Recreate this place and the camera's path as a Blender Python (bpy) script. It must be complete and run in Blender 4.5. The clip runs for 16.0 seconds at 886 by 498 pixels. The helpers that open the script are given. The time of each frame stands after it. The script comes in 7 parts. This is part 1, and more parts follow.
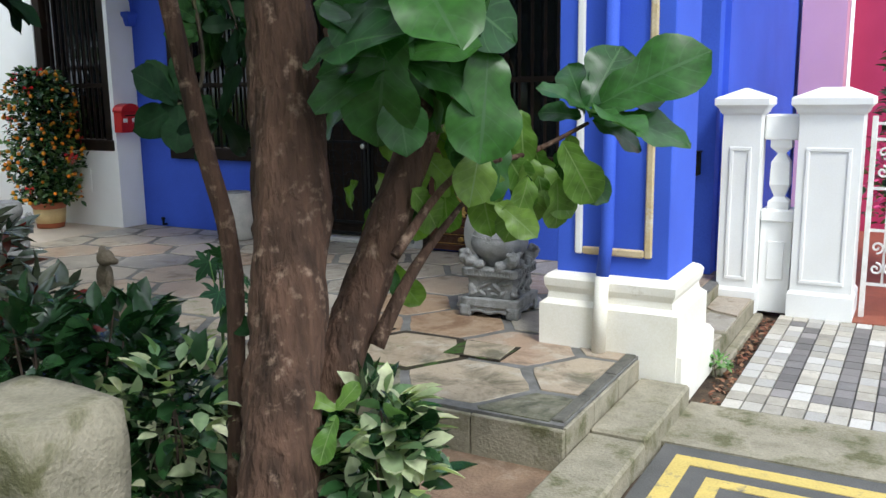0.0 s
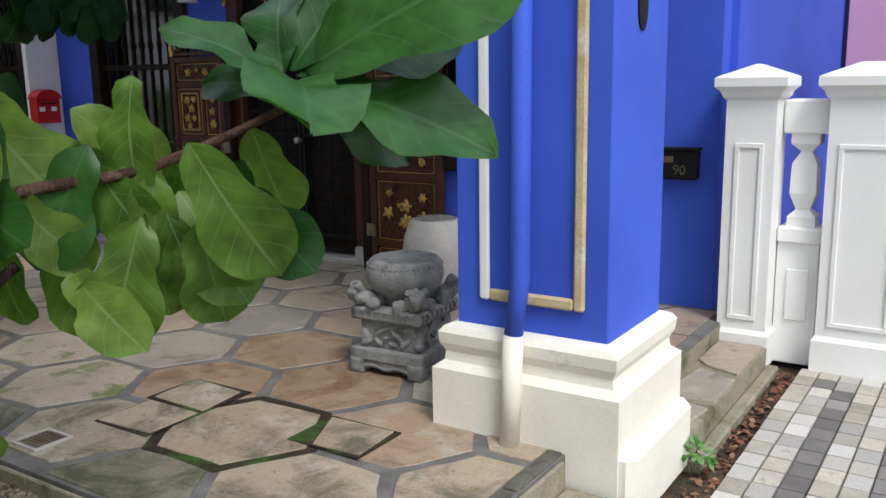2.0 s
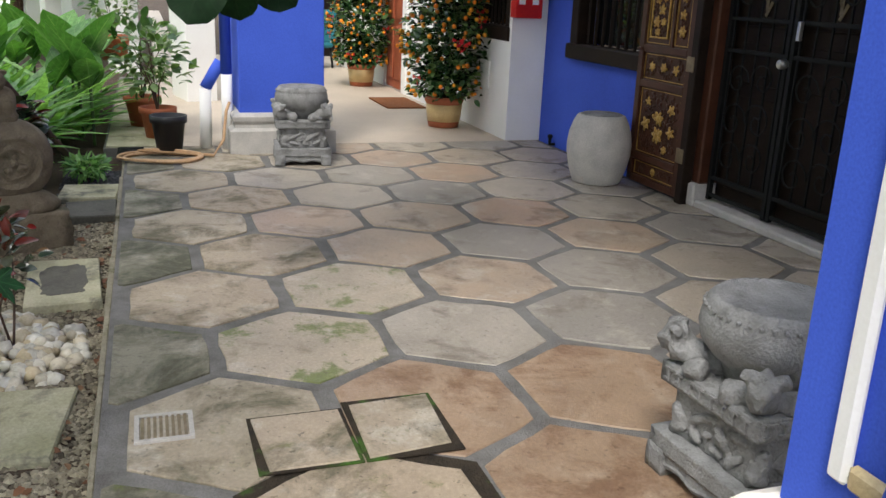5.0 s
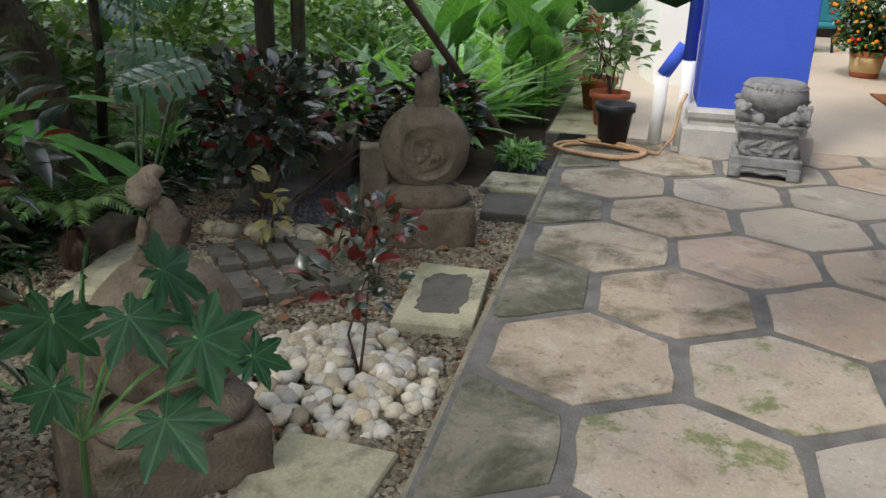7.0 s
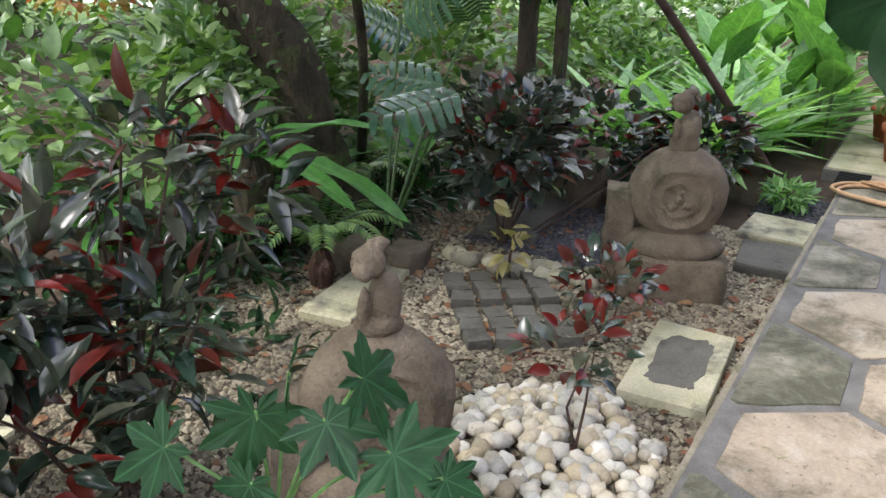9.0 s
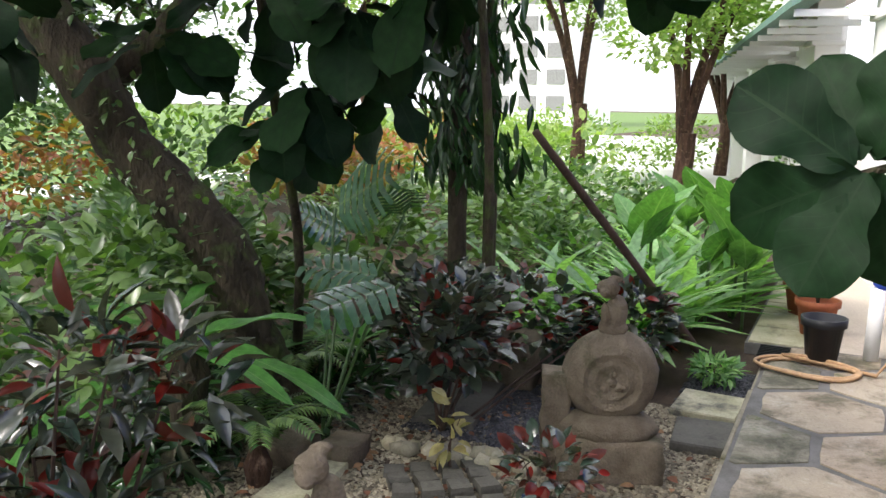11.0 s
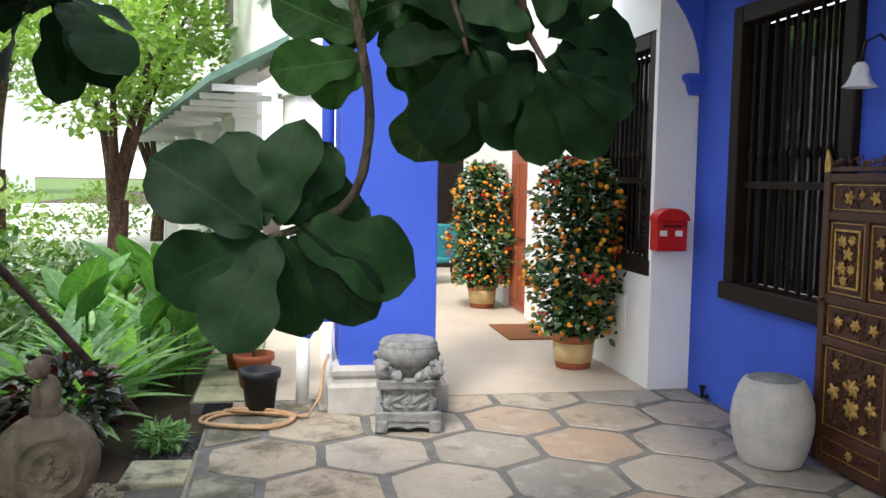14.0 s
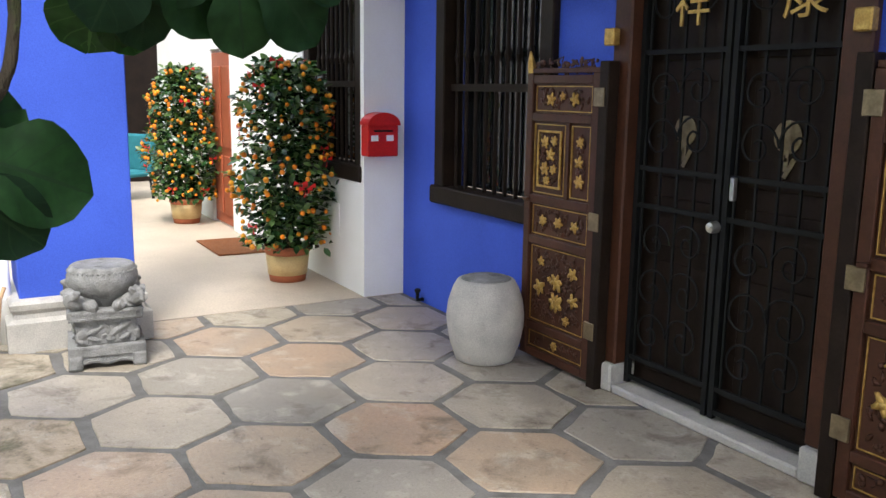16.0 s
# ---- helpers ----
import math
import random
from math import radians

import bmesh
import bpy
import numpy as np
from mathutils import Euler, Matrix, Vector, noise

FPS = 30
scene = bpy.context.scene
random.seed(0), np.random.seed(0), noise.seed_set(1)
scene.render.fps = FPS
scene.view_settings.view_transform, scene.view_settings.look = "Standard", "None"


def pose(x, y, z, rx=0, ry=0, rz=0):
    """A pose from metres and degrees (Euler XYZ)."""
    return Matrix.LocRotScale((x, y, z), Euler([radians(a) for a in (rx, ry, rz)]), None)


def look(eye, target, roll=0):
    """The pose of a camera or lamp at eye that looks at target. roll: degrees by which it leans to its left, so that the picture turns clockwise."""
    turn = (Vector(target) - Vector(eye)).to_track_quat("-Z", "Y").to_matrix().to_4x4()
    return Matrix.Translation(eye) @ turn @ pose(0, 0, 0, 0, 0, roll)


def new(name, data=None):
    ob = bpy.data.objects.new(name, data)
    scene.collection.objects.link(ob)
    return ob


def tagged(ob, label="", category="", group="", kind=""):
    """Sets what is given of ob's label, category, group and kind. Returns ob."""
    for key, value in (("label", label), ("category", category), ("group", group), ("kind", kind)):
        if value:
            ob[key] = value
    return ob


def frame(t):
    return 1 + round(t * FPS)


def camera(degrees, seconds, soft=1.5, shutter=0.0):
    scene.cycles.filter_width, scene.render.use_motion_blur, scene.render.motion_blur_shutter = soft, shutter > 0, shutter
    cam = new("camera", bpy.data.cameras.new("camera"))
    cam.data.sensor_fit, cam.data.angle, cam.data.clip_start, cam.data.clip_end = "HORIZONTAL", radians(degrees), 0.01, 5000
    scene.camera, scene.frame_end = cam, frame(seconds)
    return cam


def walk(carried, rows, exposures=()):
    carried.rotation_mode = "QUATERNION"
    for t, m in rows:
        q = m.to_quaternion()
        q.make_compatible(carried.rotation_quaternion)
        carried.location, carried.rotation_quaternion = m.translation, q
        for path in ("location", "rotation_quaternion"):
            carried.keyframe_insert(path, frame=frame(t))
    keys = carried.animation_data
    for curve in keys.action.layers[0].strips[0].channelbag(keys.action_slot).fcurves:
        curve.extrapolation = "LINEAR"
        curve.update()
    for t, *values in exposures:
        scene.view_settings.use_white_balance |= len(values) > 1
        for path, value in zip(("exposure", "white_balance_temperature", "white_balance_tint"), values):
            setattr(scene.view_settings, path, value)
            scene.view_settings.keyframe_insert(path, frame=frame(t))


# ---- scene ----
cam = camera(54.4, 16.0)
METRES, EYE, TILT, LEAN, TURN = 6.1, 1.585, 0.0, 0.0, 29.3
ROWS = [
    (0.0, 0.0, 0.0, 0.0, -0.14, -10.44, 0.74),
    (0.5, 0.0315, 0.0666, -0.0026, -2.98, -8.97, 0.27),
    (1.0, 0.0658, 0.1306, -0.0072, -3.38, -9.46, 0.92),
    (1.5, 0.1051, 0.2013, -0.0106, -1.95, -10.01, 1.63),
    (2.0, 0.1472, 0.2733, -0.0148, 3.57, -10.99, 0.89),
    (2.5, 0.1785, 0.3425, -0.0217, 7.98, -12.32, 1.45),
    (3.0, 0.2068, 0.4087, -0.0246, 14.38, -13.57, 1.0),
    (5.5, 0.1728, 0.6643, -0.0356, 50.4, -17.24, -2.68),
    (6.0, 0.1488, 0.7003, -0.0346, 58.91, -17.43, -2.76),
    (6.5, 0.125, 0.7186, -0.0365, 66.31, -17.72, -2.51),
    (7.0, 0.0797, 0.7375, -0.0334, 73.66, -19.82, -1.88),
    (7.5, 0.052, 0.7477, -0.0167, 80.46, -24.25, -0.96),
    (8.0, 0.0398, 0.7525, -0.0096, 86.8, -25.72, -0.96),
    (8.5, 0.0421, 0.7541, -0.005, 89.93, -24.52, -1.28),
    (9.0, 0.0449, 0.7535, -0.0005, 91.31, -21.25, -1.47),
    (11.5, 0.0547, 0.7493, 0.0165, 83.1, -5.95, -1.93),
    (12.0, 0.058, 0.7499, 0.0192, 76.25, -3.44, -2.01),
    (12.5, 0.0607, 0.7534, 0.0186, 68.41, -2.38, -0.95),
    (13.0, 0.0618, 0.7502, 0.018, 62.8, -2.67, -0.52),
    (13.5, 0.0615, 0.7508, 0.018, 56.96, -3.44, -0.77),
    (14.0, 0.0653, 0.753, 0.0156, 50.43, -4.64, -0.96),
    (14.5, 0.0645, 0.7589, 0.0144, 44.67, -6.14, -0.53),
    (15.0, 0.0508, 0.7753, 0.0122, 40.41, -7.58, -0.38),
    (15.5, 0.0428, 0.7831, 0.0118, 35.88, -9.03, -0.93),
    (16.0, 0.0322, 0.7882, 0.0109, 31.23, -10.41, -0.83),
]
walk(cam, [(t, pose(0, 0, EYE, TILT, LEAN, TURN) @ pose(METRES * x, METRES * y, METRES * z, 90 + pitch, roll, yaw)) for t, x, y, z, yaw, pitch, roll in ROWS],
     exposures=[(0.0, 0.75, 6100, 6), (1.0, 0.6, 6200, 7), (3.0, 0.4, 6500, 10), (5.5, 0.9, 6600, 10), (7.0, 0.85, 6600, 10), (8.0, 1.35, 6500, 12), (9.0, 1.7, 6500, 14), (11.5, 1.35, 6700, 14), (12.5, 1.2, 6700, 12), (14.5, 1.4, 6600, 10), (16.0, 1.5, 6600, 10)])

# ---- world and light ----
world = bpy.data.worlds.new("sky")
scene.world = world
world.use_nodes = True
wn = world.node_tree.nodes
sky = wn.new("ShaderNodeTexSky")
sky.sky_type, sky.sun_disc = "NISHITA", False
sky.sun_elevation, sky.sun_rotation = radians(53), radians(122)
sky.air_density, sky.dust_density, sky.ozone_density = 1.0, 6.0, 1.0
haze = wn.new("ShaderNodeMixRGB")
haze.inputs[0].default_value = 0.75
haze.inputs[2].default_value = (8.7, 9.3, 10.2, 1)
world.node_tree.links.new(sky.outputs[0], haze.inputs[1])
world.node_tree.links.new(haze.outputs[0], wn["Background"].inputs[0])
wn["Background"].inputs[1].default_value = 0.12
sun = new("sun", bpy.data.lights.new("sun", "SUN"))
sun.data.energy, sun.data.angle, sun.data.color = 1.5, radians(14), (1.0, 0.98, 0.95)
sun.matrix_world = look((7, -4.5, 11), (0, 0, 0))


# ---- materials ----
def links(nt, a, b):
    nt.links.new(a, b)


def material(name, col, col2=None, rough=0.6, scale=6.0, fine=60.0, bump=0.2, metal=0.0, stain=None, stain_scale=1.2,
             stain_at=0.55, random_by=None, col3=None, gloss=0.25, deep=0.01, stretch=1.0):
    m = bpy.data.materials.new(name)
    m.use_nodes = True
    nt = m.node_tree
    n = nt.nodes
    p = n["Principled BSDF"]
    p.inputs["Roughness"].default_value = rough
    p.inputs["Metallic"].default_value = metal
    p.inputs["Specular IOR Level"].default_value = gloss
    tc = n.new("ShaderNodeTexCoord")
    geo = n.new("ShaderNodeNewGeometry")
    big = n.new("ShaderNodeTexNoise")
    big.inputs["Scale"].default_value, big.inputs["Detail"].default_value = scale, 5
    small = n.new("ShaderNodeTexNoise")
    small.inputs["Scale"].default_value, small.inputs["Detail"].default_value = fine, 4
    along = n.new("ShaderNodeVectorMath")
    along.operation, along.inputs[1].default_value = "MULTIPLY", (1, 1, stretch)
    links(nt, geo.outputs["Position"], along.inputs[0])
    for t in (big, small):
        links(nt, along.outputs[0], t.inputs["Vector"])
    ramp = n.new("ShaderNodeValToRGB")
    ramp.color_ramp.elements[0].position, ramp.color_ramp.elements[1].position = 0.3, 0.72
    ramp.color_ramp.elements[0].color = (*(col2 or tuple(c * 0.75 for c in col)), 1)
    ramp.color_ramp.elements[1].color = (*col, 1)
    links(nt, big.outputs["Fac"], ramp.inputs[0])
    out = ramp.outputs[0]
    if random_by:
        if random_by == "object":
            oi = n.new("ShaderNodeObjectInfo")
            src = oi.outputs["Random"]
        else:
            src = geo.outputs["Random Per Island"]
        mix = n.new("ShaderNodeMixRGB")
        mix.inputs[2].default_value = (*(col3 or col), 1)
        r2 = n.new("ShaderNodeValToRGB")
        r2.color_ramp.elements[0].position, r2.color_ramp.elements[1].position = 0.35, 0.95
        links(nt, src, r2.inputs[0])
        links(nt, r2.outputs[0], mix.inputs[0])
        links(nt, out, mix.inputs[1])
        out = mix.outputs[0]
        hsv = n.new("ShaderNodeHueSaturation")
        mp = n.new("ShaderNodeMapRange")
        mp.inputs["To Min"].default_value, mp.inputs["To Max"].default_value = 0.7, 1.25
        mm = n.new("ShaderNodeMath")
        mm.operation = "FRACT"
        mu = n.new("ShaderNodeMath")
        mu.operation = "MULTIPLY"
        mu.inputs[1].default_value = 17.31
        links(nt, src, mu.inputs[0])
        links(nt, mu.outputs[0], mm.inputs[0])
        links(nt, mm.outputs[0], mp.inputs["Value"])
        links(nt, mp.outputs[0], hsv.inputs["Value"])
        links(nt, out, hsv.inputs["Color"])
        out = hsv.outputs[0]
    if stain:
        sn = n.new("ShaderNodeTexNoise")
        sn.inputs["Scale"].default_value, sn.inputs["Detail"].default_value = stain_scale, 8
        sn.inputs["Roughness"].default_value = 0.65
        links(nt, geo.outputs["Position"], sn.inputs["Vector"])
        sr = n.new("ShaderNodeValToRGB")
        sr.color_ramp.elements[0].position, sr.color_ramp.elements[1].position = stain_at, stain_at + 0.14
        links(nt, sn.outputs["Fac"], sr.inputs[0])
        mix = n.new("ShaderNodeMixRGB")
        mix.inputs[2].default_value = (*stain, 1)
        links(nt, sr.outputs[0], mix.inputs[0])
        links(nt, out, mix.inputs[1])
        out = mix.outputs[0]
    grain = n.new("ShaderNodeMixRGB")
    grain.blend_type = "OVERLAY"
    grain.inputs[0].default_value = 0.3
    links(nt, out, grain.inputs[1])
    links(nt, small.outputs["Fac"], grain.inputs[2])
    links(nt, grain.outputs[0], p.inputs["Base Color"])
    if bump:
        b = n.new("ShaderNodeBump")
        b.inputs["Strength"].default_value, b.inputs["Distance"].default_value = bump, deep
        links(nt, small.outputs["Fac"], b.inputs["Height"])
        links(nt, b.outputs[0], p.inputs["Normal"])
    return m


def leaf_material(name, col, col2, rough=0.35, vein=None, random_by="island", through_light=0.25, veins=7.0, spec=0.3):
    m = bpy.data.materials.new(name)
    m.use_nodes = True
    nt = m.node_tree
    n = nt.nodes
    p = n["Principled BSDF"]
    p.inputs["Roughness"].default_value = rough
    p.inputs["Specular IOR Level"].default_value = spec
    if random_by == "object":
        src = n.new("ShaderNodeObjectInfo").outputs["Random"]
    else:
        src = n.new("ShaderNodeNewGeometry").outputs["Random Per Island"]
    mix = n.new("ShaderNodeMixRGB")
    mix.inputs[1].default_value, mix.inputs[2].default_value = (*col, 1), (*col2, 1)
    links(nt, src, mix.inputs[0])
    out = mix.outputs[0]
    geo = n.new("ShaderNodeNewGeometry")
    ns = n.new("ShaderNodeTexNoise")
    ns.inputs["Scale"].default_value = 25
    links(nt, geo.outputs["Position"], ns.inputs["Vector"])
    hv = n.new("ShaderNodeHueSaturation")
    mr = n.new("ShaderNodeMapRange")
    mr.inputs["From Min"].default_value, mr.inputs["From Max"].default_value = 0.3, 0.7
    mr.inputs["To Min"].default_value, mr.inputs["To Max"].default_value = 0.75, 1.25
    links(nt, ns.outputs["Fac"], mr.inputs["Value"])
    links(nt, mr.outputs[0], hv.inputs["Value"])
    links(nt, out, hv.inputs["Color"])
    out = hv.outputs[0]
    if vein:
        uv = n.new("ShaderNodeUVMap")
        sep = n.new("ShaderNodeSeparateXYZ")
        links(nt, uv.outputs[0], sep.inputs[0])

        def math(op, a, b=None, c=None):
            k = n.new("ShaderNodeMath")
            k.operation = op
            for i, v in enumerate((a, b, c)):
                if v is None:
                    continue
                if isinstance(v, (int, float)):
                    k.inputs[i].default_value = v
                else:
                    links(nt, v, k.inputs[i])
            return k.outputs[0]
        au = math("ABSOLUTE", math("SUBTRACT", sep.outputs[0], 0.5))
        side = math("LESS_THAN", math("FRACT", math("MULTIPLY", math("SUBTRACT", sep.outputs[1], math("MULTIPLY", au, 0.45)), veins)), 0.09)
        mid = math("LESS_THAN", au, 0.022)
        f = math("MAXIMUM", math("MULTIPLY", side, 0.45), mid)
        mv = n.new("ShaderNodeMixRGB")
        mv.inputs[2].default_value = (*vein, 1)
        links(nt, f, mv.inputs[0])
        links(nt, out, mv.inputs[1])
        out = mv.outputs[0]
        b = n.new("ShaderNodeBump")
        b.inputs["Strength"].default_value, b.inputs["Distance"].default_value, b.invert = 0.5, 0.004, True
        links(nt, f, b.inputs["Height"])
        links(nt, b.outputs[0], p.inputs["Normal"])
    links(nt, out, p.inputs["Base Color"])
    tr = n.new("ShaderNodeBsdfTranslucent")
    tm = n.new("ShaderNodeMixRGB")
    tm.blend_type, tm.inputs[0].default_value, tm.inputs[2].default_value = "MULTIPLY", 1.0, (1.4, 1.8, 0.55, 1)
    links(nt, out, tm.inputs[1])
    links(nt, tm.outputs[0], tr.inputs["Color"])
    ms = n.new("ShaderNodeMixShader")
    ms.inputs[0].default_value = through_light
    links(nt, p.outputs[0], ms.inputs[1])
    links(nt, tr.outputs[0], ms.inputs[2])
    links(nt, ms.outputs[0], n["Material Output"].inputs["Surface"])
    return m


M_BLUE = material("blue_wall_paint", (0.058, 0.125, 0.64), (0.046, 0.10, 0.54), 0.7, 1.5, 150, 0.12)
M_WHITE = material("white_wall_paint", (0.86, 0.86, 0.84), (0.80, 0.79, 0.76), 0.7, 2.0, 120, 0.12)
M_PLINTH = material("weathered_white_paint", (0.84, 0.81, 0.74), (0.74, 0.70, 0.60), 0.75, 3.0, 90, 0.1, stain=(0.42, 0.36, 0.24), stain_scale=3.0, stain_at=0.62)
M_TRIMGOLD = material("aged_cream_trim", (0.62, 0.52, 0.34), (0.5, 0.38, 0.2), 0.7, 8, 90, 0.3, stain=(0.7, 0.68, 0.6), stain_scale=6)
def paver_material(name, tones, stain, stain_at, moss=None, moss_at=0.6, rough=0.6, gloss=0.35, worn=(0.50, 0.46, 0.39)):
    """Sawn sandstone: each stone its own tone, clouded, with worn pale patches, dark stains, moss and grit."""
    m = bpy.data.materials.new(name)
    m.use_nodes = True
    nt = m.node_tree
    n = nt.nodes
    p = n["Principled BSDF"]
    p.inputs["Specular IOR Level"].default_value = gloss
    geo = n.new("ShaderNodeNewGeometry")
    rand = n.new("ShaderNodeObjectInfo").outputs["Random"]
    shift = n.new("ShaderNodeVectorMath")
    shift.operation, shift.inputs[1].default_value = "MULTIPLY_ADD", (1, 1, 1)
    links(nt, geo.outputs["Position"], shift.inputs[0])
    spread = n.new("ShaderNodeMath")
    spread.operation, spread.inputs[1].default_value = "MULTIPLY", 40.0
    links(nt, rand, spread.inputs[0])
    links(nt, spread.outputs[0], shift.inputs[2])

    def cloud(scale, detail, lo, hi, rough_noise=0.6, distort=0.0):
        t = n.new("ShaderNodeTexNoise")
        t.inputs["Scale"].default_value, t.inputs["Detail"].default_value = scale, detail
        t.inputs["Roughness"].default_value, t.inputs["Distortion"].default_value = rough_noise, distort
        links(nt, shift.outputs[0], t.inputs["Vector"])
        r = n.new("ShaderNodeValToRGB")
        r.color_ramp.elements[0].position, r.color_ramp.elements[1].position = lo, hi
        links(nt, t.outputs["Fac"], r.inputs[0])
        return t.outputs["Fac"], r.outputs[0]

    def blend(fac, a, b, kind="MIX", scale=1.0):
        x = n.new("ShaderNodeMixRGB")
        x.blend_type = kind
        if scale != 1.0:
            k = n.new("ShaderNodeMath")
            k.operation, k.inputs[1].default_value = "MULTIPLY", scale
            links(nt, fac, k.inputs[0])
            fac = k.outputs[0]
        links(nt, fac, x.inputs[0])
        links(nt, a, x.inputs[1])
        if isinstance(b, tuple):
            x.inputs[2].default_value = (*b, 1)
        else:
            links(nt, b, x.inputs[2])
        return x.outputs[0]
    ramp = n.new("ShaderNodeValToRGB")
    ramp.color_ramp.elements[0].color = (*tones[0], 1)
    ramp.color_ramp.elements[1].color = (*tones[-1], 1)
    for k, c in enumerate(tones[1:-1]):
        ramp.color_ramp.elements.new((k + 1) / (len(tones) - 1)).color = (*c, 1)
    links(nt, rand, ramp.inputs[0])
    out = ramp.outputs[0]
    out = blend(cloud(2.6, 6, 0.42, 0.68)[1], out, tuple(c * 0.62 for c in tones[1]), scale=0.55)
    out = blend(cloud(4.5, 7, 0.54, 0.66, 0.65)[1], out, worn, scale=0.6)
    dark = cloud(3.1, 8, stain_at, stain_at + 0.16, 0.68, 0.4)[1]
    out = blend(dark, out, stain, scale=0.8)
    if moss:
        out = blend(cloud(4.0, 9, moss_at, moss_at + 0.08, 0.75, 0.3)[1], out, moss, scale=0.85)
    grit, speck = cloud(75, 5, 0.30, 0.75, 0.7)
    out = blend(grit, out, speck, "OVERLAY", 0.4)
    pits = cloud(38, 3, 0.63, 0.69)[1]
    out = blend(pits, out, tuple(c * 0.5 for c in stain), scale=0.55)
    links(nt, out, p.inputs["Base Color"])
    mr = n.new("ShaderNodeMapRange")
    mr.inputs["To Min"].default_value, mr.inputs["To Max"].default_value = rough - 0.12, rough + 0.2
    links(nt, dark, mr.inputs["Value"])
    links(nt, mr.outputs[0], p.inputs["Roughness"])
    b = n.new("ShaderNodeBump")
    b.inputs["Strength"].default_value, b.inputs["Distance"].default_value = 0.35, 0.008
    links(nt, grit, b.inputs["Height"])
    links(nt, b.outputs[0], p.inputs["Normal"])
    return m


M_HEX = paver_material("sandstone_paver", [(0.40, 0.29, 0.20), (0.38, 0.33, 0.26), (0.43, 0.38, 0.31), (0.25, 0.23, 0.20), (0.39, 0.34, 0.26), (0.40, 0.27, 0.18)], (0.13, 0.105, 0.08), 0.54, rough=0.5, gloss=0.45)
M_HEXMOSS = paver_material("mossy_sandstone_paver", [(0.41, 0.35, 0.26), (0.40, 0.31, 0.22), (0.34, 0.30, 0.22)], (0.085, 0.08, 0.048), 0.48, (0.13, 0.15, 0.045), 0.60)
M_HEXDARK = paver_material("dark_mossy_paver", [(0.25, 0.225, 0.165), (0.19, 0.18, 0.125)], (0.055, 0.058, 0.035), 0.42, (0.10, 0.12, 0.04), 0.58, worn=(0.36, 0.33, 0.26))
M_HEXGREEN = paver_material("green_mossed_paver", [(0.46, 0.40, 0.31), (0.44, 0.37, 0.28)], (0.20, 0.17, 0.11), 0.58, (0.12, 0.16, 0.035), 0.51)
M_HEXRUST = paver_material("rust_stained_paver", [(0.38, 0.27, 0.18), (0.33, 0.23, 0.15)], (0.16, 0.085, 0.045), 0.48, rough=0.5, gloss=0.45, worn=(0.43, 0.34, 0.25))
M_MOSS = material("earth_and_moss", (0.045, 0.034, 0.022), (0.02, 0.016, 0.012), 0.95, 12, 90, 0.6, stain=(0.05, 0.13, 0.015), stain_scale=3.5, stain_at=0.52)
M_MORTAR = material("grey_mortar", (0.20, 0.195, 0.185), (0.115, 0.11, 0.10), 0.85, 8, 120, 0.5)
M_CONC = material("cream_cement", (0.52, 0.44, 0.35), (0.45, 0.38, 0.30), 0.6, 2.0, 60, 0.2, stain=(0.40, 0.34, 0.27), stain_scale=1.0)
M_KERB = material("old_concrete", (0.37, 0.33, 0.25), (0.22, 0.20, 0.145), 0.9, 7, 70, 0.8, stain=(0.12, 0.115, 0.06), stain_scale=3.5, stain_at=0.50)
M_ASPH = material("asphalt", (0.13, 0.125, 0.12), (0.09, 0.09, 0.085), 0.9, 4, 140, 0.6)
M_YELL = material("worn_yellow_paint", (0.62, 0.47, 0.14), (0.5, 0.38, 0.12), 0.8, 8, 90, 0.3, stain=(0.2, 0.18, 0.13), stain_scale=14, stain_at=0.56)
M_SOIL = material("dark_garden_soil", (0.085, 0.06, 0.042), (0.045, 0.032, 0.023), 0.95, 5, 80, 0.9, stain=(0.12, 0.085, 0.055), stain_scale=1.5)
M_EARTH = material("bare_brown_earth", (0.27, 0.18, 0.12), (0.16, 0.105, 0.07), 0.95, 6, 70, 0.9, stain=(0.34, 0.26, 0.19), stain_scale=5)
M_TILEW = material("pale_mosaic_tile", (0.46, 0.425, 0.36), (0.34, 0.31, 0.26), 0.7, 9, 120, 0.3, random_by="object", col3=(0.5, 0.48, 0.45), stain=(0.25, 0.23, 0.2), stain_scale=9, stain_at=0.6)
M_TILEG = material("grey_mosaic_tile", (0.21, 0.195, 0.19), (0.16, 0.15, 0.145), 0.7, 9, 120, 0.3, random_by="object", col3=(0.24, 0.22, 0.21))
M_STONE = material("carved_grey_stone", (0.30, 0.30, 0.295), (0.19, 0.19, 0.185), 0.85, 14, 110, 0.8, stain=(0.11, 0.11, 0.105), stain_scale=9, stain_at=0.55)
M_GREYST = material("pale_stone", (0.52, 0.50, 0.46), (0.40, 0.385, 0.36), 0.8, 8, 120, 0.4, stain=(0.5, 0.42, 0.36), stain_scale=5, stain_at=0.62)
M_BROWNST = material("brown_weathered_sandstone", (0.22, 0.18, 0.13), (0.12, 0.095, 0.066), 0.9, 10, 90, 0.9, stain=(0.09, 0.085, 0.05), stain_scale=6, stain_at=0.55)
M_SLAB = material("mossy_slab", (0.50, 0.47, 0.34), (0.32, 0.31, 0.19), 0.85, 5, 80, 0.5, stain=(0.10, 0.10, 0.085), stain_scale=3.2, stain_at=0.52)
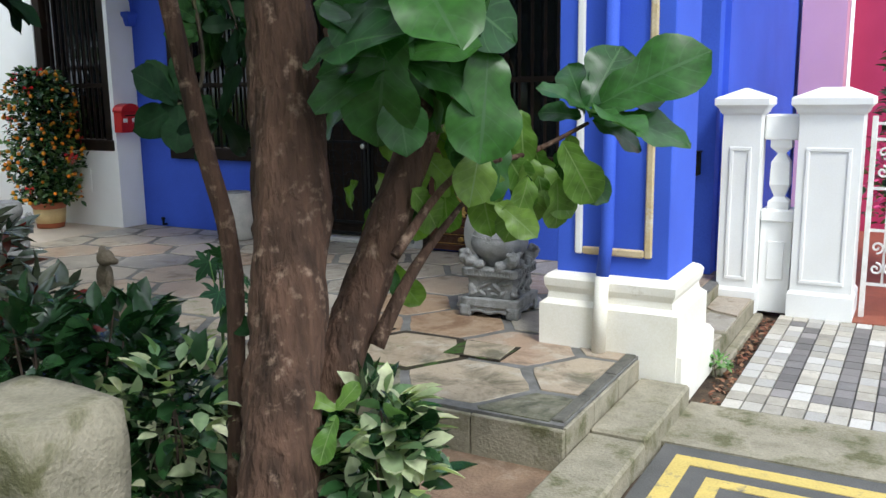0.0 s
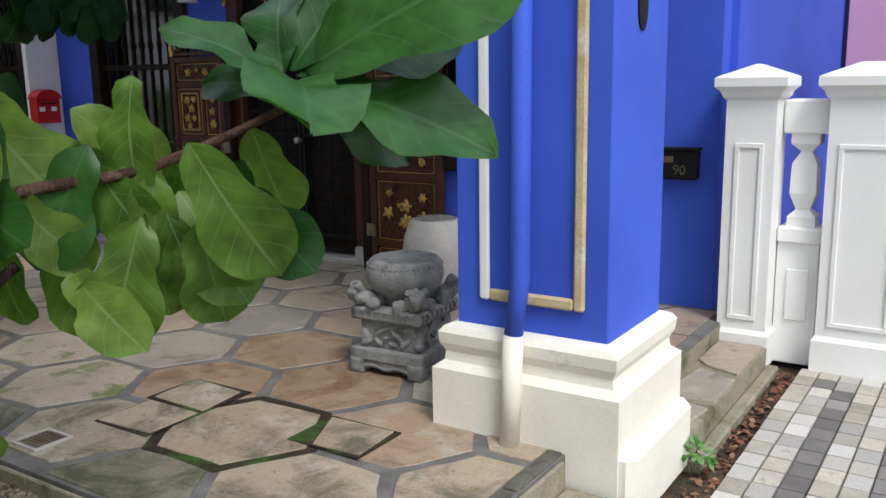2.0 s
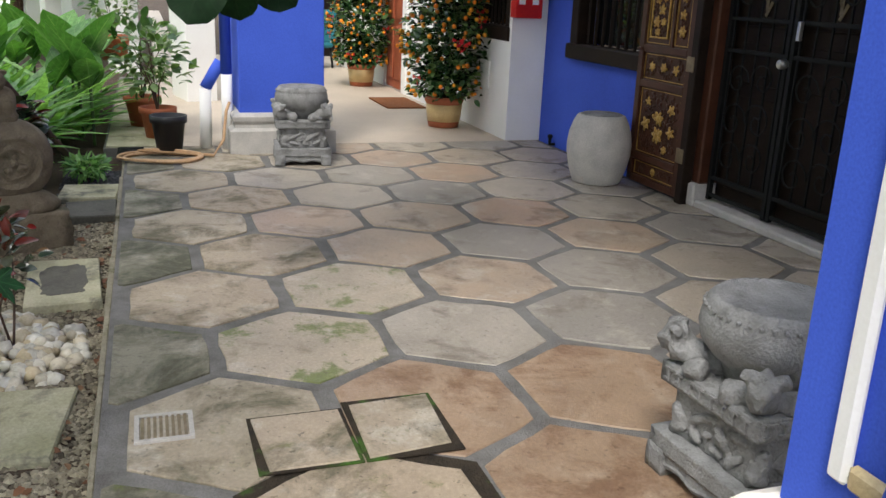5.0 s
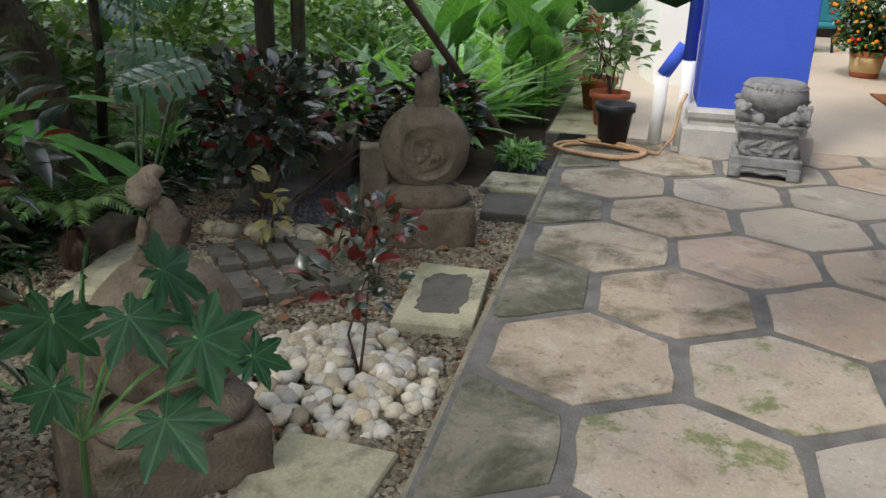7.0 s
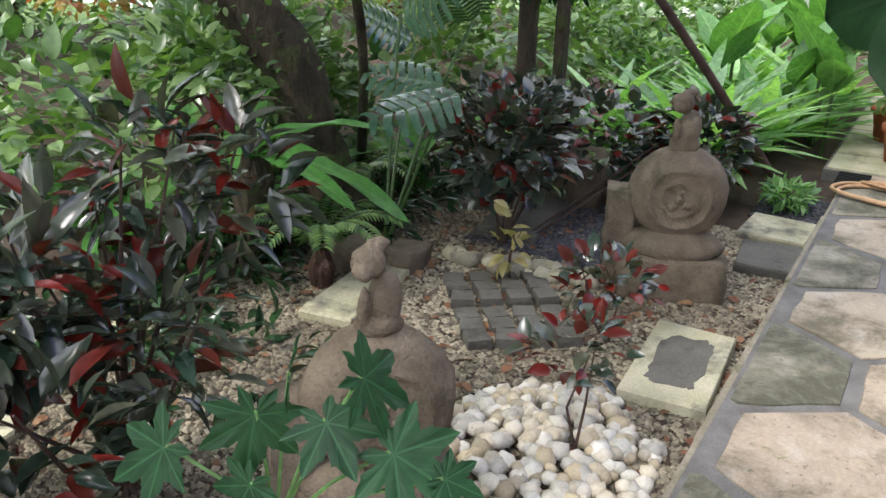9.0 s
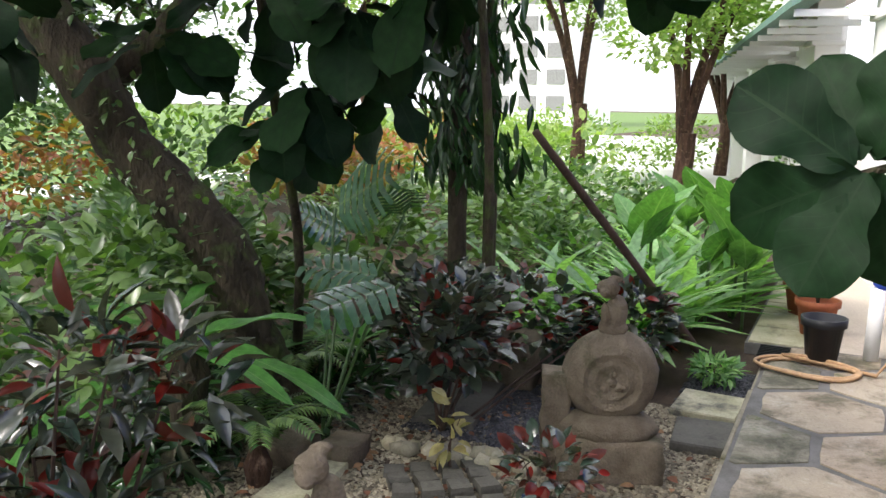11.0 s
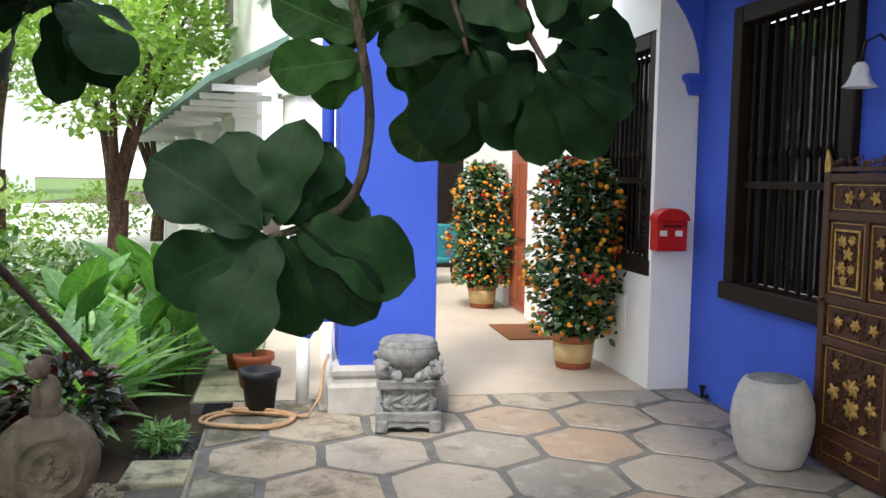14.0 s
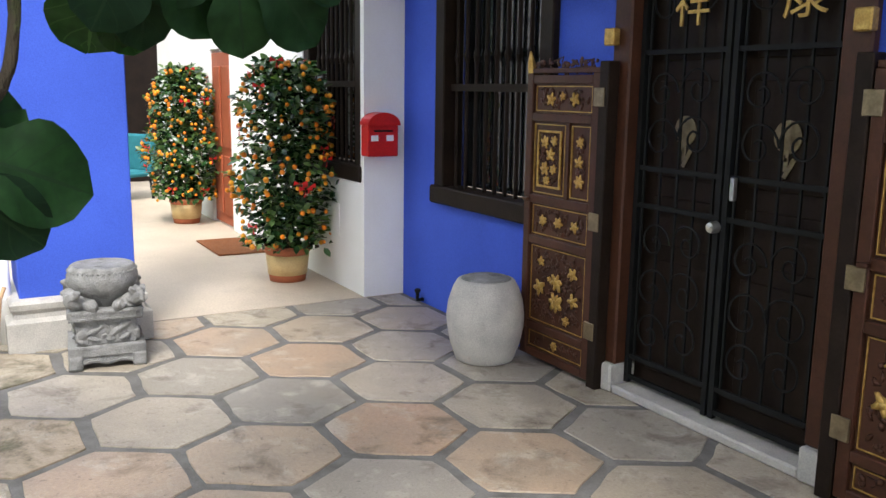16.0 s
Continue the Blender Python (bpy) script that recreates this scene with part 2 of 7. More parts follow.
M_SLATE = material("dark_slate_slab", (0.14, 0.132, 0.112), (0.085, 0.082, 0.068), 0.8, 5, 80, 0.4, stain=(0.06, 0.058, 0.05), stain_scale=7, stain_at=0.52)
M_PEB = material("white_pebble", (0.66, 0.64, 0.58), (0.52, 0.49, 0.4), 0.55, 10, 80, 0.1, random_by="object", col3=(0.5, 0.42, 0.28))
M_PEBG = material("river_stone", (0.40, 0.37, 0.28), (0.28, 0.26, 0.19), 0.6, 10, 80, 0.2, random_by="object", col3=(0.36, 0.33, 0.22))
M_GRAV = material("tan_gravel", (0.40, 0.36, 0.26), (0.17, 0.145, 0.10), 0.8, 2.2, 90, 0.2, random_by="island", col3=(0.095, 0.08, 0.058))
M_DPEB = material("black_pebble", (0.035, 0.037, 0.045), (0.02, 0.02, 0.025), 0.5, 20, 90, 0.1, random_by="island", col3=(0.09, 0.09, 0.1))
# Stained wood, reused as painted darkness for rooms, slot and drain well.
M_DWOOD_SHADE = material("dark_wood_and_inner_shade", (0.022, 0.014, 0.010), (0.012, 0.008, 0.006), 0.5, 6, 60, 0.15, gloss=0.12)
M_LEAFWOOD = material("carved_brown_wood", (0.075, 0.028, 0.016), (0.045, 0.018, 0.010), 0.4, 6, 60, 0.15)
M_GOLD = material("gilded_carving", (0.62, 0.42, 0.13), (0.38, 0.22, 0.06), 0.42, 30, 120, 0.3, metal=0.6)
M_IRON = material("black_iron", (0.008, 0.009, 0.009), (0.012, 0.013, 0.013), 0.6, 10, 90, 0.1, gloss=0.15)
M_WIRON = material("white_iron_paint", (0.75, 0.74, 0.72), (0.6, 0.58, 0.55), 0.5, 12, 90, 0.1)
M_CHROME = material("brushed_steel", (0.55, 0.55, 0.53), (0.45, 0.45, 0.43), 0.3, 12, 90, 0.0, metal=0.9)
M_BRASS = material("dull_brass", (0.30, 0.24, 0.15), (0.17, 0.13, 0.08), 0.45, 20, 90, 0.1, metal=0.7)
M_RED = material("red_enamel", (0.55, 0.02, 0.02), (0.45, 0.018, 0.018), 0.3, 5, 90, 0.02)
M_REDDOOR = material("red_brown_door_wood", (0.36, 0.10, 0.05), (0.28, 0.075, 0.035), 0.5, 4, 60, 0.1)
M_TERRA = material("terracotta", (0.42, 0.13, 0.06), (0.33, 0.10, 0.05), 0.6, 8, 80, 0.2)
M_CREAM = material("cream_glaze", (0.62, 0.45, 0.22), (0.55, 0.39, 0.18), 0.35, 6, 80, 0.05)
M_BLACKPOT = material("black_plastic", (0.025, 0.027, 0.03), (0.02, 0.02, 0.022), 0.4, 8, 80, 0.03)
M_HOSE = material("orange_hose", (0.56, 0.36, 0.20), (0.46, 0.29, 0.16), 0.5, 20, 80, 0.05)
M_MAT = material("brown_doormat", (0.26, 0.10, 0.04), (0.2, 0.075, 0.03), 0.95, 20, 200, 0.8)
# Bark tones cut by a quarter to hold the canopy's shade.
M_BARK = material("ficus_bark", (0.115, 0.064, 0.043), (0.032, 0.019, 0.013), 0.9, 15, 46, 1.0, stain=(0.24, 0.165, 0.12), stain_scale=16, stain_at=0.56, deep=0.03, stretch=0.22)
M_BARKMOSS = material("mossy_bark", (0.075, 0.06, 0.04), (0.026, 0.022, 0.015), 0.95, 10, 45, 1.0, stain=(0.06, 0.085, 0.025), stain_scale=5, stain_at=0.52, deep=0.03, stretch=0.4)
M_STICK = material("bare_stake_wood", (0.10, 0.066, 0.05), (0.05, 0.034, 0.026), 0.9, 14, 70, 0.6)
M_GLASS = bpy.data.materials.new("window_glass")
M_GLASS.use_nodes = True
M_GLASS.node_tree.nodes["Principled BSDF"].inputs["Base Color"].default_value = (0.012, 0.014, 0.016, 1)
M_GLASS.node_tree.nodes["Principled BSDF"].inputs["Roughness"].default_value = 0.06
M_MILK = material("milk_glass", (0.75, 0.77, 0.8), (0.7, 0.72, 0.75), 0.25, 10, 60, 0.0)
M_PINK = material("pink_wall_paint", (0.72, 0.42, 0.58), (0.66, 0.38, 0.53), 0.7, 2, 100, 0.1)
M_CRIM = material("crimson_wall_paint", (0.50, 0.05, 0.13), (0.43, 0.04, 0.11), 0.7, 2, 100, 0.1)
M_REDTILE = material("red_floor_tile", (0.32, 0.10, 0.06), (0.24, 0.08, 0.05), 0.6, 6, 90, 0.2)
M_ROOF = material("green_roof_tile", (0.16, 0.27, 0.22), (0.11, 0.2, 0.16), 0.7, 5, 60, 0.3)
M_GREYP = material("grey_shutter_paint", (0.24, 0.2, 0.2), (0.2, 0.17, 0.17), 0.6, 5, 60, 0.1)
M_TEAL = material("teal_fabric", (0.03, 0.2, 0.24), (0.02, 0.15, 0.19), 0.8, 8, 90, 0.2)

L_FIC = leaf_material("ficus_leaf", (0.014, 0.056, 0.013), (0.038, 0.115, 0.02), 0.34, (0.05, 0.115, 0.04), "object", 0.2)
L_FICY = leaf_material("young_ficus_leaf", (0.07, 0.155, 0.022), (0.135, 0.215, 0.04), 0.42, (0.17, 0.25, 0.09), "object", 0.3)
# Two more fig-leaf colours: deep shade and partial light are painted in.
L_FIC_SHADE = leaf_material("ficus_leaf_painted_shade", (0.005, 0.018, 0.007), (0.012, 0.038, 0.011), 0.6, (0.012, 0.030, 0.012), "object", 0.12, spec=0.12)
L_FIC_LIT = leaf_material("ficus_leaf_painted_light", (0.010, 0.036, 0.010), (0.026, 0.075, 0.016), 0.45, (0.04, 0.09, 0.03), "object", 0.2, spec=0.2)
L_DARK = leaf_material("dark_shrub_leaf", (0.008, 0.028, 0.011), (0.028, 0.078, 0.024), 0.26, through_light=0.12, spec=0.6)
L_RED = leaf_material("croton_leaf", (0.02, 0.044, 0.03), (0.07, 0.075, 0.05), 0.22, through_light=0.12, spec=0.9)
L_RED2 = leaf_material("red_croton_leaf", (0.17, 0.016, 0.012), (0.055, 0.018, 0.012), 0.25, through_light=0.15)
L_VAR = leaf_material("variegated_leaf", (0.08, 0.17, 0.07), (0.62, 0.62, 0.42), 0.35)
L_GRASS = leaf_material("strap_leaf", (0.07, 0.19, 0.06), (0.30, 0.47, 0.21), 0.26, through_light=0.35, spec=0.5)
L_MID = leaf_material("mid_green_leaf", (0.026, 0.078, 0.024), (0.16, 0.25, 0.085), 0.30, through_light=0.25, spec=0.5)
L_FERN = leaf_material("nest_fern_leaf", (0.06, 0.20, 0.04), (0.08, 0.24, 0.05), 0.35, (0.15, 0.30, 0.10), "object", 0.3, 16)
# Base greyed and lightened to paint in part of the sky's sheen.
L_MON = leaf_material("monstera_leaf", (0.05, 0.12, 0.07), (0.035, 0.10, 0.05), 0.22, (0.10, 0.17, 0.09), "object", 0.1, spec=1.0)
L_PAP = leaf_material("palmate_leaf", (0.012, 0.05, 0.018), (0.019, 0.068, 0.024), 0.5, (0.035, 0.11, 0.045), "object", 0.2, 3.0)
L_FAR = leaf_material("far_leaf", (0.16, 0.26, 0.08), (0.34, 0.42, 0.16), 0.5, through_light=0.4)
L_YEL = leaf_material("yellow_leaf", (0.36, 0.32, 0.15), (0.26, 0.21, 0.09), 0.5)
L_ORA = material("orange_fruit", (0.80, 0.26, 0.02), (0.65, 0.18, 0.015), 0.35, 9, 120, 0.1, random_by="object", col3=(0.75, 0.35, 0.03))


# ---- builders ----
def part(name, bm, mat, parent=None, label="", smooth=False):
    me = bpy.data.meshes.new(name)
    bm.normal_update()
    bm.to_mesh(me)
    bm.free()
    me.materials.append(mat)
    if smooth:
        for f in me.polygons:
            f.use_smooth = True
    ob = new(name, me)
    if parent is not None:
        ob.parent = parent
    if label:
        ob["label"] = label
    return ob


def world_parts(t, names):
    """Parts whose meshes stand in world coordinates."""
    for ob in t.children:
        if ob.name.split('.')[0] in names:
            ob.matrix_parent_inverse = t.matrix_basis.inverted()


def thing(name, label, category, group="", kind="", at=(0, 0, 0), rz=0.0):
    ob = new(name)
    ob.matrix_basis = pose(*at, 0, 0, rz)
    ob.empty_display_size = 0.1
    return tagged(ob, label, category, group, kind)


def box(bm, x0, x1, y0, y1, z0, z1, bev=0.0, m=None):
    r = bmesh.ops.create_cube(bm, size=1)["verts"]
    bmesh.ops.scale(bm, vec=(x1 - x0, y1 - y0, z1 - z0), verts=r)
    bmesh.ops.translate(bm, vec=((x0 + x1) / 2, (y0 + y1) / 2, (z0 + z1) / 2), verts=r)
    if bev:
        es = list({e for v in r for e in v.link_edges})
        r = bmesh.ops.bevel(bm, geom=es, offset=bev, segments=1, affect="EDGES")["verts"]
    if m is not None:
        bmesh.ops.transform(bm, matrix=m, verts=list(set(r)))
    return bm


def bbox(*a, **k):
    return box(bmesh.new(), *a, **k)


def lathe(profile, seg=24, bm=None, at=(0, 0, 0)):
    bm = bm or bmesh.new()
    rings = []
    for r, z in profile:
        rings.append([bm.verts.new((at[0] + r * math.cos(2 * math.pi * i / seg), at[1] + r * math.sin(2 * math.pi * i / seg), at[2] + z)) for i in range(seg)])
    for a, b in zip(rings, rings[1:]):
        for i in range(seg):
            bm.faces.new((a[i], a[(i + 1) % seg], b[(i + 1) % seg], b[i]))
    bm.faces.new(rings[-1])
    bm.faces.new(rings[0][::-1])
    return bm


def square_profile(cx, cy, hx, hy, prof, bm=None):
    """A stack of rectangles: prof holds (outset, z)."""
    bm = bm or bmesh.new()
    rings = []
    for o, z in prof:
        rings.append([bm.verts.new((cx + sx * (hx + o), cy + sy * (hy + o), z)) for sx, sy in ((-1, -1), (1, -1), (1, 1), (-1, 1))])
    for a, b in zip(rings, rings[1:]):
        for i in range(4):
            bm.faces.new((a[i], a[(i + 1) % 4], b[(i + 1) % 4], b[i]))
    bm.faces.new(rings[-1])
    bm.faces.new(rings[0][::-1])
    return bm


def tube(pts, radii, seg=8, bm=None, wobble=0.0, rnd=None):
    bm = bm or bmesh.new()
    pts = [Vector(p) for p in pts]
    if isinstance(radii, (int, float)):
        radii = [radii] * len(pts)
    rings = []
    ref = Vector((0.3, 0.9, 0.2))
    for i, p in enumerate(pts):
        d = (pts[min(i + 1, len(pts) - 1)] - pts[max(i - 1, 0)]).normalized()
        u = d.cross(ref)
        if u.length < 0.1:
            u = d.cross(Vector((1, 0, 0)))
        u.normalize()
        v = d.cross(u)
        ring = []
        for k in range(seg):
            a = 2 * math.pi * k / seg
            rr = radii[i] * (1 + (rnd.uniform(-wobble, wobble) if wobble else 0))
            ring.append(bm.verts.new(p + rr * (math.cos(a) * u + math.sin(a) * v)))
        rings.append(ring)
    for a, b in zip(rings, rings[1:]):
        for k in range(seg):
            bm.faces.new((a[k], a[(k + 1) % seg], b[(k + 1) % seg], b[k]))
    bm.faces.new(rings[-1])
    bm.faces.new(rings[0][::-1])
    return bm


def smooth_path(pts, n=6):
    """Points on a soft curve through pts, each (x, y, z, radius)."""
    P = [Vector(p) for p in pts]
    out = []
    for i in range(len(P) - 1):
        p0, p1, p2, p3 = P[max(i - 1, 0)], P[i], P[i + 1], P[min(i + 2, len(P) - 1)]
        for k in range(n):
            t = k / n
            out.append(0.5 * ((2 * p1) + (p2 - p0) * t + (2 * p0 - 5 * p1 + 4 * p2 - p3) * t * t + (3 * p1 - p0 - 3 * p2 + p3) * t ** 3))
    out.append(P[-1])
    return out


def limb(pts, n=6, seg=10, bm=None, wobble=0.08, rnd=random):
    q = smooth_path([Vector(p) for p in pts], n)
    return tube([p[:3] for p in q], [max(p[3], 0.004) for p in q], seg, bm, wobble, rnd)


def leaf_grid(width, nu=4, nv=8, fold=0.12, curl=0.25, wave=0.0, seed=0):
    """A leaf of length 1 along +y: width(v) gives its half width. Returns verts, faces, uvs."""
    rnd = random.Random(seed)
    ph = rnd.uniform(0, 6)
    vs, fs, uv = [], [], []
    for j in range(nv + 1):
        v = j / nv
        w = width(v)
        for i in range(nu + 1):
            u = i / nu * 2 - 1
            z = fold * abs(u) * w - curl * v * v + wave * math.sin(v * 14 + ph + u) * abs(u) * 0.5
            vs.append((u * w, v, z))
            uv.append((i / nu, v))
    for j in range(nv):
        for i in range(nu):
            a = j * (nu + 1) + i
            fs.append((a, a + 1, a + nu + 2, a + nu + 1))
    return vs, fs, uv


def uv_mesh(name, data, mat):
    vs, fs, uv = data
    me = bpy.data.meshes.new(name)
    me.from_pydata(vs, [], fs)
    lay = me.uv_layers.new(name="UVMap")
    idx = np.empty(len(me.loops), dtype=np.int32)
    me.loops.foreach_get("vertex_index", idx)
    lay.data.foreach_set("uv", np.array(uv, dtype=np.float32)[idx].ravel())
    me.polygons.foreach_set("use_smooth", [True] * len(me.polygons))
    me.materials.append(mat)
    me.update()
    return me


def fiddle(v):
    return max(0.012, 0.33 * (math.sin(math.pi * min(1, v ** 0.85)) ** 0.5) * (0.55 + 0.75 * v - 0.27 * math.exp(-((v - 0.38) / 0.14) ** 2))) if 0 < v < 1 else 0.012


def lance(v):
    return max(0.004, 0.17 * math.sin(math.pi * v ** 0.85) ** 0.8) if 0 < v < 1 else 0.004


def oval(v):
    return max(0.004, 0.28 * math.sin(math.pi * v ** 0.9) ** 0.7) if 0 < v < 1 else 0.004


def strap(v):
    return 0.045 * (1 - v ** 3) ** 0.7 * (0.6 + 0.4 * min(1, v * 4)) + 0.001


def frame_to(base, tip, face):
    """A pose at base whose y axis runs to tip and whose z axis leans to face; scaled by the length."""
    b = Vector(base)
    y = Vector(tip) - b
    s = y.length
    y.normalize()
    f = Vector(face)
    z = (f - f.dot(y) * y)
    if z.length < 1e-3:
        z = Vector((0, 0, 1)).cross(y) + Vector((0.01, 0, 0.01))
    z.normalize()
    x = y.cross(z)
    return Matrix((x, y, z)).transposed().to_4x4(), s


def put_leaf(parent, name, me, base, tip, face, width=1.0):
    r, s = frame_to(base, tip, face)
    ob = new(name, me)
    ob.parent = parent
    ob.matrix_basis = parent.matrix_basis.inverted() @ (Matrix.Translation(base) @ r @ Matrix.Diagonal((s * width, s, s, 1)))
    return ob


def batch(name, data, mats, parent=None, label=""):
    """Many small leaves or stones in one mesh; mats is a list of 4x4 poses."""
    vs, fs, uv = data
    V = np.c_[np.array(vs), np.ones(len(vs))]
    T = np.array([np.array(m) for m in mats])
    allv = np.einsum("nij,kj->nki", T, V)[:, :, :3].reshape(-1, 3)
    F = np.array(fs)
    allf = (F[None] + (np.arange(len(mats)) * len(vs))[:, None, None]).reshape(-1, F.shape[1])
    me = bpy.data.meshes.new(name)
    me.from_pydata(allv.tolist(), [], allf.tolist())
    me.polygons.foreach_set("use_smooth", [True] * len(me.polygons))
    ob = new(name, me)
    if parent is not None:
        ob.parent = parent
        ob.matrix_parent_inverse = parent.matrix_basis.inverted()
    if label:
        ob["label"] = label
    return ob


LANCE = leaf_grid(lance, 2, 4, 0.5, 0.25)
OVAL = leaf_grid(oval, 2, 4, 0.3, 0.2)
STRAP = leaf_grid(strap, 2, 7, 0.5, 0.55)
FICUS = [leaf_grid(fiddle, 6, 12, 0.10 + 0.05 * k, 0.15 + 0.13 * k, 0.05 + 0.025 * k, k) for k in range(3)]
FIC = [uv_mesh("ficus_leaf", d, L_FIC) for d in FICUS]
FICY = [uv_mesh("ficus_leaf", d, L_FICY) for d in FICUS]
FIC_SHADE = [uv_mesh("ficus_leaf", d, L_FIC_SHADE) for d in FICUS]
FIC_LIT = [uv_mesh("ficus_leaf", d, L_FIC_LIT) for d in FICUS]


def leafy(centres, n, size, rnd, up=0.3, spread=1.0):
    """Poses of leaves round ellipsoids (x, y, z, rx, ry, rz), pointing outward."""
    out = []
    for k in range(n):
        cx, cy, cz, rx, ry, rz = centres[k % len(centres)]
        d = Vector((rnd.gauss(0, 1), rnd.gauss(0, 1), rnd.gauss(0, 1))).normalized()
        r = rnd.uniform(0.35, 1) ** 0.6
        b = Vector((cx + d.x * rx * r, cy + d.y * ry * r, cz + d.z * rz * r))
        way = Vector((d.x + rnd.gauss(0, 0.5) * spread, d.y + rnd.gauss(0, 0.5) * spread, d.z * 0.6 + up + rnd.gauss(0, 0.4) * spread)).normalized()
        rot, _ = frame_to(b, b + way, (rnd.gauss(0, 0.4), rnd.gauss(0, 0.4), 1))
        s = size * rnd.uniform(0.6, 1.25)
        out.append(Matrix.Translation(b) @ rot @ Matrix.Diagonal((s, s, s, 1)))
    return out


def shrub(name, label, base, centres, n, size, mat, seed, data=None, stems=5, mat2=None, share=0.0, up=0.3, stem_mat=None, category="shrub", group=""):
    rnd = random.Random(seed)
    t = thing(name, label, category, group, at=base)
    for k in range(stems):
        c = centres[k % len(centres)]
        bm = bmesh.new()
        e = Vector((c[0] + rnd.uniform(-0.6, 0.6) * c[3], c[1] + rnd.uniform(-0.6, 0.6) * c[4], c[2] + c[5] * rnd.uniform(0.2, 0.8))) - Vector(base)
        tube([(rnd.uniform(-0.04, 0.04), rnd.uniform(-0.04, 0.04), -0.03), e * 0.5 + Vector((rnd.uniform(-0.05, 0.05), rnd.uniform(-0.05, 0.05), 0)), e], [0.075 * size, 0.055 * size, 0.025 * size], 5, bm)
        part("stem", bm, stem_mat or M_STICK, t)
    ms = leafy(centres, n, size, rnd, up)
    cut = int(n * share)
    ob = batch("leaves", data or LANCE, ms[cut:], t)
    ob.data.materials.append(mat)
    ob["kind"] = "stuff"
    if cut:
        ob = batch("coloured_leaves", data or LANCE, ms[:cut], t)
        ob.data.materials.append(mat2)
        ob["kind"] = "stuff"
    return t


def pebble_mesh(name, mat, seed, flat=0.6):
    rnd = random.Random(seed)
    bm = bmesh.new()
    bmesh.ops.create_icosphere(bm, subdivisions=1, radius=1)
    for v in bm.verts:
        v.co = Vector((v.co.x * rnd.uniform(0.85, 1.15), v.co.y * rnd.uniform(0.7, 0.95), v.co.z * flat * rnd.uniform(0.85, 1.1)))
    me = bpy.data.meshes.new(name)
    bm.to_mesh(me)
    bm.free()
    for f in me.polygons:
        f.use_smooth = True
    me.materials.append(mat)
    return me


def piece(name, me, parent, m):
    ob = new(name, me)
    ob.parent = parent
    ob.matrix_basis = m
    return ob


# ---- ground ----
def ground_z(x, y):
    t = min(1, max(0, (x + 3.2) / 1.4))
    return -0.10 - 0.15 * t * t * (3 - 2 * t) + 0.02 * noise.noise((x * 1.3, y * 1.3, 0))


def build_ground():
    xs = [-400, -120, -50, -30, -20] + [-16 + 0.25 * i for i in range(62)] + [2, 8, 20, 60, 200, 400]
    ys = [-400, -120, -40, -20, -10] + [-5 + 0.25 * i for i in range(37)] + [5, 8, 14, 30, 100, 400]
    vs, fs = [], []
    for y in ys:
        for x in xs:
            inside = -16 <= x <= -1.2 and -5 <= y <= 3.76
            z = ground_z(x, y) if inside else -0.27
            if y > 3.76:
                z = -0.30
            vs.append((x, y, z))
    w = len(xs)
    for j in range(len(ys) - 1):
        for i in range(w - 1):
            a = j * w + i
            fs.append((a, a + 1, a + w + 1, a + w))
    me = bpy.data.meshes.new("ground")
    me.from_pydata(vs, [], fs)
    me.materials.append(M_SOIL)
    tagged(new("ground", me), "brown soil and leaf litter of the garden", "ground", kind="structure")


build_ground()

# terrace: slab and its hexagonal stones
terrace = part("floor", bbox(-8.4, -1.42, 3.68, 7.7, -0.5, -0.006), M_MORTAR)
tagged(terrace, "terrace of hexagonal sandstone pavers in grey mortar", "floor", kind="structure")


edging = tagged(new("terrace_edging"), "mossy rough edge stones of the terrace", "edging", kind="structure")
re_ = random.Random(31)
x = -1.405
while x > -8.3:
    w = re_.uniform(0.5, 0.8)
    part("edge_stone", bbox(max(x - w, -8.39) + 0.006, x, 3.655 + re_.uniform(-0.008, 0.008), 3.679, -0.45, -0.016 + re_.uniform(-0.008, 0.004), 0.005), M_KERB, edging)
    x -= w
for k in range(3):
    part("edge_stone", bbox(-1.419, -1.40, 3.68 + 0.4 * k, 4.07 + 0.4 * k, -0.45, -0.014, 0.004), M_KERB, edging)
for k in range(3):
    part("border_slab", bbox(-1.495, -1.43, 3.72 + 0.40 * k, 4.11 + 0.40 * k, -0.03, 0.004 + re_.uniform(-0.003, 0.003), 0.005), M_SLATE, edging, "narrow dark border slab")


def clip_poly(poly, x0, x1, y0, y1):
    def cut(p, inside, cross):
        out = []
        for i in range(len(p)):
            a, b = p[i - 1], p[i]
            if inside(b):
                if not inside(a):
                    out.append(cross(a, b))
                out.append(b)
            elif inside(a):
                out.append(cross(a, b))
        return out

    def at(axis, v):
        def f(a, b):
            t = (v - a[axis]) / (b[axis] - a[axis])
            return (a[0] + t * (b[0] - a[0]), a[1] + t * (b[1] - a[1]))
        return f
    for axis, v, sgn in ((0, x0, 1), (0, x1, -1), (1, y0, 1), (1, y1, -1)):
        if poly:
            poly = cut(poly, lambda p: (p[axis] - v) * sgn >= 0, at(axis, v))
    return poly


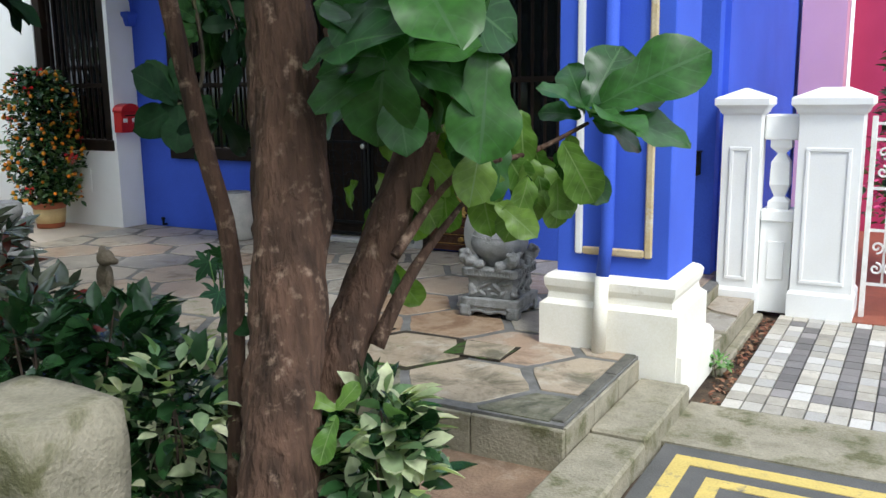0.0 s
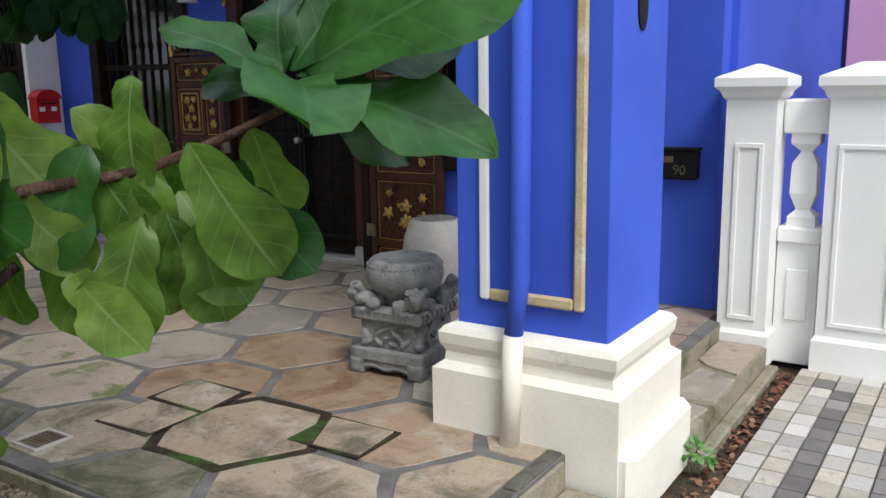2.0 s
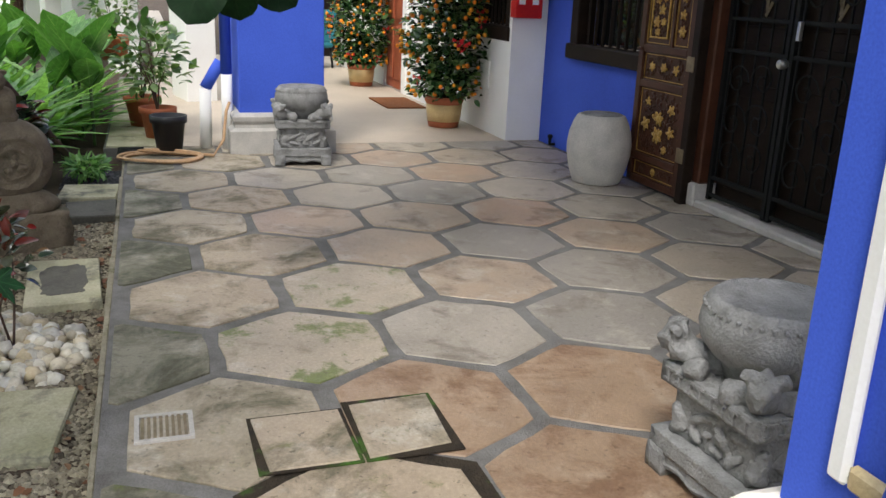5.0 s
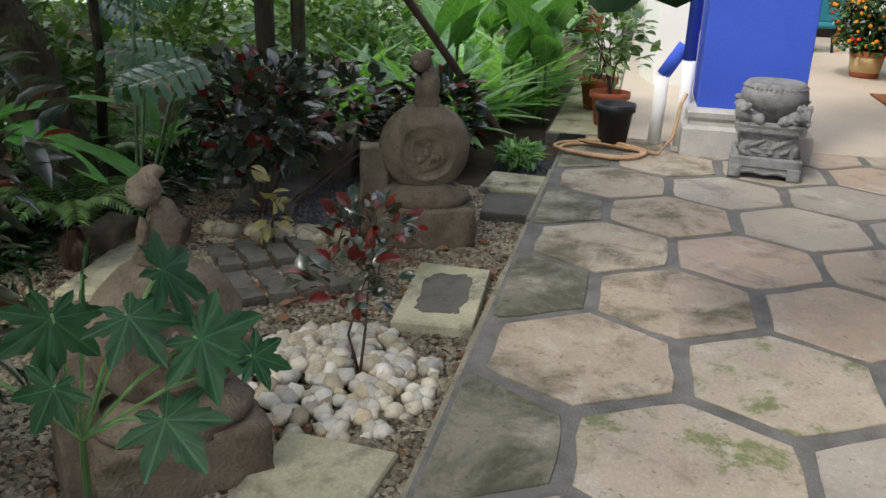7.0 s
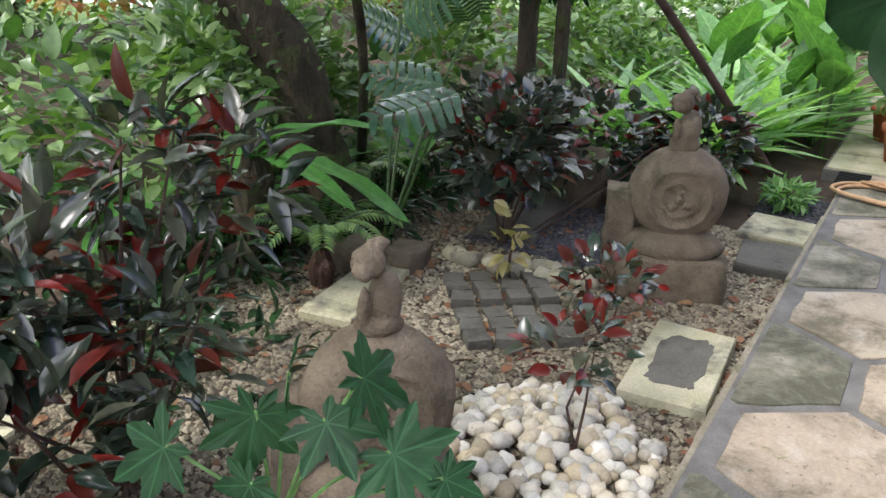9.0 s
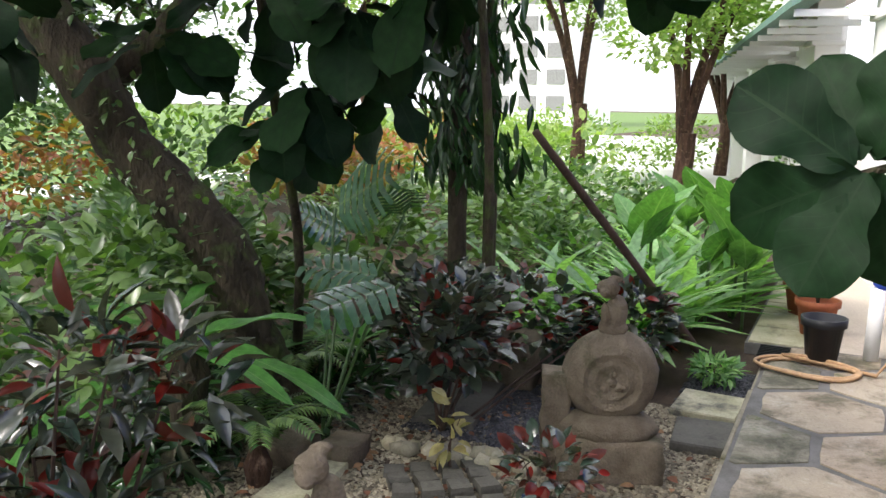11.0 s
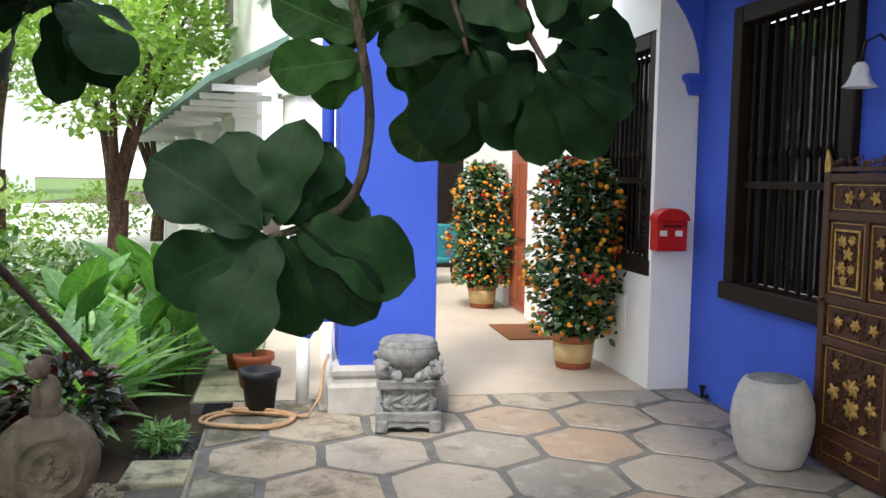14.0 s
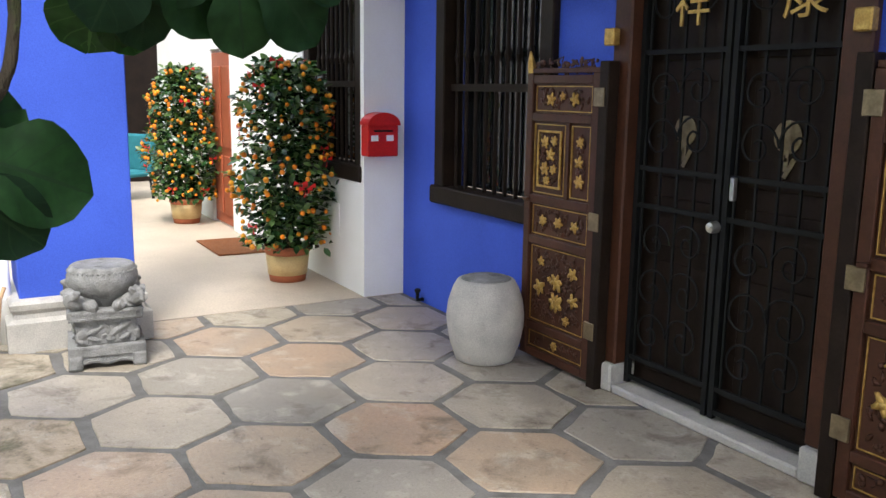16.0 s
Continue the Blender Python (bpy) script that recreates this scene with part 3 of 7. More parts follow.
def slab_mesh(name, poly, thick, mat, bev=0.006, rnd=None):
    bm = bmesh.new()
    cx = sum(p[0] for p in poly) / len(poly)
    cy = sum(p[1] for p in poly) / len(poly)
    lo = [bm.verts.new((x, y, -thick)) for x, y in poly]
    mi = [bm.verts.new((x, y, -bev)) for x, y in poly]
    up = [bm.verts.new((cx + (x - cx) * (1 - bev * 3), cy + (y - cy) * (1 - bev * 3), 0)) for x, y in poly]
    n = len(poly)
    for a, b in ((lo, mi), (mi, up)):
        for i in range(n):
            bm.faces.new((a[i], a[(i + 1) % n], b[(i + 1) % n], b[i]))
    bm.faces.new(up)
    bm.normal_update()
    me = bpy.data.meshes.new(name)
    bm.to_mesh(me)
    bm.free()
    me.materials.append(mat)
    return me


# road, kerb and tiled forecourt beside the terrace
road = tagged(part("road", bbox(-1.08, 14, -30, 4.28, -0.6, -0.25), M_ASPH), "worn grey asphalt road with yellow lines", "road", kind="structure")
for a in ((-0.99, -0.90, -6, 4.06), (-0.99, 6, 4.06, 4.16), (-0.80, -0.72, -6, 3.88), (-0.80, 6, 3.88, 3.96)):
    part("yellow_line", bbox(a[0], a[1], a[2], a[3], -0.252, -0.246), M_YELL, road, "worn yellow road line")
kerb = tagged(new("kerb"), "old mossy concrete kerb along the bed", "kerb", kind="structure")
rk = random.Random(3)
for k in range(8):
    y0 = -2.3 + 0.9 * k
    part("kerb_stone", bbox(-1.40, -1.10, y0, y0 + 0.885, -0.5, -0.13 + rk.uniform(-0.01, 0.01), 0.015), M_KERB, kerb)
tagged(part("pavement", bbox(-1.10, 14, 4.28, 4.93, -0.6, -0.24), M_KERB), "rough concrete strip beside the road", "pavement", kind="structure")
forecourt = tagged(part("pavement_tiled", bbox(-0.93, 14, 4.93, 7.25, -0.6, -0.262), M_MORTAR), "forecourt of small grey and white tiles", "pavement", kind="structure")
tagged(part("floor_red", bbox(-0.9, 14, 7.25, 16, -0.6, -0.24), M_REDTILE), "red tiled yard behind the iron fence", "floor", kind="structure")

# ---- house walls ----
wall_front = tagged(new("wall_front"), "bright blue painted house front", "wall", kind="structure")
YF, YB = 7.45, 7.7
WIN_L, WIN_R, DOOR = (-7.81, -6.39), (-3.81, -2.39), (-5.86, -4.34)
SILL, HEAD, DHEAD, TOP = 0.83, 2.95, 3.0, 4.2


def blue_piece(x0, x1, z0, z1):
    part("wall_section", bbox(x0, x1, YF, YB, z0, z1), M_BLUE, wall_front)


blue_piece(-8.4, WIN_L[0], -0.3, TOP)
blue_piece(WIN_L[0], WIN_L[1], -0.3, SILL)
blue_piece(WIN_L[0], WIN_L[1], HEAD, TOP)
blue_piece(WIN_L[1], DOOR[0], -0.3, TOP)
blue_piece(DOOR[0], DOOR[1], DHEAD, TOP)
blue_piece(DOOR[1], WIN_R[0], -0.3, TOP)
blue_piece(WIN_R[0], WIN_R[1], -0.3, SILL)
blue_piece(WIN_R[0], WIN_R[1], HEAD, TOP)
blue_piece(WIN_R[1], -1.55, -0.3, TOP)
# Near-black colour stands for the unlit room behind the openings.
tagged(part("wall_back", bbox(-8.4, -1.55, 9.0, 9.2, -0.3, TOP), M_DWOOD_SHADE), "back wall inside the house, room darkness put into its colour", "wall", kind="structure")
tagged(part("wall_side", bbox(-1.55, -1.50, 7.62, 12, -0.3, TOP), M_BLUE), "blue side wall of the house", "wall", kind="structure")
tagged(part("floor_inside", bbox(-8.4, -1.55, 7.7, 9.0, -0.3, -0.02), M_DWOOD_SHADE), "floor inside the house, room darkness put into its colour", "floor", kind="structure")
# Ceiling and beam are out of view; their extent sets the terrace shade.
tagged(part("ceiling", bbox(-8.36, -1.15, 5.0, 9.2, 4.2, 4.4), M_WHITE), "unseen white ceiling over the terrace, sized for its shade", "ceiling", kind="structure")
tagged(part("beam", bbox(-8.04, -1.99, 5.02, 5.26, 3.6, 4.2), M_BLUE), "unseen blue beam from pillar to pillar", "beam", kind="structure")


def window(name, x0, x1, z0, z1, y, label, bars=9):
    t = tagged(new(name), label, "window", kind="structure")
    bm = bmesh.new()
    f = 0.13
    box(bm, x0, x0 + f, y - 0.05, y + 0.12, z0, z1, 0.008)
    box(bm, x1 - f, x1, y - 0.05, y + 0.12, z0, z1, 0.008)
    box(bm, x0 + f, x1 - f, y - 0.05, y + 0.12, z1 - f, z1, 0.008)
    part("window_frame", bm, M_DWOOD_SHADE, t)
    part("window_sill", bbox(x0 - 0.02, x1 + 0.02, y - 0.08, y + 0.12, z0, z0 + f, 0.012), M_DWOOD_SHADE, t)
    part("pane", bbox(x0 + f, x1 - f, y + 0.14, y + 0.15, z0 + f, z1 - f), M_GLASS, t)
    w = x1 - x0 - 2 * f
    for k in range(bars):
        x = x0 + f + w * (k + 0.5) / bars
        part("bar", lathe([(0.015, z0 + f), (0.015, (z0 + z1) / 2 - 0.05), (0.026, (z0 + z1) / 2), (0.015, (z0 + z1) / 2 + 0.05), (0.015, z1 - f)], 8, None, (x, y + 0.03, 0)), M_DWOOD_SHADE, t)
    part("rail", bbox(x0 + f, x1 - f, y + 0.015, y + 0.045, (z0 + z1) / 2 - 0.24, (z0 + z1) / 2 - 0.19), M_DWOOD_SHADE, t)
    for k in range(4):
        x = x0 + f + w * (k + 0.5) / 4
        part("curtain_fold", bbox(x - 0.07, x + 0.07, y + 0.17, y + 0.18, z0 + f, z0 + 0.95, 0.003), M_GREYST, t, "pale curtain behind the bars")
    return t


window("window_1", *WIN_L, SILL, HEAD, YF, "dark wooden window with turned bars and pale curtain")
window("window_2", *WIN_R, SILL, HEAD, YF, "dark wooden window with turned bars")


# entrance: frame, double door and iron gate
def text_mesh(name, s, size, mat, m, parent, depth=0.004):
    cu = bpy.data.curves.new(name, "FONT")
    cu.body, cu.size, cu.extrude, cu.align_x = s, size, depth, "CENTER"
    tmp = new(name + "_tmp", cu)
    me = bpy.data.meshes.new_from_object(tmp.evaluated_get(bpy.context.evaluated_depsgraph_get()))
    bpy.data.objects.remove(tmp)
    me.materials.clear()
    me.materials.append(mat)
    ob = new(name, me)
    ob.parent = parent
    ob.matrix_basis = m
    return ob


def scroll(bm, x, y, z, r, turns, start, sgn, wire=0.006):
    pts = []
    for k in range(28):
        a = start + sgn * turns * 2 * math.pi * k / 27
        rr = r * (1 - 0.85 * k / 27)
        pts.append((x + rr * math.cos(a), y, z + rr * math.sin(a)))
    tube(pts, wire, 5, bm)


door = tagged(new("door_1"), "dark wooden double door behind a black iron gate", "door", kind="structure")
bm = bmesh.new()
for x0, x1 in ((DOOR[0], DOOR[0] + 0.14), (DOOR[1] - 0.14, DOOR[1])):
    box(bm, x0, x1, YF - 0.04, YF + 0.2, 0.16, DHEAD, 0.01)
box(bm, DOOR[0] + 0.14, DOOR[1] - 0.14, YF - 0.04, YF + 0.2, DHEAD - 0.16, DHEAD, 0.01)
part("door_frame", bm, M_LEAFWOOD, door)
bm = bmesh.new()
for x0, x1 in ((DOOR[0] - 0.005, DOOR[0] + 0.14), (DOOR[1] - 0.14, DOOR[1] + 0.005)):
    box(bm, x0, x1, YF - 0.07, YF + 0.2, 0, 0.16, 0.012)
box(bm, DOOR[0] + 0.14, DOOR[1] - 0.14, YF - 0.06, YF + 0.2, 0, 0.05, 0.01)
part("door_sill", bm, M_GREYST, door, "worn pale stone sill")
XM = (DOOR[0] + DOOR[1]) / 2
for s in (-1, 1):
    xa, xb = sorted((XM + s * 0.008, XM + s * 0.615))
    lf = part("door_leaf", bbox(xa, xb, YF + 0.10, YF + 0.15, 0.06, DHEAD - 0.17, 0.004), M_DWOOD_SHADE, door)
    for z0, z1 in ((0.16, 0.78), (0.86, 1.12), (1.22, 1.72), (1.82, 2.72)):
        bm = bmesh.new()
        box(bm, xa + 0.09, xb - 0.09, YF + 0.088, YF + 0.1, z0, z1, 0.006)
        part("door_panel", bm, M_DWOOD_SHADE, lf)
    cx = (xa + xb) / 2
    bm = lathe([(0.0, 0), (0.075, 0.002), (0.075, 0.008), (0.0, 0.012)], 20)
    bmesh.ops.transform(bm, matrix=pose(cx, YF + 0.086, 1.47, 90), verts=bm.verts)
    part("disc", bm, M_BRASS, lf, "dull brass disc")
    bm = bmesh.new()
    for k in range(3):
        box(bm, -0.012, 0.012, -0.003, 0.003, -0.05, 0.05, 0.002, pose(cx + 0.02 * (k - 1), YF + 0.078, 1.40 - 0.035 * k, 0, 30 * (k - 1), 0))
    part("hanger", bm, M_BRASS, lf)
    g = part("gate_leaf", bbox(xa, xa + 0.03, YF + 0.03, YF + 0.06, 0.06, DHEAD - 0.18), M_IRON, door, "black wrought iron gate leaf")
    part("gate_stile", bbox(xb - 0.03, xb, YF + 0.03, YF + 0.06, 0.06, DHEAD - 0.18), M_IRON, g)
    for z in (0.08, 0.20, 1.05, 1.25, 1.85, 2.7):
        part("gate_rail", bbox(xa + 0.03, xb - 0.03, YF + 0.035, YF + 0.055, z, z + 0.025), M_IRON, g)
    for k in range(5):
        x = xa + 0.06 + (xb - xa - 0.12) * k / 4
        part("gate_bar", bbox(x - 0.006, x + 0.006, YF + 0.038, YF + 0.05, 0.22, 2.7), M_IRON, g)
    for z, r in ((0.38, 0.12), (0.62, 0.13), (0.88, 0.11), (1.42, 0.12), (1.66, 0.11), (2.1, 0.13), (2.4, 0.12)):
        bm = bmesh.new()
        scroll(bm, cx - 0.12, YF + 0.025, z, r, 1.4, 0, 1)
        scroll(bm, cx + 0.12, YF + 0.025, z + 0.02, r, 1.4, math.pi, -1)
        part("gate_scroll", bm, M_IRON, g)
bm = lathe([(0.03, 0), (0.03, 0.03), (0.024, 0.045), (0, 0.05)], 16)
bmesh.ops.transform(bm, matrix=pose(XM - 0.02, YF + 0.03, 1.02, 90), verts=bm.verts)
part("lock", bm, M_CHROME, door, "round steel lock")
part("latch", bbox(XM + 0.07, XM + 0.095, YF - 0.0, YF + 0.03, 1.16, 1.27, 0.004), M_CHROME, door, "steel padlock")
text_mesh("lettering", "\u7965", 0.24, M_GOLD, pose(XM - 0.26, YF + 0.022, 2.0, 90), door)
text_mesh("lettering", "\u5eb7", 0.24, M_GOLD, pose(XM + 0.39, YF + 0.022, 2.0, 90), door)
rg = random.Random(8)


def carving(x0, x1, z0, z1, y, n, seed):
    """Gilded relief: petals, birds and stems in low relief."""
    r = random.Random(seed)
    bm = bmesh.new()
    for k in range(int(n * 1.7)):
        x, z = r.uniform(x0, x1), r.uniform(z0, z1)
        a = r.uniform(0, math.pi)
        l, w = r.uniform(0.012, 0.028), r.uniform(0.008, 0.017)
        vs = bmesh.ops.create_icosphere(bm, subdivisions=1, radius=1)["verts"]
        bmesh.ops.transform(bm, matrix=pose(x, y, z, 0, math.degrees(a), 0) @ Matrix.Diagonal((l, 0.007, w, 1)), verts=vs)
    for k in range(max(1, n // 6)):
        x, z = r.uniform(x0, x1), r.uniform(z0, z1)
        tube([(x, y, z), (x + r.uniform(-0.05, 0.05), y - 0.003, z + 0.03), (min(max(x + r.uniform(-0.08, 0.08), x0), x1), y, min(z + 0.06, z1))], 0.004, 4, bm)
    return bm


GILT = {0: [(0.5, 0.5, 0.03)], 1: [(0.5, 0.60, 0.055), (0.5, 0.30, 0.06), (0.12, 0.45, 0.05), (0.88, 0.40, 0.05), (0.15, 0.85, 0.03), (0.85, 0.78, 0.04), (0.75, 0.08, 0.03), (0.35, 0.62, 0.02)],
        2: [(0.15, 0.5, 0.035), (0.5, 0.5, 0.035), (0.85, 0.5, 0.035)], 3: [(0.3, 0.85, 0.035), (0.6, 0.6, 0.04), (0.3, 0.3, 0.04), (0.75, 0.3, 0.03), (0.75, 0.9, 0.03), (0.4, 0.05, 0.03)], 4: [(0.25, 0.45, 0.04), (0.5, 0.65, 0.025), (0.75, 0.5, 0.04)]}


def gilded(x0, x1, z0, z1, y, spots, seed):
    """Gilded birds and blossoms: a body with wings or petals at each spot of the panel."""
    r = random.Random(seed)
    bm = bmesh.new()
    for u, v, rad in spots:
        cx, cz = x0 + (x1 - x0) * u, z0 + (z1 - z0) * v
        k = r.choice((5, 6, 7))
        a0 = r.uniform(0, 6.3)
        rad *= 1.15
        for i in range(k):
            a = a0 + 2 * math.pi * i / k
            l = rad * r.uniform(0.45, 0.75)
            vs = bmesh.ops.create_icosphere(bm, subdivisions=1, radius=1)["verts"]
            bmesh.ops.transform(bm, matrix=pose(cx + math.cos(a) * rad * 0.5, y - 0.002, cz + math.sin(a) * rad * 0.42, 0, -math.degrees(a) + r.uniform(-25, 25), 0) @ Matrix.Diagonal((l, 0.008, l * 0.5, 1)), verts=vs)
        vs = bmesh.ops.create_icosphere(bm, subdivisions=1, radius=1)["verts"]
        bmesh.ops.transform(bm, matrix=pose(cx, y - 0.004, cz) @ Matrix.Diagonal((rad * 0.4, 0.01, rad * 0.35, 1)), verts=vs)
    return bm


def half_door(x0, x1, label, seed):
    t = tagged(new("half_door"), label, "half door", group="carved half doors")
    y0, y1, H = YF - 0.11, YF - 0.06, 1.76
    bm = bmesh.new()
    for a, b in ((x0, x0 + 0.06), (x1 - 0.06, x1)):
        box(bm, a, b, y0, y1, 0.03, H, 0.004)
    for z in (0.03, 0.20, 0.74, 0.99, 1.48, 1.70):
        box(bm, x0 + 0.06, x1 - 0.06, y0, y1, z, z + 0.05, 0.004)
    part("door_frame", bm, M_LEAFWOOD, t)
    part("post", bbox(x1 + 0.004 if seed == 1 else x0 - 0.08, x1 + 0.08 if seed == 1 else x0 - 0.004, y0 - 0.01, YF - 0.04, 0.0, 1.82, 0.006), M_DWOOD_SHADE, t)
    for i, (z0, z1, n) in enumerate(((0.08, 0.20, 7), (0.25, 0.74, 46), (0.79, 0.99, 16), (1.04, 1.48, 24), (1.53, 1.70, 13))):
        if i != 3:
            p = part("panel", bbox(x0 + 0.06, x1 - 0.06, y0 + 0.022, y1 - 0.005, z0, z1), M_LEAFWOOD, t)
            part("carving", carving(x0 + 0.11, x1 - 0.11, z0 + 0.035, z1 - 0.035, y0 + 0.02, n * 2, seed * 10 + i), M_LEAFWOOD, p, "dark carved foliage", True)
            part("gilding", gilded(x0 + 0.12, x1 - 0.12, z0 + 0.04, z1 - 0.04, y0 + 0.016, GILT[i], seed * 10 + i), M_GOLD, p, "gilded birds and blossoms", True)
            bm = bmesh.new()
            for a in ((x0 + 0.075, x1 - 0.075, z0 + 0.012, z0 + 0.017), (x0 + 0.075, x1 - 0.075, z1 - 0.017, z1 - 0.012), (x0 + 0.075, x0 + 0.08, z0 + 0.012, z1 - 0.012), (x1 - 0.08, x1 - 0.075, z0 + 0.012, z1 - 0.012)):
                box(bm, a[0], a[1], y0 + 0.016, y0 + 0.023, a[2], a[3])
            part("gilt_line", bm, M_GOLD, p)
        else:
            xm = x0 + 0.06 + 0.62 * (x1 - x0 - 0.12)
            for a, b, m in ((x0 + 0.06, xm - 0.015, 34), (xm + 0.015, x1 - 0.06, 14)):
                p = part("panel", bbox(a, b, y0 + 0.022, y1 - 0.005, z0, z1), M_LEAFWOOD, t)
                part("carving", carving(a + 0.065, b - 0.065, z0 + 0.07, z1 - 0.07, y0 + 0.018, m * 2, seed * 10 + i), M_LEAFWOOD, p, "dark carved foliage", True)
                part("gilding", gilded(a + 0.07, b - 0.07, z0 + 0.08, z1 - 0.08, y0 + 0.014, GILT[3] if m > 20 else [(0.5, 0.9, 0.03), (0.4, 0.5, 0.035), (0.5, 0.12, 0.04)], seed * 10 + i), M_GOLD, p, "gilded birds and blossoms", True)
                if m > 20:
                    bm = bmesh.new()
                    for c in ((a + 0.05, b - 0.05, z0 + 0.05, z0 + 0.063), (a + 0.05, b - 0.05, z1 - 0.063, z1 - 0.05), (a + 0.05, a + 0.063, z0 + 0.063, z1 - 0.063), (b - 0.063, b - 0.05, z0 + 0.063, z1 - 0.063)):
                        box(bm, c[0], c[1], y0 + 0.008, y0 + 0.023, c[2], c[3], 0.003)
                    part("gilt_frame", bm, M_GOLD, p, "gilded inner frame")
                bm = bmesh.new()
                for c in ((a + 0.014, b - 0.014, z0 + 0.014, z0 + 0.019), (a + 0.014, b - 0.014, z1 - 0.019, z1 - 0.014), (a + 0.014, a + 0.019, z0 + 0.019, z1 - 0.019), (b - 0.019, b - 0.014, z0 + 0.019, z1 - 0.019)):
                    box(bm, c[0], c[1], y0 + 0.012, y0 + 0.023, c[2], c[3])
                part("gilt_line", bm, M_GOLD, p)
            part("muntin", bbox(xm - 0.015, xm + 0.015, y0 + 0.005, y1, z0, z1), M_LEAFWOOD, t)
    bm = carving(x0 + 0.05, x1 - 0.05, H, H + 0.07, (y0 + y1) / 2, 30, seed * 77)
    box(bm, x0, x1, y0 + 0.01, y1 - 0.01, H, H + 0.03, 0.004)
    part("crest", bm, M_LEAFWOOD, t, "pierced carved crest")
    fx = x0 + 0.02 if seed == 1 else x1 - 0.02
    bm = bmesh.new()
    tube([(fx, y0 + 0.02, H), (fx - 0.01, y0 + 0.02, H + 0.06), (fx - 0.025, y0 + 0.02, H + 0.13)], [0.028, 0.024, 0.006], 6, bm)
    part("finial", bm, M_GOLD, t, "gilded corner finial")
    hx = x1 if seed == 1 else x0
    for z in (0.28, 0.9, 1.58):
        part("hinge", bbox(hx - 0.03, hx + 0.055, y0 - 0.016, y0 - 0.002, z, z + 0.10, 0.003), M_BRASS, t, "flat brass hinge")
    part("drop_handle", bbox(x0 + 0.02, x0 + 0.07, y0 - 0.03, y0, 1.0, 1.02, 0.004), M_LEAFWOOD, t)


half_door(-6.545, -5.87, "carved brown half door with gilded panels, folded open", 1)
half_door(-4.27, -3.58, "carved brown half door with gilded panels, folded open", 2)
for x in (DOOR[0] + 0.02, DOOR[1] - 0.02):
    t = tagged(new("door_bracket"), "gilded carved bracket on the door frame", "bracket", group="gilded door brackets")
    bm = carving(x - 0.02, x + 0.02, 2.15, 2.75, YF - 0.06, 16, int(x * -10))
    part("carving", bm, M_GOLD, t, "", True)["kind"] = "stuff"
    part("block", bbox(x - 0.04, x + 0.04, YF - 0.09, YF - 0.042, 1.90, 1.99, 0.006), M_GOLD, t)


def wall_lamp(x):
    t = thing("wall_lamp", "black wall lamp with frilled milk glass shade, unlit", "wall lamp", "wall lamps beside the door", at=(x, YF, 2.22))
    bm = lathe([(0.05, 0), (0.05, 0.012), (0.03, 0.025), (0, 0.03)], 16)
    bmesh.ops.transform(bm, matrix=pose(0.06, 0, 0.12, 90), verts=bm.verts)
    part("backplate", bm, M_DWOOD_SHADE, t)
    part("arm", tube([(0.06, -0.03, 0.12), (0.06, -0.07, 0.2), (0.03, -0.13, 0.27), (-0.03, -0.17, 0.24), (-0.05, -0.18, 0.13)], 0.009, 6), M_DWOOD_SHADE, t)
    bm = bmesh.new()
    rings = []
    for r, z in ((0.02, 0.13), (0.04, 0.11), (0.05, 0.06), (0.062, 0.02), (0.085, -0.005)):
        rings.append([bm.verts.new((-0.05 + r * (1 + (0.12 * math.cos(6 * a) if r > 0.06 else 0)) * math.cos(a), -0.18 + r * (1 + (0.12 * math.cos(6 * a) if r > 0.06 else 0)) * math.sin(a), z)) for a in [2 * math.pi * i / 24 for i in range(24)]])
    for a, b in zip(rings, rings[1:]):
        for i in range(24):
            bm.faces.new((a[i], b[i], b[(i + 1) % 24], a[(i + 1) % 24]))
    part("shade", bm, M_MILK, t, "frilled milk glass shade", True)


wall_lamp(-6.12)
wall_lamp(-4.02)

# ---- pillars ----
def pillar(name, x0, x1, y0, y1, label, plinth_mat, ptop):
    t = tagged(new(name), label, "pillar", kind="structure")
    part("shaft", bbox(x0, x1, y0, y1, ptop - 0.02, 4.2, 0.006), M_BLUE, t)
    cx, cy, hx, hy = (x0 + x1) / 2, (y0 + y1) / 2, (x1 - x0) / 2, (y1 - y0) / 2
    k = ptop / 0.46
    part("plinth", square_profile(cx, cy, hx, hy, [(0.085, -0.3), (0.085, 0.26 * k), (0.045, 0.29 * k), (0.04, 0.33 * k), (0.06, 0.37 * k), (0.065, 0.42 * k), (0.045, 0.445 * k), (0.01, 0.46 * k)]), plinth_mat, t)
    return t


p1 = pillar("pillar_1", -1.98, -1.28, 5.0, 5.6, "square blue pillar with framed panel and white plinth", M_PLINTH, 0.46)
for a in ((-1.86, -1.812, 0.58, 3.3), (-1.425, -1.377, 0.58, 3.3), (-1.812, -1.425, 0.58, 0.63)):
    part("panel_moulding", bbox(a[0], a[1], 4.975, 5.0, a[2], a[3], 0.01), M_TRIMGOLD if a[0] > -1.85 else M_WHITE, p1, "aged cream moulding" if a[0] > -1.85 else "white moulding")
part("plinth_block", bbox(-1.36, -1.13, 4.925, 5.68, -0.3, 0.05, 0.035), M_PLINTH, p1)
pipe = tagged(new("drain_pipe"), "blue downpipe with white foot on the pillar", "drain pipe")
part("pipe", tube([(-1.65, 4.9, 0.47), (-1.635, 4.93, 0.7), (-1.62, 4.94, 4.2)], 0.04, 14), M_BLUE, pipe, "", True)
part("pipe_foot", tube([(-1.66, 4.88, 0.0), (-1.65, 4.9, 0.47)], 0.043, 14), M_PLINTH, pipe, "white painted pipe foot", True)
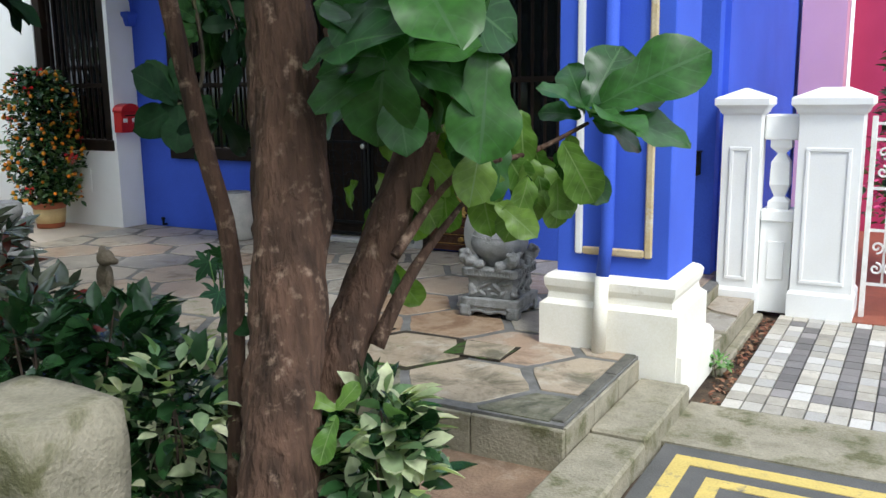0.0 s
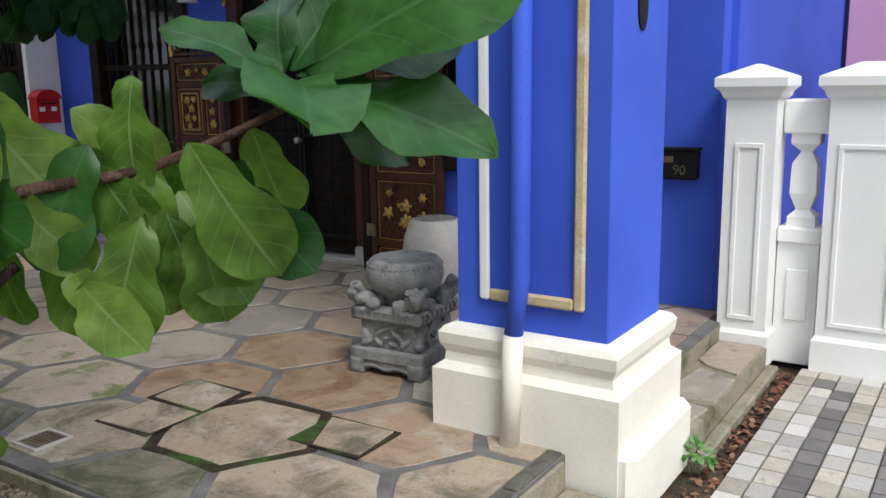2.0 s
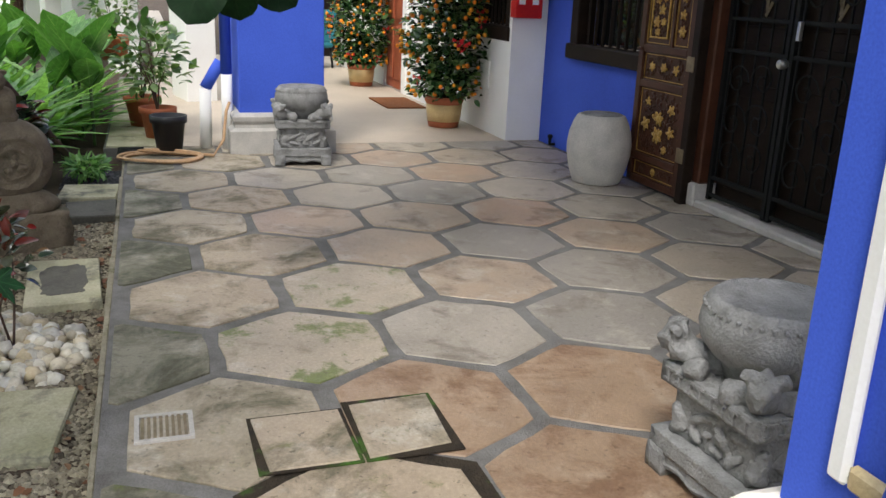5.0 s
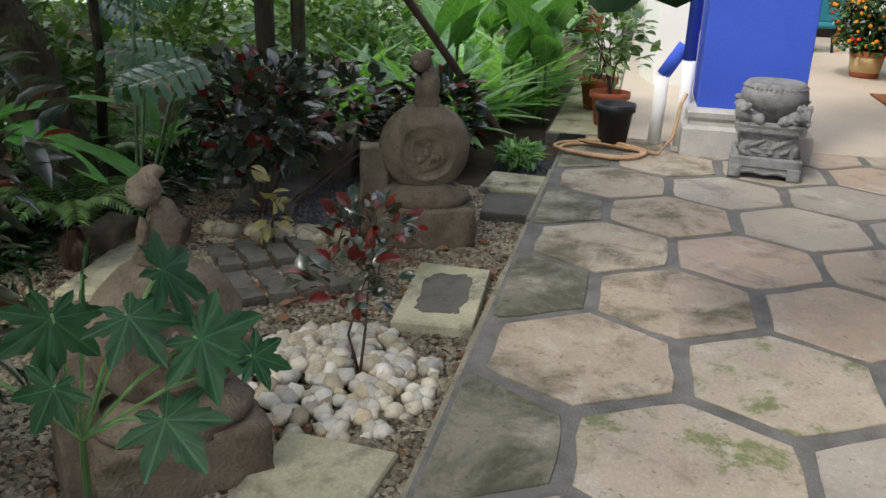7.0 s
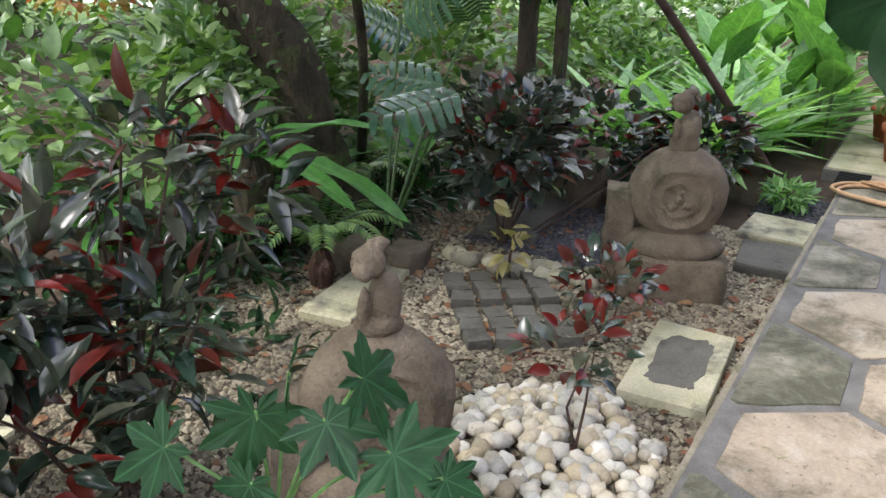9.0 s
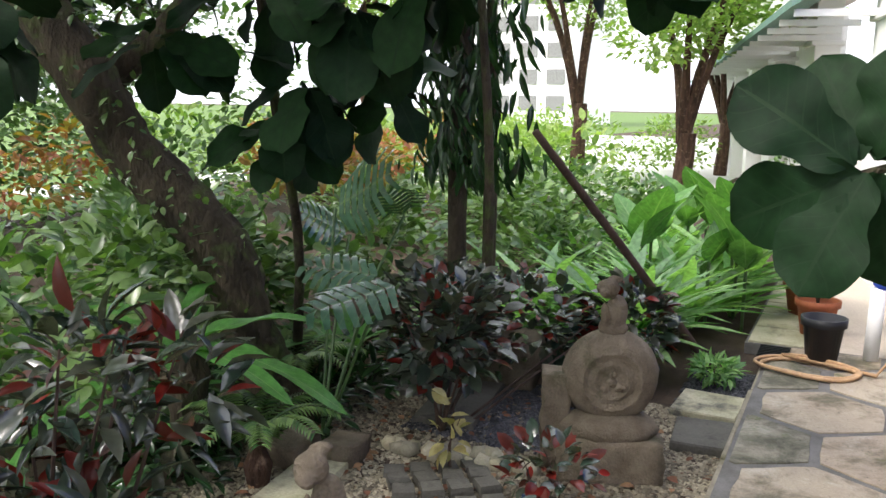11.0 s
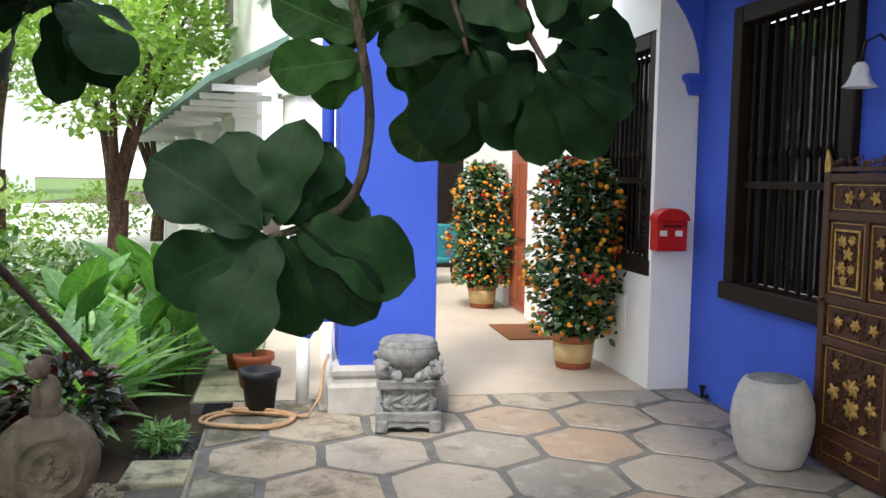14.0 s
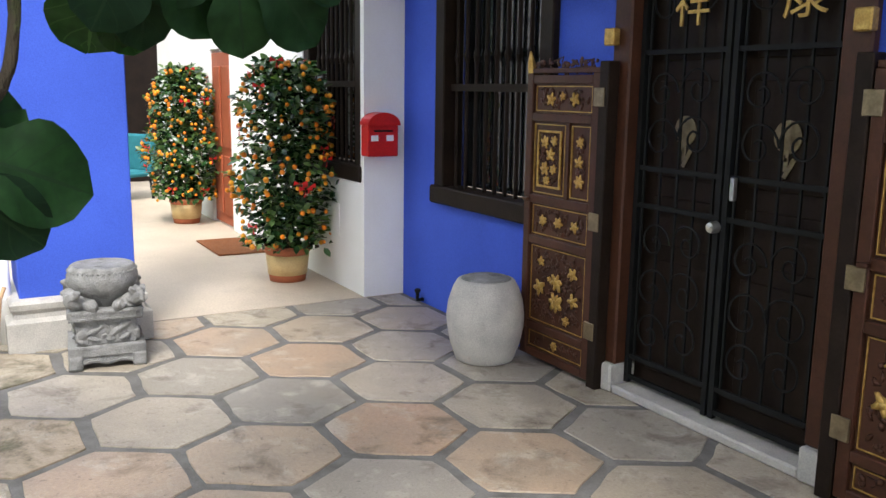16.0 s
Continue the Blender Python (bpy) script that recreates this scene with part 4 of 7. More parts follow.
p2 = pillar("pillar_2", -8.75, -8.05, 4.58, 5.28, "square blue pillar on grey plinth", M_GREYST, 0.33)
pipe2 = tagged(new("drain_pipe"), "blue and white bent downpipe beside the pillar", "drain pipe")
part("pipe", tube([(-8.25, 4.50, 4.2), (-8.25, 4.50, 0.62)], 0.045, 14), M_BLUE, pipe2, "", True)
part("pipe_branch", tube([(-8.3, 4.46, 0.72), (-8.3, 4.40, 0.62), (-8.3, 4.33, 0.5)], 0.05, 12), M_BLUE, pipe2, "", True)
part("pipe_foot", tube([(-8.3, 4.33, 0.5), (-8.3, 4.32, 0.0)], 0.05, 12), M_WHITE, pipe2, "white pipe foot", True)
part("pipe_foot", tube([(-8.25, 4.5, 0.62), (-8.25, 4.50, 0.0)], 0.047, 12), M_WHITE, pipe2, "white pipe foot", True)

# blue arch between pillar 2 and the wall
bm = bmesh.new()
ya, yb, zs, R = 5.28, 7.45, 2.52, 1.085
n = 24
prev = None
for k in range(n + 1):
    a = math.pi * k / n
    y, z = (ya + yb) / 2 - R * math.cos(a), zs + R * 0.9 * math.sin(a)
    row = [bm.verts.new((x, yy, zz)) for x in (-8.62, -8.37) for yy, zz in ((y, z), (y, 4.2))]
    if prev:
        bm.faces.new((prev[0], row[0], row[2], prev[2]))
        bm.faces.new((prev[1], row[1], row[0], prev[0]))
        bm.faces.new((prev[2], row[2], row[3], prev[3]))
    prev = row
tagged(part("arch", bm, M_BLUE), "blue plaster arch between pillar and wall", "arch", kind="structure")
t = tagged(new("trim"), "blue moulded corbel under the arch", "trim", kind="structure")
part("corbel", square_profile(-8.5, 7.42, 0.15, 0.06, [(0, 2.38), (0.02, 2.42), (0.03, 2.47), (0.06, 2.50), (0.06, 2.54)]), M_BLUE, t)

# ---- neighbour's white house and passage ----
YW = 7.1
wall_white = tagged(new("wall_white"), "white painted wall of the next house", "wall", kind="structure")
NW, ND = (-9.75, -8.47), (-13.1, -11.85)


def white_piece(x0, x1, z0, z1, y0=YW, y1=7.45):
    part("wall_section", bbox(x0, x1, y0, y1, z0, z1), M_WHITE, wall_white)


white_piece(NW[1], -8.405, -0.3, 4.2, YW, 7.6)
white_piece(NW[0], NW[1], -0.3, 0.92)
white_piece(NW[0], NW[1], 2.9, 4.2)
white_piece(ND[1], NW[0], -0.3, 4.2)
white_piece(ND[0], ND[1], 2.1, 4.2)
white_piece(-16, ND[0], -0.3, 4.2)
part("niche", bbox(-9.55, -8.9, YW - 0.012, YW, 0.42, 0.70, 0.004), M_WHITE, wall_white)
window("window_3", NW[0], NW[1], 0.92, 2.9, YW + 0.06, "dark window with iron bars in the white wall", 10)
d2 = tagged(new("door_2"), "red-brown panelled wooden door standing open", "door", kind="structure")
part("door_leaf", bbox(-12.95, -12.05, YW + 0.02, YW + 0.07, 0.02, 2.06, 0.006), M_REDDOOR, d2)
for x0, x1 in ((-12.85, -12.55), (-12.45, -12.15)):
    for z0, z1 in ((0.15, 0.85), (0.95, 1.9)):
        part("door_panel", bbox(x0, x1, YW - 0.002, YW + 0.02, z0, z1, 0.008), M_REDDOOR, d2)
bm = bmesh.new()
box(bm, -13.1, -12.95, YW - 0.02, YW + 0.1, 0, 2.1, 0.005)
box(bm, -12.05, -11.85, YW - 0.02, YW + 0.1, 0, 2.1, 0.005)
part("door_frame", bm, M_WHITE, d2)
tagged(part("floor_passage", bbox(-18, -8.4, 4.45, 7.45, -0.5, -0.002), M_CONC), "cream cement passage floor", "floor", kind="structure")
tagged(part("floor_yard", bbox(-40, -8.4, 4.0, 4.45, -0.5, -0.004), M_CONC), "pale cement strip beside the passage", "floor", kind="structure")
# Kept to a narrow strip so that sky light reaches the passage.
tagged(part("ceiling_passage", bbox(-18, -8.7, 7.0, 7.6, 4.2, 4.4), M_WHITE), "white ceiling strip along the passage wall, narrowed to admit light", "ceiling", kind="structure")
# Darkness at the passage end is put into this wall's colour.
tagged(part("wall_end", bbox(-18.2, -18, 5.4, 7.6, -0.3, 4.2), M_DWOOD_SHADE), "far end wall of the passage, darkness put into its colour", "wall", kind="structure")

# ---- things on the terrace ----
def rough_block(x0, x1, y0, y1, z0, z1, cuts=5, amp=0.012, seed=0.0, bm=None, freq=14):
    bm = bm or bmesh.new()
    b2 = bmesh.new()
    box(b2, x0, x1, y0, y1, z0, z1)
    bmesh.ops.subdivide_edges(b2, edges=b2.edges[:], cuts=cuts, use_grid_fill=True)
    for v in b2.verts:
        k = noise.noise_vector(v.co * freq + Vector((seed, seed * 1.7, 0)))
        v.co += Vector((k.x, k.y, k.z * 0.5)) * amp
    me = bpy.data.meshes.new("tmp")
    b2.to_mesh(me)
    b2.free()
    bm.from_mesh(me)
    bpy.data.meshes.remove(me)
    return bm


def fuse(ob, voxel=0.007):
    """Melt overlapping shapes into one worn carving."""
    m = ob.modifiers.new("Remesh", "REMESH")
    m.mode, m.voxel_size, m.use_smooth_shade = "VOXEL", voxel, True
    k = ob.modifiers.new("Smooth", "SMOOTH")
    k.iterations, k.factor = 3, 0.5


def carved_pedestal(at, rz, label, seed):
    t = thing("stone_pedestal", label, "stone pedestal", "carved stone pedestals", at=at, rz=rz)
    rnd = random.Random(int(seed * 10))
    part("base_slab", rough_block(-0.215, 0.215, -0.215, 0.215, 0.075, 0.135, 6, 0.005, seed), M_STONE, t, "", True)
    for k in range(4):
        bm = bmesh.new()
        edge, low = [], []
        for i in range(19):
            u = -0.2 + 0.4 * i / 18
            z = 0.010 + 0.036 * max(0.0, math.cos(u * math.pi / 0.34)) ** 0.6 - 0.022 * math.exp(-(u / 0.05) ** 2)
            edge.append(u)
            low.append(z)
        rows = [[bm.verts.new((u, y, z)) for u, z in zip(edge, zs)] for y, zs in ((-0.208, low), (-0.208, [0.08] * 19), (-0.178, [0.08] * 19), (-0.178, low))]
        for a, b in zip(rows, rows[1:] + rows[:1]):
            for i in range(18):
                bm.faces.new((a[i], a[i + 1], b[i + 1], b[i]))
        tube([(u, -0.209, z + 0.012) for u, z in zip(edge, low)], 0.006, 5, bm)
        bmesh.ops.rotate(bm, cent=(0, 0, 0), matrix=Matrix.Rotation(k * math.pi / 2, 3, "Z"), verts=bm.verts)
        part("apron", bm, M_STONE, t)
    for sx in (-1, 1):
        for sy in (-1, 1):
            part("foot", rough_block(sx * 0.178 - 0.04, sx * 0.178 + 0.04, sy * 0.178 - 0.04, sy * 0.178 + 0.04, 0, 0.085, 3, 0.006, seed + sx), M_STONE, t, "", True)
    part("body", rough_block(-0.168, 0.168, -0.168, 0.168, 0.13, 0.295, 9, 0.016, seed + 3, None, 18), M_STONE, t, "", True)
    for k in range(4):
        bm = bmesh.new()
        for x, z, a, b, c in ((-0.145, 0.20, 0.03, 0.035, 0.055), (-0.14, 0.16, 0.04, 0.04, 0.03), (-0.075, 0.17, 0.035, 0.03, 0.02), (-0.06, 0.225, 0.06, 0.025, 0.022), (0.0, 0.25, 0.055, 0.022, 0.025), (0.05, 0.215, 0.05, 0.03, 0.028),
                              (0.09, 0.175, 0.035, 0.032, 0.022), (0.02, 0.165, 0.03, 0.025, 0.02), (0.11, 0.25, 0.04, 0.025, 0.03), (-0.02, 0.195, 0.02, 0.03, 0.014)):
            vs = bmesh.ops.create_icosphere(bm, subdivisions=2, radius=1)["verts"]
            bmesh.ops.transform(bm, matrix=pose(x + rnd.uniform(-0.01, 0.01), -0.168, z, 0, rnd.uniform(-50, 50), 0) @ Matrix.Diagonal((a * 1.15, b * 0.7, c * 0.75, 1)), verts=vs)
        for v in bm.verts:
            v.co += noise.noise_vector(v.co * 45 + Vector((seed + k, 0, 0))) * 0.008
        bmesh.ops.rotate(bm, cent=(0, 0, 0), matrix=Matrix.Rotation(k * math.pi / 2, 3, "Z"), verts=bm.verts)
        fuse(part("relief", bm, M_STONE, t, "carved beasts in relief", True))
    ledge = part("ledge", rough_block(-0.205, 0.205, -0.205, 0.205, 0.29, 0.352, 6, 0.004, seed + 5), M_STONE, t, "", True)
    for k in range(4):
        bm = bmesh.new()
        for i in range(8):
            x = -0.165 + 0.047 * i
            box(bm, x - 0.019, x + 0.019, -0.213, -0.20, 0.336, 0.343)
            box(bm, x - 0.019, x + 0.005, -0.213, -0.20, 0.302, 0.309)
            box(bm, x - 0.003, x + 0.004, -0.213, -0.20, 0.309, 0.336)
        bmesh.ops.rotate(bm, cent=(0, 0, 0), matrix=Matrix.Rotation(k * math.pi / 2, 3, "Z"), verts=bm.verts)
        part("fret", bm, M_STONE, ledge)["kind"] = "stuff"
    for sx in (-1, 1):
        for sy in (-1, 1):
            bm = bmesh.new()
            for d, z, r in ((0.0, 0.385, 0.052), (0.045, 0.40, 0.046), (0.062, 0.435, 0.044), (0.092, 0.424, 0.027), (0.094, 0.402, 0.02), (0.05, 0.468, 0.02), (-0.06, 0.375, 0.045)):
                vs = bmesh.ops.create_icosphere(bm, subdivisions=2, radius=r)["verts"]
                bmesh.ops.translate(bm, verts=vs, vec=(sx * (0.14 + d * 0.7), sy * (0.14 + d * 0.7), z))
            for e in (-1, 1):
                vs = bmesh.ops.create_icosphere(bm, subdivisions=2, radius=0.022)["verts"]
                bmesh.ops.translate(bm, verts=vs, vec=(sx * (0.185 + e * sx * sy * 0.03), sy * (0.185 - e * sx * sy * 0.03), 0.462))
                vs = bmesh.ops.create_icosphere(bm, subdivisions=2, radius=0.04)["verts"]
                bmesh.ops.translate(bm, verts=vs, vec=(sx * (0.13 + e * sx * sy * 0.055), sy * (0.13 - e * sx * sy * 0.055), 0.372))
            for v in bm.verts:
                v.co += noise.noise_vector(v.co * 34 + Vector((seed, 0, 0))) * 0.018
            fuse(part("carved_lion", bm, M_STONE, t, "", True))
    drum = part("drum", lathe([(0.12, 0.35), (0.135, 0.40), (0.165, 0.425), (0.196, 0.462), (0.207, 0.505), (0.203, 0.54), (0.194, 0.558), (0.192, 0.575), (0.182, 0.59), (0.172, 0.597), (0.165, 0.592), (0.0, 0.592)], 36), M_STONE, t, "round drum seat", True)
    bm = bmesh.new()
    for i in range(40):
        a = 2 * math.pi * i / 40
        vs = bmesh.ops.create_icosphere(bm, subdivisions=1, radius=0.0075)["verts"]
        bmesh.ops.translate(bm, verts=vs, vec=(0.196 * math.cos(a), 0.196 * math.sin(a), 0.565))
    part("studs", bm, M_STONE, drum, "ring of carved studs")


carved_pedestal((-2.62, 5.50, 0), 3, "grey carved stone pedestal with lions and round top", 1.0)
carved_pedestal((-7.64, 5.02, 0), -6, "grey carved stone pedestal with lions and round top", 5.0)


def drum_stool(x, y, rz, label):
    t = thing("garden_stool", label, "garden stool", "pale stone drum stools", at=(x, y, 0), rz=rz)
    part("drum", lathe([(0.17, 0.0), (0.182, 0.008), (0.19, 0.03), (0.218, 0.11), (0.24, 0.22), (0.243, 0.29), (0.232, 0.38), (0.205, 0.46), (0.18, 0.505), (0.172, 0.512), (0.16, 0.514)], 36), M_GREYST, t, "", True)
    part("seat", lathe([(0.155, 0.505), (0.155, 0.518), (0.14, 0.524), (0.0, 0.526)], 36), M_STONE, t, "darker stone seat", True)
    bm = bmesh.new()
    for dx, dz, r in ((0, 0, 0.05), (-0.035, 0.03, 0.022), (0.035, 0.03, 0.022), (0, -0.035, 0.03), (0.0, 0.055, 0.025)):
        vs = bmesh.ops.create_icosphere(bm, subdivisions=2, radius=r)["verts"]
        bmesh.ops.transform(bm, matrix=pose(dx, -0.222, 0.27 + dz) @ Matrix.Diagonal((1, 0.5, 1, 1)), verts=vs)
    part("lion_mask", bm, M_GREYST, t, "", True)


drum_stool(-6.58, 7.10, 50, "pale stone drum stool with lion mask beside door")
drum_stool(-3.47, 7.08, 30, "pale stone drum stool with lion mask beside door")

# drain grate, cover slabs
t = thing("drain_cover", "small square brass drain cover in the terrace", "drain cover", at=(-3.40, 3.875, 0))
bm = bmesh.new()
for a in ((-0.09, 0.09, -0.09, -0.075), (-0.09, 0.09, 0.075, 0.09), (-0.09, -0.075, -0.075, 0.075), (0.075, 0.09, -0.075, 0.075)):
    box(bm, *a, 0.001, 0.012)
part("rim", bm, M_GREYST, t)
for k in range(8):
    part("slat", bbox(-0.075, 0.075, -0.07 + 0.0185 * k, -0.06 + 0.0185 * k, 0.002, 0.008), M_BRASS, t)
# Dark plate under the slats stands for the shade in the drain.
part("well", bbox(-0.075, 0.075, -0.075, 0.075, 0.0005, 0.002), M_DWOOD_SHADE, t)

# hose bib on wall
t = thing("wall_tap", "small dark tap at the foot of wall", "tap", at=(-8.05, 7.45, 0.02))
part("stem", tube([(0, 0, 0.0), (0, -0.05, 0.0), (0, -0.05, 0.06)], 0.016, 8), M_IRON, t)
part("knob", lathe([(0.02, 0.06), (0.026, 0.075), (0.02, 0.09), (0.0, 0.092)], 10, None, (0, -0.05, 0)), M_IRON, t)

# red post box
t = thing("post_box", "red metal post box with arched lid on white wall", "post box", at=(-8.40, 7.2, 1.14))
part("body", bbox(0.004, 0.14, -0.13, 0.13, 0.0, 0.24, 0.008), M_RED, t)
bm = bmesh.new()
prev = None
for k in range(13):
    a = math.pi * k / 12
    row = [bm.verts.new((x, -0.14 * math.cos(a), 0.24 + 0.10 * math.sin(a))) for x in (0.002, 0.16)]
    if prev:
        bm.faces.new((prev[0], prev[1], row[1], row[0]))
    else:
        first = row
    prev = row
bm.verts.ensure_lookup_table()
for s in (0, 1):
    bm.faces.new([bm.verts[2 * k + s] for k in range(13)])
part("lid", bm, M_RED, t, "arched red lid")
# The slot's inner shade is a dark strip on the face.
part("slot", bbox(0.14, 0.144, -0.08, 0.08, 0.19, 0.205), M_DWOOD_SHADE, t)
for y in (-0.075, 0.055):
    part("notice", bbox(0.141, 0.144, y - 0.03, y + 0.03, 0.12, 0.165), M_WHITE, t, "small white notice")

# house number box and plaque
t = thing("mail_box", "black metal letter box numbered 90 on blue wall", "letter box", at=(-1.79, 7.45, 0.85))
part("body", bbox(-0.13, 0.13, -0.09, -0.004, 0, 0.19, 0.008), M_IRON, t)
part("lid", bbox(-0.14, 0.14, -0.11, -0.002, 0.19, 0.205, 0.004), M_IRON, t)
text_mesh("lettering", "90", 0.085, M_BRASS, pose(0.02, -0.092, 0.035, 90), t)
part("name_plate", bbox(-0.10, -0.02, -0.094, -0.09, 0.11, 0.15), M_BRASS, t)
t = thing("number_plaque", "small dark oval plaque on the pillar", "plaque", at=(-1.28, 5.28, 1.72))
bm = lathe([(0.0, 0.0), (0.05, 0.001), (0.05, 0.008), (0.0, 0.01)], 18)
bmesh.ops.transform(bm, matrix=pose(0, 0, 0.06, 0, 90, 0) @ Matrix.Diagonal((2.0, 1, 1, 1)), verts=bm.verts)
part("plate", bm, M_IRON, t)

# door mat
t = thing("door_mat", "brown coir door mat on the passage floor", "door mat", at=(-11.05, 6.75, 0))
part("mat", bbox(-0.46, 0.46, -0.24, 0.24, 0.0, 0.018, 0.006), M_MAT, t)


# ---- potted kumquats ----
def kumquat(at, label, seed):
    rnd = random.Random(seed)
    t = thing("kumquat_tree", label, "potted kumquat", "potted kumquat towers", at=at)
    pot = part("pot", lathe([(0.15, 0.0), (0.155, 0.0), (0.165, 0.06), (0.185, 0.24), (0.20, 0.26), (0.205, 0.31), (0.195, 0.31), (0.18, 0.28), (0.0, 0.27)], 28), M_TERRA, t, "terracotta pot", True)
    part("glaze_band", lathe([(0.168, 0.06), (0.170, 0.06), (0.190, 0.235), (0.186, 0.235)], 28), M_CREAM, pot, "cream glazed band", True)
    part("trunk", limb([(0, 0, 0.27, 0.02), (0.02, 0.01, 0.8, 0.016), (-0.01, 0, 1.4, 0.012), (0, 0, 1.85, 0.006)], 4, 6), M_BARK, t)
    ms, fr = [], []

    def spot(r0, r1):
        z = rnd.uniform(0.30, 1.88)
        f = (z - 0.3) / 1.58
        r = (0.42 * math.sin(math.pi * (0.28 + 0.58 * f)) ** 0.7) * rnd.uniform(r0, r1) * (1 + 0.12 * math.sin(9 * z))
        a = rnd.uniform(0, 2 * math.pi)
        return Vector((r * math.cos(a), r * math.sin(a), z)), Vector((math.cos(a), math.sin(a), 0))
    for k in range(3600):
        b, d = spot(0.08, 1.05)
        way = (d + Vector((rnd.gauss(0, 0.6), rnd.gauss(0, 0.6), rnd.gauss(0.1, 0.5)))).normalized()
        rot, _ = frame_to(b, b + way, (rnd.gauss(0, 0.5) + d.x * 0.5, rnd.gauss(0, 0.5) + d.y * 0.5, 1))
        s = rnd.uniform(0.06, 0.105)
        ms.append(Matrix.Translation(Vector(at) + b) @ rot @ Matrix.Diagonal((s, s, s, 1)))
    ob = batch("leaves", OVAL, ms[:1900], t)
    ob.data.materials.append(L_DARK)
    ob["kind"] = "stuff"
    ob = batch("young_leaves", OVAL, ms[1900:], t, "lighter green leaves")
    ob.data.materials.append(L_MID)
    ob["kind"] = "stuff"
    for k in range(250):
        b, d = spot(0.98, 1.12)
        s = rnd.uniform(0.016, 0.025)
        ob = piece("fruit", FRUIT, t, Matrix.Translation(b) @ Matrix.Diagonal((s, s, s * 1.05, 1)))
    for k in range(26):
        b, d = spot(1.04, 1.15)
        ob = piece("red_ribbon", BOW, t, Matrix.Translation(b) @ pose(0, 0, 0, 0, 0, math.degrees(math.atan2(d.y, d.x)) + 90) @ Matrix.Diagonal((0.06, 0.06, 0.06, 1)))


bm = bmesh.new()
bmesh.ops.create_icosphere(bm, subdivisions=2, radius=1)
FRUIT = bpy.data.meshes.new("fruit")
bm.to_mesh(FRUIT)
bm.free()
FRUIT.materials.append(L_ORA)
FRUIT.polygons.foreach_set("use_smooth", [True] * len(FRUIT.polygons))
bm = bmesh.new()
for s in (-1, 1):
    v = [bm.verts.new(c) for c in ((0, 0, 0), (s * 0.9, -0.2, 0.5), (s, -0.1, -0.2), (s * 0.25, 0, -1.2), (s * 0.05, -0.1, -0.9))]
    bm.faces.new(v[:3])
    bm.faces.new((v[0], v[3], v[4]))
BOW = bpy.data.meshes.new("red_ribbon")
bm.to_mesh(BOW)
bm.free()
BOW.materials.append(M_RED)
kumquat((-9.30, 6.77, 0), "tall potted kumquat with orange fruit and red ribbons", 4)
kumquat((-12.95, 6.75, 0), "tall potted kumquat with orange fruit and red ribbons", 9)

# chair at the far end of the passage
t = thing("lounge_chair", "dark rattan chair with teal cushion in the passage", "chair", at=(-15.6, 6.4, 0), rz=30)
part("seat", bbox(-0.35, 0.35, -0.35, 0.35, 0.34, 0.42, 0.03), M_TEAL, t, "teal cushion")
part("backrest", bbox(-0.38, 0.38, 0.3, 0.4, 0.4, 0.95, 0.03), M_TEAL, t)
for sx in (-1, 1):
    for sy in (-1, 1):
        part("leg", tube([(sx * 0.33, sy * 0.33, 0), (sx * 0.3, sy * 0.3, 0.36)], 0.02, 6), M_IRON, t)


# ---- pots, hose and pipes by the passage ----
def flower_pot(name, at, r, h, mat, label, plant, seed):
    t = thing(name, label, "plant pot", at=at)
    part("pot", lathe([(r * 0.72, 0), (r * 0.95, h * 0.8), (r * 1.08, h * 0.82), (r * 1.1, h), (r * 1.0, h), (r * 0.92, h * 0.85), (0, h * 0.84)], 26), mat, t, "", True)
    if plant:
        rnd = random.Random(seed)
        bm = bmesh.new()
        for k in range(6):
            a = rnd.uniform(0, 6.3)
            tube([(0, 0, h * 0.8), (0.06 * math.cos(a), 0.06 * math.sin(a), h + 0.2), (0.2 * math.cos(a), 0.2 * math.sin(a), h + rnd.uniform(0.3, 0.6))], [0.008, 0.006, 0.003], 5, bm)
        part("stems", bm, M_STICK, t)
        x, y, z = at
        ob = batch("leaves", OVAL, leafy([(x, y, z + h + 0.4, 0.3, 0.3, 0.33)], 160, 0.11, rnd), t)
        ob.data.materials.append(L_MID)
        ob["kind"] = "stuff"
    return t


flower_pot("plant_pot", (-8.08, 4.02, 0), 0.135, 0.31, M_BLACKPOT, "empty black plastic plant pot on the path", False, 1)
flower_pot("plant_pot", (-8.85, 3.95, 0), 0.15, 0.27, M_TERRA, "terracotta pot with leafy green plant", True, 2)
flower_pot("plant_pot", (-9.55, 3.82, 0), 0.16, 0.28, M_TERRA, "terracotta pot with leafy green plant", True, 3)
flower_pot("plant_pot", (-12.6, 3.5, 0.35), 0.2, 0.3, M_TERRA, "terracotta pot with flowering plant by the hedge", True, 4)
t = thing("garden_hose", "coiled orange garden hose on the path", "garden hose", at=(0, 0, 0))
pts = []
for k in range(70):
    a = k / 69 * 2 * math.pi * 2.6
    pts.append((-7.82 + (0.17 + 0.004 * k / 7) * math.cos(a) + 0.02 * math.sin(3 * a), 3.95 + (0.30 - 0.02 * math.sin(a * 0.4)) * math.sin(a), 0.016 + 0.012 * (k / 69) * (1 + math.sin(a * 1.3))))
pts += [(-7.85, 4.35, 0.02), (-7.98, 4.44, 0.12), (-8.0, 4.47, 0.35), (-8.02, 4.5, 0.42)]
part("hose", tube(pts, 0.013, 7), M_HOSE, t, "", True)
t = thing("drain_grate", "dark iron grate in the mossy path", "grate", at=(-8.15, 3.72, 0.008))
